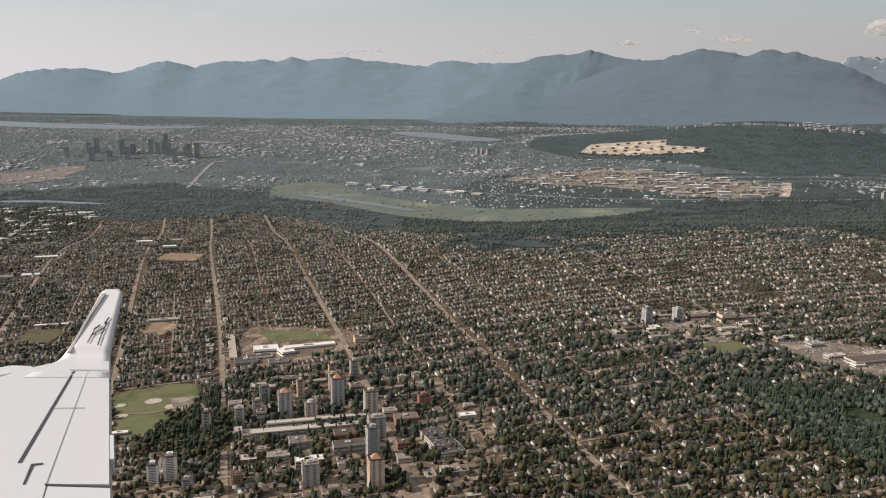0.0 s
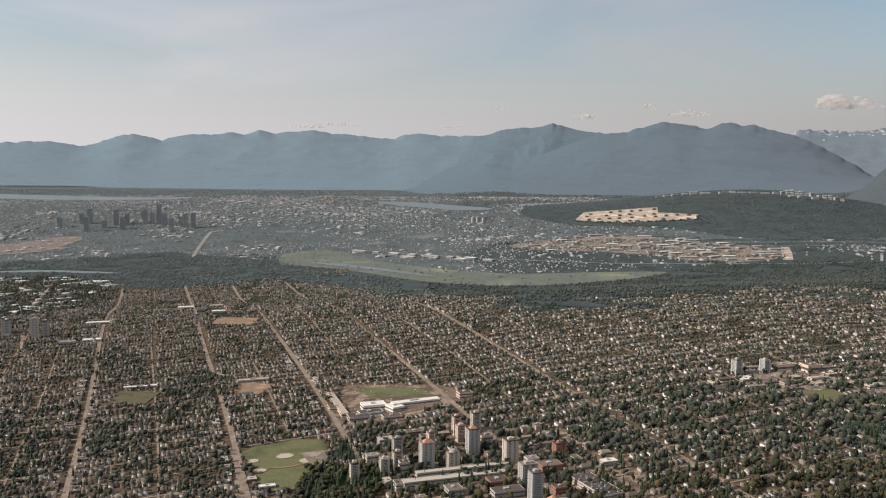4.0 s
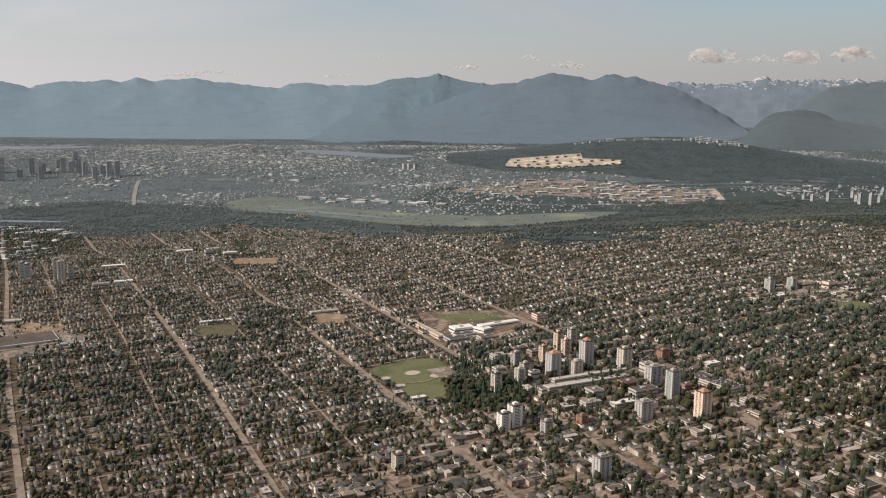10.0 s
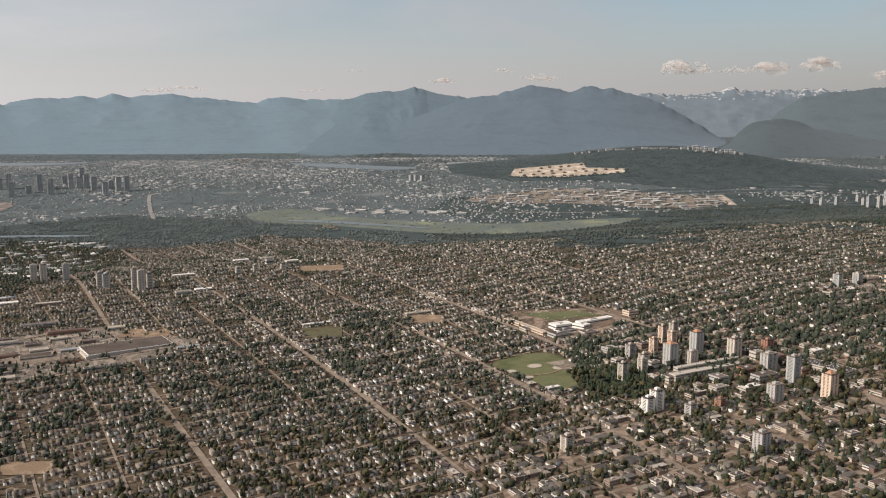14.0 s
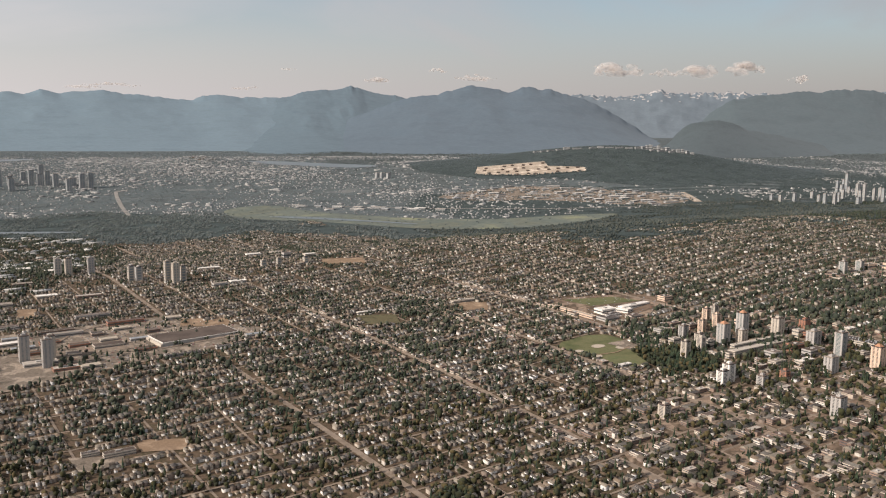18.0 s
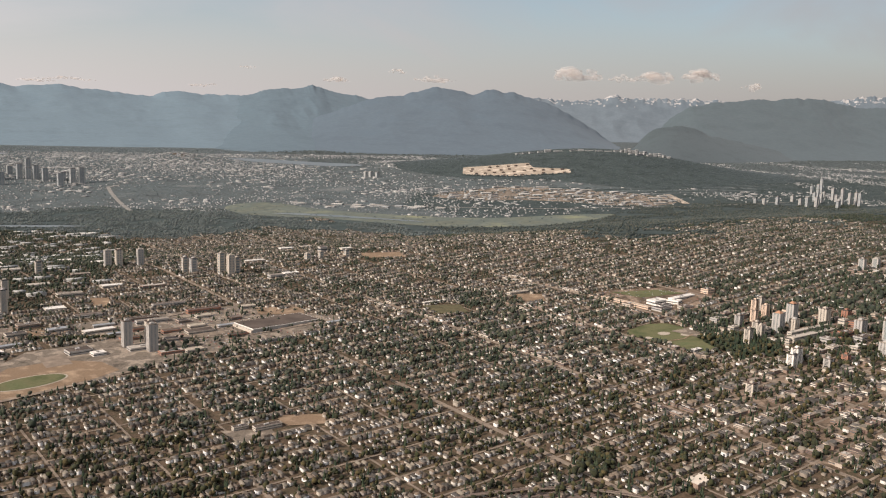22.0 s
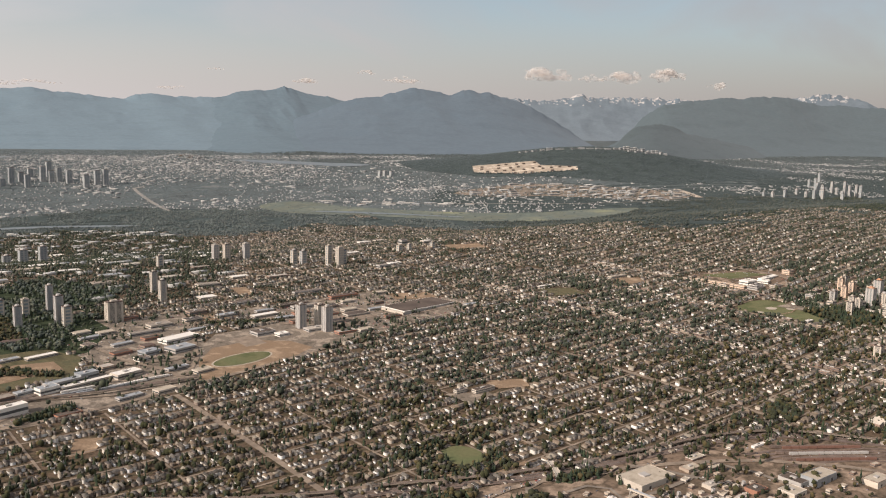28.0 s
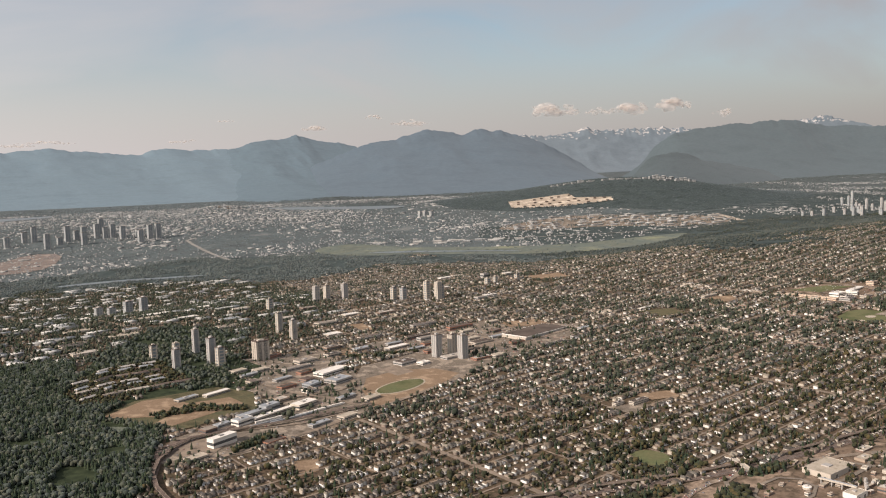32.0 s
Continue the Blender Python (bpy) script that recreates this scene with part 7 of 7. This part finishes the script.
for x, y, w, d, h, wall, roof, lab in [(70, 322, 7, 9, 1.1, "stucco", "flat_o", "shopping strip with parking"), (66, 308, 13, 4, 1.2, "concrete", "tar", "long shop building"), (79, 318, 6, 5, 1.0, "stucco", "white", "shop with a white roof"),
                                       (99.1, 329.7, 8, 4, 2.6, "pinkish", "flat_o", "tan hospital block"), (108.7, 325.8, 6, 4, 3.0, "pinkish", "flat_o", "tan hospital wing"), (110, 290, 6, 3, 1.2, "greyc", "flat_o", "grey sports hall"),
                                       (123, 303, 9, 3, 1.3, "concrete", "flat_o", "pale school with wings"), (130, 296, 5, 4, 1.4, "greyc", "flat_o", "grey school block"), (142, 280, 16, 6, 1.4, "concrete", "flat_o", "pale flat-roofed shopping centre"), (147, 286, 9, 3, 1.2, "stucco", "tanroof", "low tan shop wing"), (132, 284, 7, 3, 1.2, "concrete", "concrete", "low pale shop wing"),
                                       (152, 270, 12, 8, 1.6, "concrete", "concrete", "pale shopping centre"), (136, 276, 4, 3, 0.9, "white", "white", "small white kiosk")]:
    flat_block("shop_building", w, d, h, wall, roof, lab + " among car parks", "shop", EAS, x, y, floors=1, plant=w < 12)

strip_mall = [flat_block("shop_building", w, d, 0.9, "stucco", roof, "flat-roofed strip of shops beside a parking lot", "shop", EAS, floors=1, plant=False) for w, d, roof in ((6.5, 3.2, "flat_o"), (4.5, 4.0, "tanroof"), (8.0, 2.6, "flat_o"))]
spots_s = []
for _ in range(300):
    x, y = rng.uniform(60, 118), rng.uniform(298, 337)
    if len(spots_s) > 19 or not inside(SHOPS, np.array([x]), np.array([y]))[0] or inside(FIELD_E, np.array([x - 4, x, x + 4]), np.array([y, y, y])).any() or any(math.hypot(x - a, y - b) < 7 for a, b in spots_s + [(70, 322), (66, 308), (79, 318), (78.6, 326), (90.6, 327.5), (99, 329.7), (108.7, 325.8), (110, 290)]):
        continue
    m = place(x, y)
    if len(spots_s) < 3:
        strip_mall[len(spots_s)].matrix_basis = m
    else:
        copy_thing(strip_mall[len(spots_s) % 3], m)
    spots_s.append((x, y))
for x, y, w, d, h, wall, roof, lab in [(-300, 372, 15, 3, 1.5, "stucco", "tar", "long dark-roofed apartment row"), (-322, 384, 12, 3.4, 1.5, "stucco", "flat_o", "flat-roofed apartment row"), (-286, 396, 16, 3, 1.6, "greyc", "flat_o", "long grey apartment row"),
                                       (-336, 400, 9, 6, 1.4, "concrete", "white", "white-roofed store"), (-330, 430, 12, 5, 1.6, "concrete", "flat_o", "pale retail hall"), (-310, 446, 10, 5, 1.4, "concrete", "white", "white-roofed retail hall"),
                                       (-290, 440, 12, 4, 1.5, "stucco", "flat_o", "flat-roofed retail hall"), (-345, 456, 11, 5, 1.5, "concrete", "flat_o", "pale retail hall"), (-375, 470, 13, 6, 1.5, "concrete", "metal", "grey-roofed retail hall")] + [
                                       (-395, 490, 12, 5, 1.4, "concrete", "white", "white-roofed retail hall"), (-360, 505, 12, 5, 1.6, "stucco", "flat_o", "flat-roofed office row"), (-325, 480, 10, 4, 1.6, "stucco", "flat_o", "flat-roofed office row"),
                                       (-412, 520, 14, 6, 1.4, "concrete", "white", "white-roofed storage hall"), (-440, 545, 15, 6, 1.4, "concrete", "flat_o", "pale storage hall"), (-460, 580, 16, 7, 1.4, "concrete", "white", "white-roofed storage hall"),
                                       (-193, 565, 10, 4, 2.0, "white", "white", "white-roofed hall"), (-176, 579, 8, 4, 1.6, "concrete", "flat_o", "pale flat-roofed hall"), (-163, 521, 8, 4, 2.6, "concrete", "white", "pale mid-height block"), (-227, 498, 13, 4, 1.4, "concrete", "white", "white-roofed retail hall"), (-176, 532, 5, 4, 3.4, "greyc", "flat_o", "dark grey mid-height block"), (-225, 445, 8, 4, 2.2, "greyc", "flat_o", "grey office block"), (-215, 452, 9, 4, 1.4, "white", "white", "white-roofed hall")]:
    flat_block("retail_hall" if w > 9 else "office_block", w, d, h, wall, roof, lab + " between houses and trees", "hall", "halls of the western centre", x, y, A15, floors=1, plant=False)

far_halls = [flat_block("storage_hall", w, d, h, "concrete", roof, "broad flat-roofed storage hall between trees", "hall", "storage halls west of the centre", floors=0, plant=False) for w, d, h, roof in ((12, 6, 1.3, "flat_o"), (9, 7, 1.5, "white"), (15, 5, 1.2, "tanroof"), (8, 5, 1.4, "metal"))]
spots_h = []
HALLS = [(-346, 490), (-358, 423), (-357, 399), (-310, 512), (-304, 508), (-292, 508), (-270, 477), (-266, 471), (-330, 430), (-310, 446), (-290, 440), (-345, 456), (-360, 505), (-325, 480), (-336, 400), (-286, 396), (-407, 392), (-404, 369)]
for _ in range(900):
    x, y = rng.uniform(-500, -255), rng.uniform(395, 700)
    if len(spots_h) < 26 and inside(CENTRE_W, np.array([x]), np.array([y]))[0] and all(math.hypot(x - a, y - b) > 14 for a, b in HALLS) and all(math.hypot(x - a, y - b) > 14 for a, b in spots_h) and all(math.hypot(x - a, y - b) > 13 for a, b in ((-412, 520), (-440, 545), (-460, 580), (-395, 490), (-375, 470), (-428, 600), (-418, 592), (-406, 610), (-436, 604))):
        m = place(x, y)
        if len(spots_h) < 4:
            far_halls[len(spots_h)].matrix_basis = m
        else:
            copy_thing(far_halls[len(spots_h) % 4], m)
        spots_h.append((x, y))

# the rest of the halls, too many to tell apart
bx, by = rng.uniform(-540, -300, 420), rng.uniform(395, 840, 420)
ok = inside(CENTRE_W, bx, by) & ~inside(WOOD_W2, bx, by) & ~inside(WOOD_W, bx, by) & np.array([all(math.hypot(x - a, y - b) > 13 for a, b in HALLS + spots_h) for x, y in zip(bx, by)])
bx, by = bx[ok], by[ok]
n = len(bx)
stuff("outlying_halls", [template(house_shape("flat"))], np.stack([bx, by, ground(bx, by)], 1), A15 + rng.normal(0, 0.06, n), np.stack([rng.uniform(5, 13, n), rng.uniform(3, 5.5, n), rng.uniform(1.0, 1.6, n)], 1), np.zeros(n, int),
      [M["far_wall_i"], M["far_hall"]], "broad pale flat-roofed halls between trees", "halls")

# parked cars on the lots
cars = []
for poly, count in ((SHOPS, 260), (MALL_E, 200), (TOWERS, 240), (THREE, 520), (SCHOOL, 120), (RAIL_W, 200), (YARD_S, 130)):
    x0, x1, y0, y1 = min(p[0] for p in poly), max(p[0] for p in poly), min(p[1] for p in poly), max(p[1] for p in poly)
    x, y = rng.uniform(x0, x1, count * 3), rng.uniform(max(y0, 112), y1, count * 3)
    k = np.where(inside(poly, x, y) & ~inside(RIVER, x, y))[0][:count]
    cars.append(np.stack([x[k], y[k]], 1))
cars = np.concatenate(cars)
n = len(cars)
car_t = Shape().box(-0.34, -0.14, 0, 0.34, 0.14, 0.14).prism([(-0.2, -0.12), (0.18, -0.12), (0.18, 0.12), (-0.2, 0.12)], 0.14, 0.24, 0, 0.85)
stuff("parked_cars", [template(car_t)], np.c_[cars, ground(cars[:, 0], cars[:, 1]) + 0.16], A15 + rng.choice([0, math.pi / 2], n), np.ones((n, 3)), np.zeros(n, int), [M["car"]], "tiny parked cars on the paved lots", "cars")

# tank farm, campus and industrial estate
TANK = "storage tanks on the terrace"
tank = thing("storage_tank", 0, 0, "low round brown storage tank on pale gravel", "tank", TANK, 0, 0)
part("shell", Shape().prism([(2.3 * math.cos(a * 0.449), 2.3 * math.sin(a * 0.449)) for a in range(14)], -1, 1.8).mesh("shell", M["tar"]), tank)
part("lid", Shape().prism([(2.2 * math.cos(a * 0.449), 2.2 * math.sin(a * 0.449)) for a in range(14)], 1.8, 2.2, 0, 0.2).mesh("lid", M["tar"]), tank)
done = False
for a in range(10):
    for b in range(4):
        x, y = 176 + a * 13 + b * 5 + 3 * (b % 2) + rng.normal(0, 1.6), 1066 + b * 19 - a * 4 + rng.normal(0, 2.2)
        if inside(SAND, np.array([x - 4, x, x + 4]), np.array([y, y, y])).all() and rng.random() < 0.86:
            m = place(x, y, 0, rng.uniform(0.5, 0.72))
            if done:
                copy_thing(tank, m)
            else:
                tank.matrix_basis, done = m, True
# ragged trees along the lower edge of the terrace
edge = np.array([(165, 1092), (190, 1068), (222, 1044), (262, 1034), (303, 1025), (315, 1048)])
q = rng.uniform(0, 5, 170)
k, f = q.astype(int), (q % 1)[:, None]
e = edge[k] * (1 - f) + edge[k + 1] * f + np.stack([rng.normal(0, 2, 170), 5 * rng.random(170) ** 2 - 1.5], 1)
stuff("edge_trees", TINY, np.c_[e, ground(e[:, 0], e[:, 1]) + 0.2], rng.uniform(0, 6, 170), np.stack([np.full(170, 2.2), np.full(170, 2.2), rng.uniform(1.4, 3.0, 170)], 1), rng.integers(0, 5, 170), [M["east_tree"]], "dark ragged trees along the gravel terrace", "trees")
CAMP = "campus buildings on the summit"
for x, y, w, h in [(308, 1200, 9, 2.0), (318, 1198, 8, 1.8), (329, 1194, 11, 2.0), (341, 1190, 8, 2.2), (352, 1186, 10, 4.2), (366, 1178, 14, 1.8), (386, 1166, 12, 2.0), (397, 1162, 9, 2.8), (409, 1157, 12, 1.7), (422, 1150, 12, 2.1), (435, 1144, 11, 1.7), (447, 1140, 7, 3.0), (455, 1137, 5, 4.2), (461, 1135, 4, 6.2), (466, 1133, 4, 7.4), (472, 1131, 5, 5.2), (477, 1129, 4, 6.8), (483, 1127, 5, 4.4), (489, 1124, 6, 5.6), (497, 1120, 4, 3.8), (503, 1117, 5, 5.0), (509, 1114, 4, 6.0), (515, 1111, 5, 4.6), (522, 1108, 5, 3.6), (470, 1112, 12, 2.8), (485, 1106, 9, 3.4), (459, 1118, 8, 2.0)]:
    flat_block("campus_building", w, 4, h, "farwall", "white", "far white campus building on the wooded hill top", "building", CAMP, x, y, rng.uniform(-0.3, 0.3), 2, False)
shed = [flat_block("industrial_shed", w, d, 1.7, "farwall", r, "long pale flat-roofed industrial shed", "shed", "sheds of the industrial estates", floors=1, plant=False) for w, d, r in ((12, 6, "white"), (10, 7, "flat_o"), (16, 5, "concrete"), (8, 5, "metal"))]
spots = []
for _ in range(900):
    x, y = rng.uniform(55, 330), rng.uniform(760, 990)
    if inside(INDUS, np.array([x]), np.array([y]))[0] and all(math.hypot(x - a, y - b) > 13 for a, b in spots) and len(spots) < 62:
        spots.append((x, y))
shore = [(-96 + 19 * k, 952 - 15 * k) for k in range(7)] + [(-70 + 26 * k, 905 - 16 * k) for k in range(5)]
for k, (x, y) in enumerate(spots + shore):
    if k < 4:
        shed[k].matrix_basis = place(x, y, rng.normal(0.1, 0.2))
    else:
        copy_thing(shed[k % 4], place(x, y, rng.normal(0.1, 0.2) if k < len(spots) else -0.6))
# strips of trees between the sheds of the estate
tx = rng.uniform(55, 330, 2600)
ty = rng.uniform(760, 995, 2600)
band = np.sin(tx * 0.035 + ty * 0.115) + 0.6 * np.sin(tx * 0.11 - ty * 0.04 + 1.0) + 0.4 * np.sin(tx * 0.21 + 2.0)
ok = inside(INDUS, tx, ty) & (band > 0.15)
for a, b in spots:
    ok &= np.hypot((tx - a) * 0.7, ty - b) > 5.5
tx, ty = tx[ok], ty[ok]
n = len(tx)
tw = rng.uniform(1.6, 3.0, n)
stuff("estate_trees", TINY, np.c_[tx, ty, ground(tx, ty) + 0.3], rng.uniform(0, 6, n), np.stack([tw, tw, tw * 0.75], 1), rng.integers(0, 5, n), [M["east_tree"]], "dark tree strips between industrial sheds", "trees")
road("gravel_cut", [(332, 850), (318, 812), (300, 770)], 9, M["sand"], 0.6, "pale bare cut through the trees", "ground")
for line, wide_r in zip(FAR_ROADS, (4.5, 3)):
    road("far_highway", line, wide_r, M["far_road"], 0.6, "pale far highway through the far town")

drape("river", RIVER, M["river"], 0.4, 20, label="dull green river beside the freight yard", category="river")
tx2 = [(-262, 130, 4), (-256, 128.5, 3), (-249, 127.5, 5), (-242, 123.5, 3)]
for x, y, w in tx2:
    flat_block("quay_store", w, 2.6, 1.6, "stucco", "concrete", "weathered quay-side store by the river", "store", FRE, x, y, A15 + 0.1, floors=1)

# plant and hoppers along the quay
QUAY = "plant along the quay"
plants = [flat_block("quay_plant", w, d, h, wall, roof, lab, "plant", QUAY, floors=0, plant=False) for w, d, h, wall, roof, lab in (
    (1.4, 1.0, 1.0, "stucco", "tanroof", "pale concrete hopper on a crowded quay"), (0.8, 0.8, 1.4, "greyc", "metal", "slim grey silo tower on a crowded quay"),
    (2.4, 1.0, 0.9, "stucco", "flat_o", "low stucco shed on a crowded quay"), (1.2, 1.2, 0.8, "concrete", "tanroof", "small tan plant house on a crowded quay"))]
spots_q = []
for _ in range(300):
    q = rng.random()
    x, y = -267 + 30 * q + rng.normal(0, 0.6), 131.5 - 2.0 * q + rng.uniform(-1.5, 5.5)
    if len(spots_q) > 43 or any(math.hypot(x - a, y - b) < 2.0 for a, b in spots_q) or inside(RIVER, np.array([x, x, x]), np.array([y - 1.2, y, y + 1.2])).any() or any(abs(x - q0[0]) < q0[2] / 2 + 1.2 and abs(y - q0[1]) < q0[3] / 2 + 1.2 for q0 in DEPOTS) or any(abs(x - a) < w / 2 + 1.3 and abs(y - b) < 2.4 for a, b, w in tx2):
        continue
    m = place(x, y, A15 - 0.2 + rng.normal(0, 0.1))
    if len(spots_q) < 4:
        plants[len(spots_q)].matrix_basis = m
    else:
        copy_thing(plants[int(rng.integers(0, 4))], m)
    spots_q.append((x, y))
# traffic on the highway below the railway
lane = np.array([(-338, 149.5), (-326, 149.5), (-318, 150.8), (-309.5, 155), (-301, 157.6), (-291, 158.2), (-276, 156)])
q = rng.uniform(0, 6, 90)
k, f = q.astype(int), q % 1
d = lane[k + 1] - lane[k]
side_c = rng.choice([-0.62, -0.28, 0.28, 0.62], 90)
p = lane[k] + d * f[:, None] + np.stack([-d[:, 1], d[:, 0]], 1) / np.hypot(d[:, 0], d[:, 1])[:, None] * side_c[:, None]
stuff("highway_cars", [template(car_t)], np.c_[p, ground(p[:, 0], p[:, 1]) + 0.34], np.arctan2(d[:, 1], d[:, 0]), np.ones((90, 3)), np.zeros(90, int), [M["car"]], "small cars queueing on the highway", "cars")

# the aircraft's wing, as it stands when the shot begins
wing = new("aircraft_wing")
wing.empty_display_size = 0.3
wing.matrix_world = pose(0, 0, EYE, TILT, LEAN, 0) @ pose(0, 0, 0, 90, 0, 0)
tagged(wing, "white aircraft wing with an upturned tip and dark panel gaps", "wing")
HALF = math.tan(radians(53.2 / 2)) / 784


def skin(x, y, lift=0.0, depth=None):
    """A point of the wing's upper face, seen from the window at which the shot begins."""
    d = (1 / (0.00126 * y - 0.3714) if depth is None else depth) - lift
    return ((x - 784) * HALF * d, (441 - y) * HALF * d, -d)


def panel(name, outline, thick, mat, label="", lift=0.0, depth=None, parent=wing):
    up = [skin(x, y, lift, depth(x, y) if depth else None) for x, y in outline]
    down = [(x, y - thick, z - thick * 0.3) for x, y, z in up]
    s, k = Shape(), len(up)
    s.v = up + down
    s.f = [[i for i in range(k)], [k + i for i in reversed(range(k))]] + [[i, k + i, k + (i + 1) % k, (i + 1) % k] for i in range(k)]
    s.m = [0] * (k + 2)
    return part(name, s.mesh(name, M[mat]), parent, label)


panel("wing_skin", [(193, 640), (193, 857), (82, 857), (60, 930), (-420, 930), (-420, 760), (0, 667), (50, 652), (100, 641), (122, 632)], 0.05, "wingpaint")
panel("flap", [(84, 861), (195, 864), (195, 980), (50, 980), (64, 930)], 0.04, "wingpaint", "white flap with rows of rivets", 0.002)
panel("spoiler_gap", [(129, 657), (134, 657), (38, 819), (31, 819)], 0.002, "seal", "dark gap beside the spoiler", 0.003)
panel("panel_gap", [(55, 821), (76, 819), (76, 822), (60, 824), (44, 857), (40, 857)], 0.003, "seal", "dark gap", 0.003)
panel("flap_gap", [(78, 856), (196, 860), (196, 864), (80, 859)], 0.003, "seal", "dark gap before the flap", 0.003)
panel("hinge_line", [(155, 657), (156.5, 657), (82, 857), (80, 857)], 0.002, "greyc", "thin grey hinge line", 0.003)
panel("seam", [(88, 722), (150, 721), (150, 723), (88, 724)], 0.002, "greyc", "thin grey seam", 0.003)
panel("tab", [(194, 770), (201, 770), (202, 812), (194, 812)], 0.02, "wingpaint", "small trim tab", 0.0)
HEIGHTS = np.linspace(512, 668, 27)
EDGE_L = np.interp(HEIGHTS, [512, 516, 558, 590, 610, 623, 633, 640, 648, 658, 668], [187, 180, 156, 138, 126, 117, 109, 101, 84, 60, 40])
EDGE_R = np.interp(HEIGHTS, [512, 516, 537, 587, 623, 668], [212, 216, 211, 200, 193.5, 193.5])


def bend(y):
    """How far the winglet's face lies from the window: the wing's plane below, turned up above, with a round bend between."""
    flat = 1 / (0.00126 * max(y, 600) - 0.3714)
    up = 2.33 + (640 - y) * 0.0012
    k = min(1.0, max(0.0, (y - 612) / 50))
    k = k * k * (3 - 2 * k)
    return up * (1 - k) + flat * k


fin = Shape()
for row, y in enumerate(HEIGHTS):
    for col in range(7):
        fin.v.append(skin(EDGE_L[row] + (EDGE_R[row] - EDGE_L[row]) * col / 6, y, 0.003, bend(y)))
rim = len(fin.v)
fin.v += [(x, y - 0.012, z - 0.012) for x, y, z in fin.v]
for row in range(len(HEIGHTS) - 1):
    for col in range(6):
        q = row * 7 + col
        fin.f.append([q, q + 7, q + 8, q + 1])
        fin.f.append([rim + q, rim + q + 1, rim + q + 8, rim + q + 7])
    for q, turned in ((row * 7, False), (row * 7 + 6, True)):
        loop = [q, rim + q, rim + q + 7, q + 7]
        fin.f.append(loop[::-1] if turned else loop)
fin.f += [[q, q + 1, rim + q + 1, rim + q] for q in range(6)]
fin.m = [0] * len(fin.f)
fin_mesh = fin.mesh("winglet", M["wingpaint"])
fin_mesh.polygons.foreach_set("use_smooth", np.ones(len(fin_mesh.polygons), bool))
tip = part("winglet", fin_mesh, wing, "upturned white winglet")
panel("fairing", [(-30, 655), (20, 647), (55, 648), (60, 653), (0, 664), (-30, 668)], 0.03, "wingpaint", "white fairing behind the wing", -0.12)
panel("panel_line", [(124, 654), (193, 654.5), (193, 656), (124, 655.5)], 0.002, "greyc", "thin seam before the winglet", 0.006)
panel("leading_edge", [(119, 623), (125, 622), (158, 562), (187, 519), (180, 519), (153, 563)], 0.004, "greyc", "grey metal leading edge", 0.01, lambda x, y: bend(y), tip)
for a in ([(154, 606), (156, 606), (168, 584), (166, 584)], [(160, 594), (162, 594), (186, 580), (185, 578)], [(172, 610), (174, 610), (182, 588), (180, 588)], [(180, 590), (182, 590), (190, 570), (188, 569)], [(165, 582), (167, 583), (178, 576), (177, 574)], [(184, 572), (186, 573), (194, 562), (192, 561)]):
    panel("emblem_bar", a, 0.001, "seal", "dark line of a plain painted emblem", 0.008, lambda x, y: bend(y), tip)

# clouds over the ranges
CL = "small fair-weather clouds over the ranges"


def cloud(x, y, z, w, h, count):
    """A heap of ragged billows: tall in the middle, thin wisps at both ends."""
    o = thing("cloud", x, y, "small soft sunlit cumulus cloud above the mountains", "cloud", CL, 0, z)
    heap = []
    for i in range(count):
        f = (i + rng.uniform(0, 1)) / count * 2 - 1
        r = h * rng.uniform(0.16, 0.40) * (1.1 - 0.75 * abs(f))
        seed = Vector(rng.uniform(0, 50, 3))
        lump = np.array([1 + 0.55 * noise.fractal(Vector(q) * 1.9 + seed, 0.6, 2.1, 4) for q in ICO2[0]])
        V = ICO2[0] * lump[:, None] * r * (rng.uniform(1.1, 2.4), 1, rng.uniform(0.6, 1.0))
        V = V + (f * w / 2, rng.normal(0, h * 0.5), rng.uniform(-0.12, 0.55) * h * (1 - abs(f)) ** 0.8)
        heap.append(V)
    F = np.concatenate([ICO2[1] + k * len(ICO2[0]) for k in range(count)])
    heaped = part("puff", raw("puff", np.concatenate(heap), F, [M["cloud"]], smooth=True), o)
    heaped["kind"] = "stuff"


for x, y, z, w, h in [
    (1995, 3892, 325, 247, 87), (2195, 3768, 318, 174, 52), (2318, 3685, 327, 203, 76), (2496, 3553, 332, 203, 76), (2683, 3402, 292, 105, 52),
    (1360, 4200, 297, 203, 46), (888, 4356, 279, 131, 41), (1179, 4265, 330, 87, 35), (-373, 4513, 238, 262, 29), (459, 4447, 329, 87, 23),
    (227, 4484, 231, 105, 23), (2547, 3648, 351, 116, 70), (283, 4506, 239, 87, 17), (-499, 4510, 227, 174, 29)]:
    near_c = 0.82 if x > 1900 else 1.0
    cloud(-290 + (x + 290) * near_c, y * near_c, 118 + (z - 118) * near_c, w * near_c, h * 0.84 * near_c, 6 + int(w / 18))
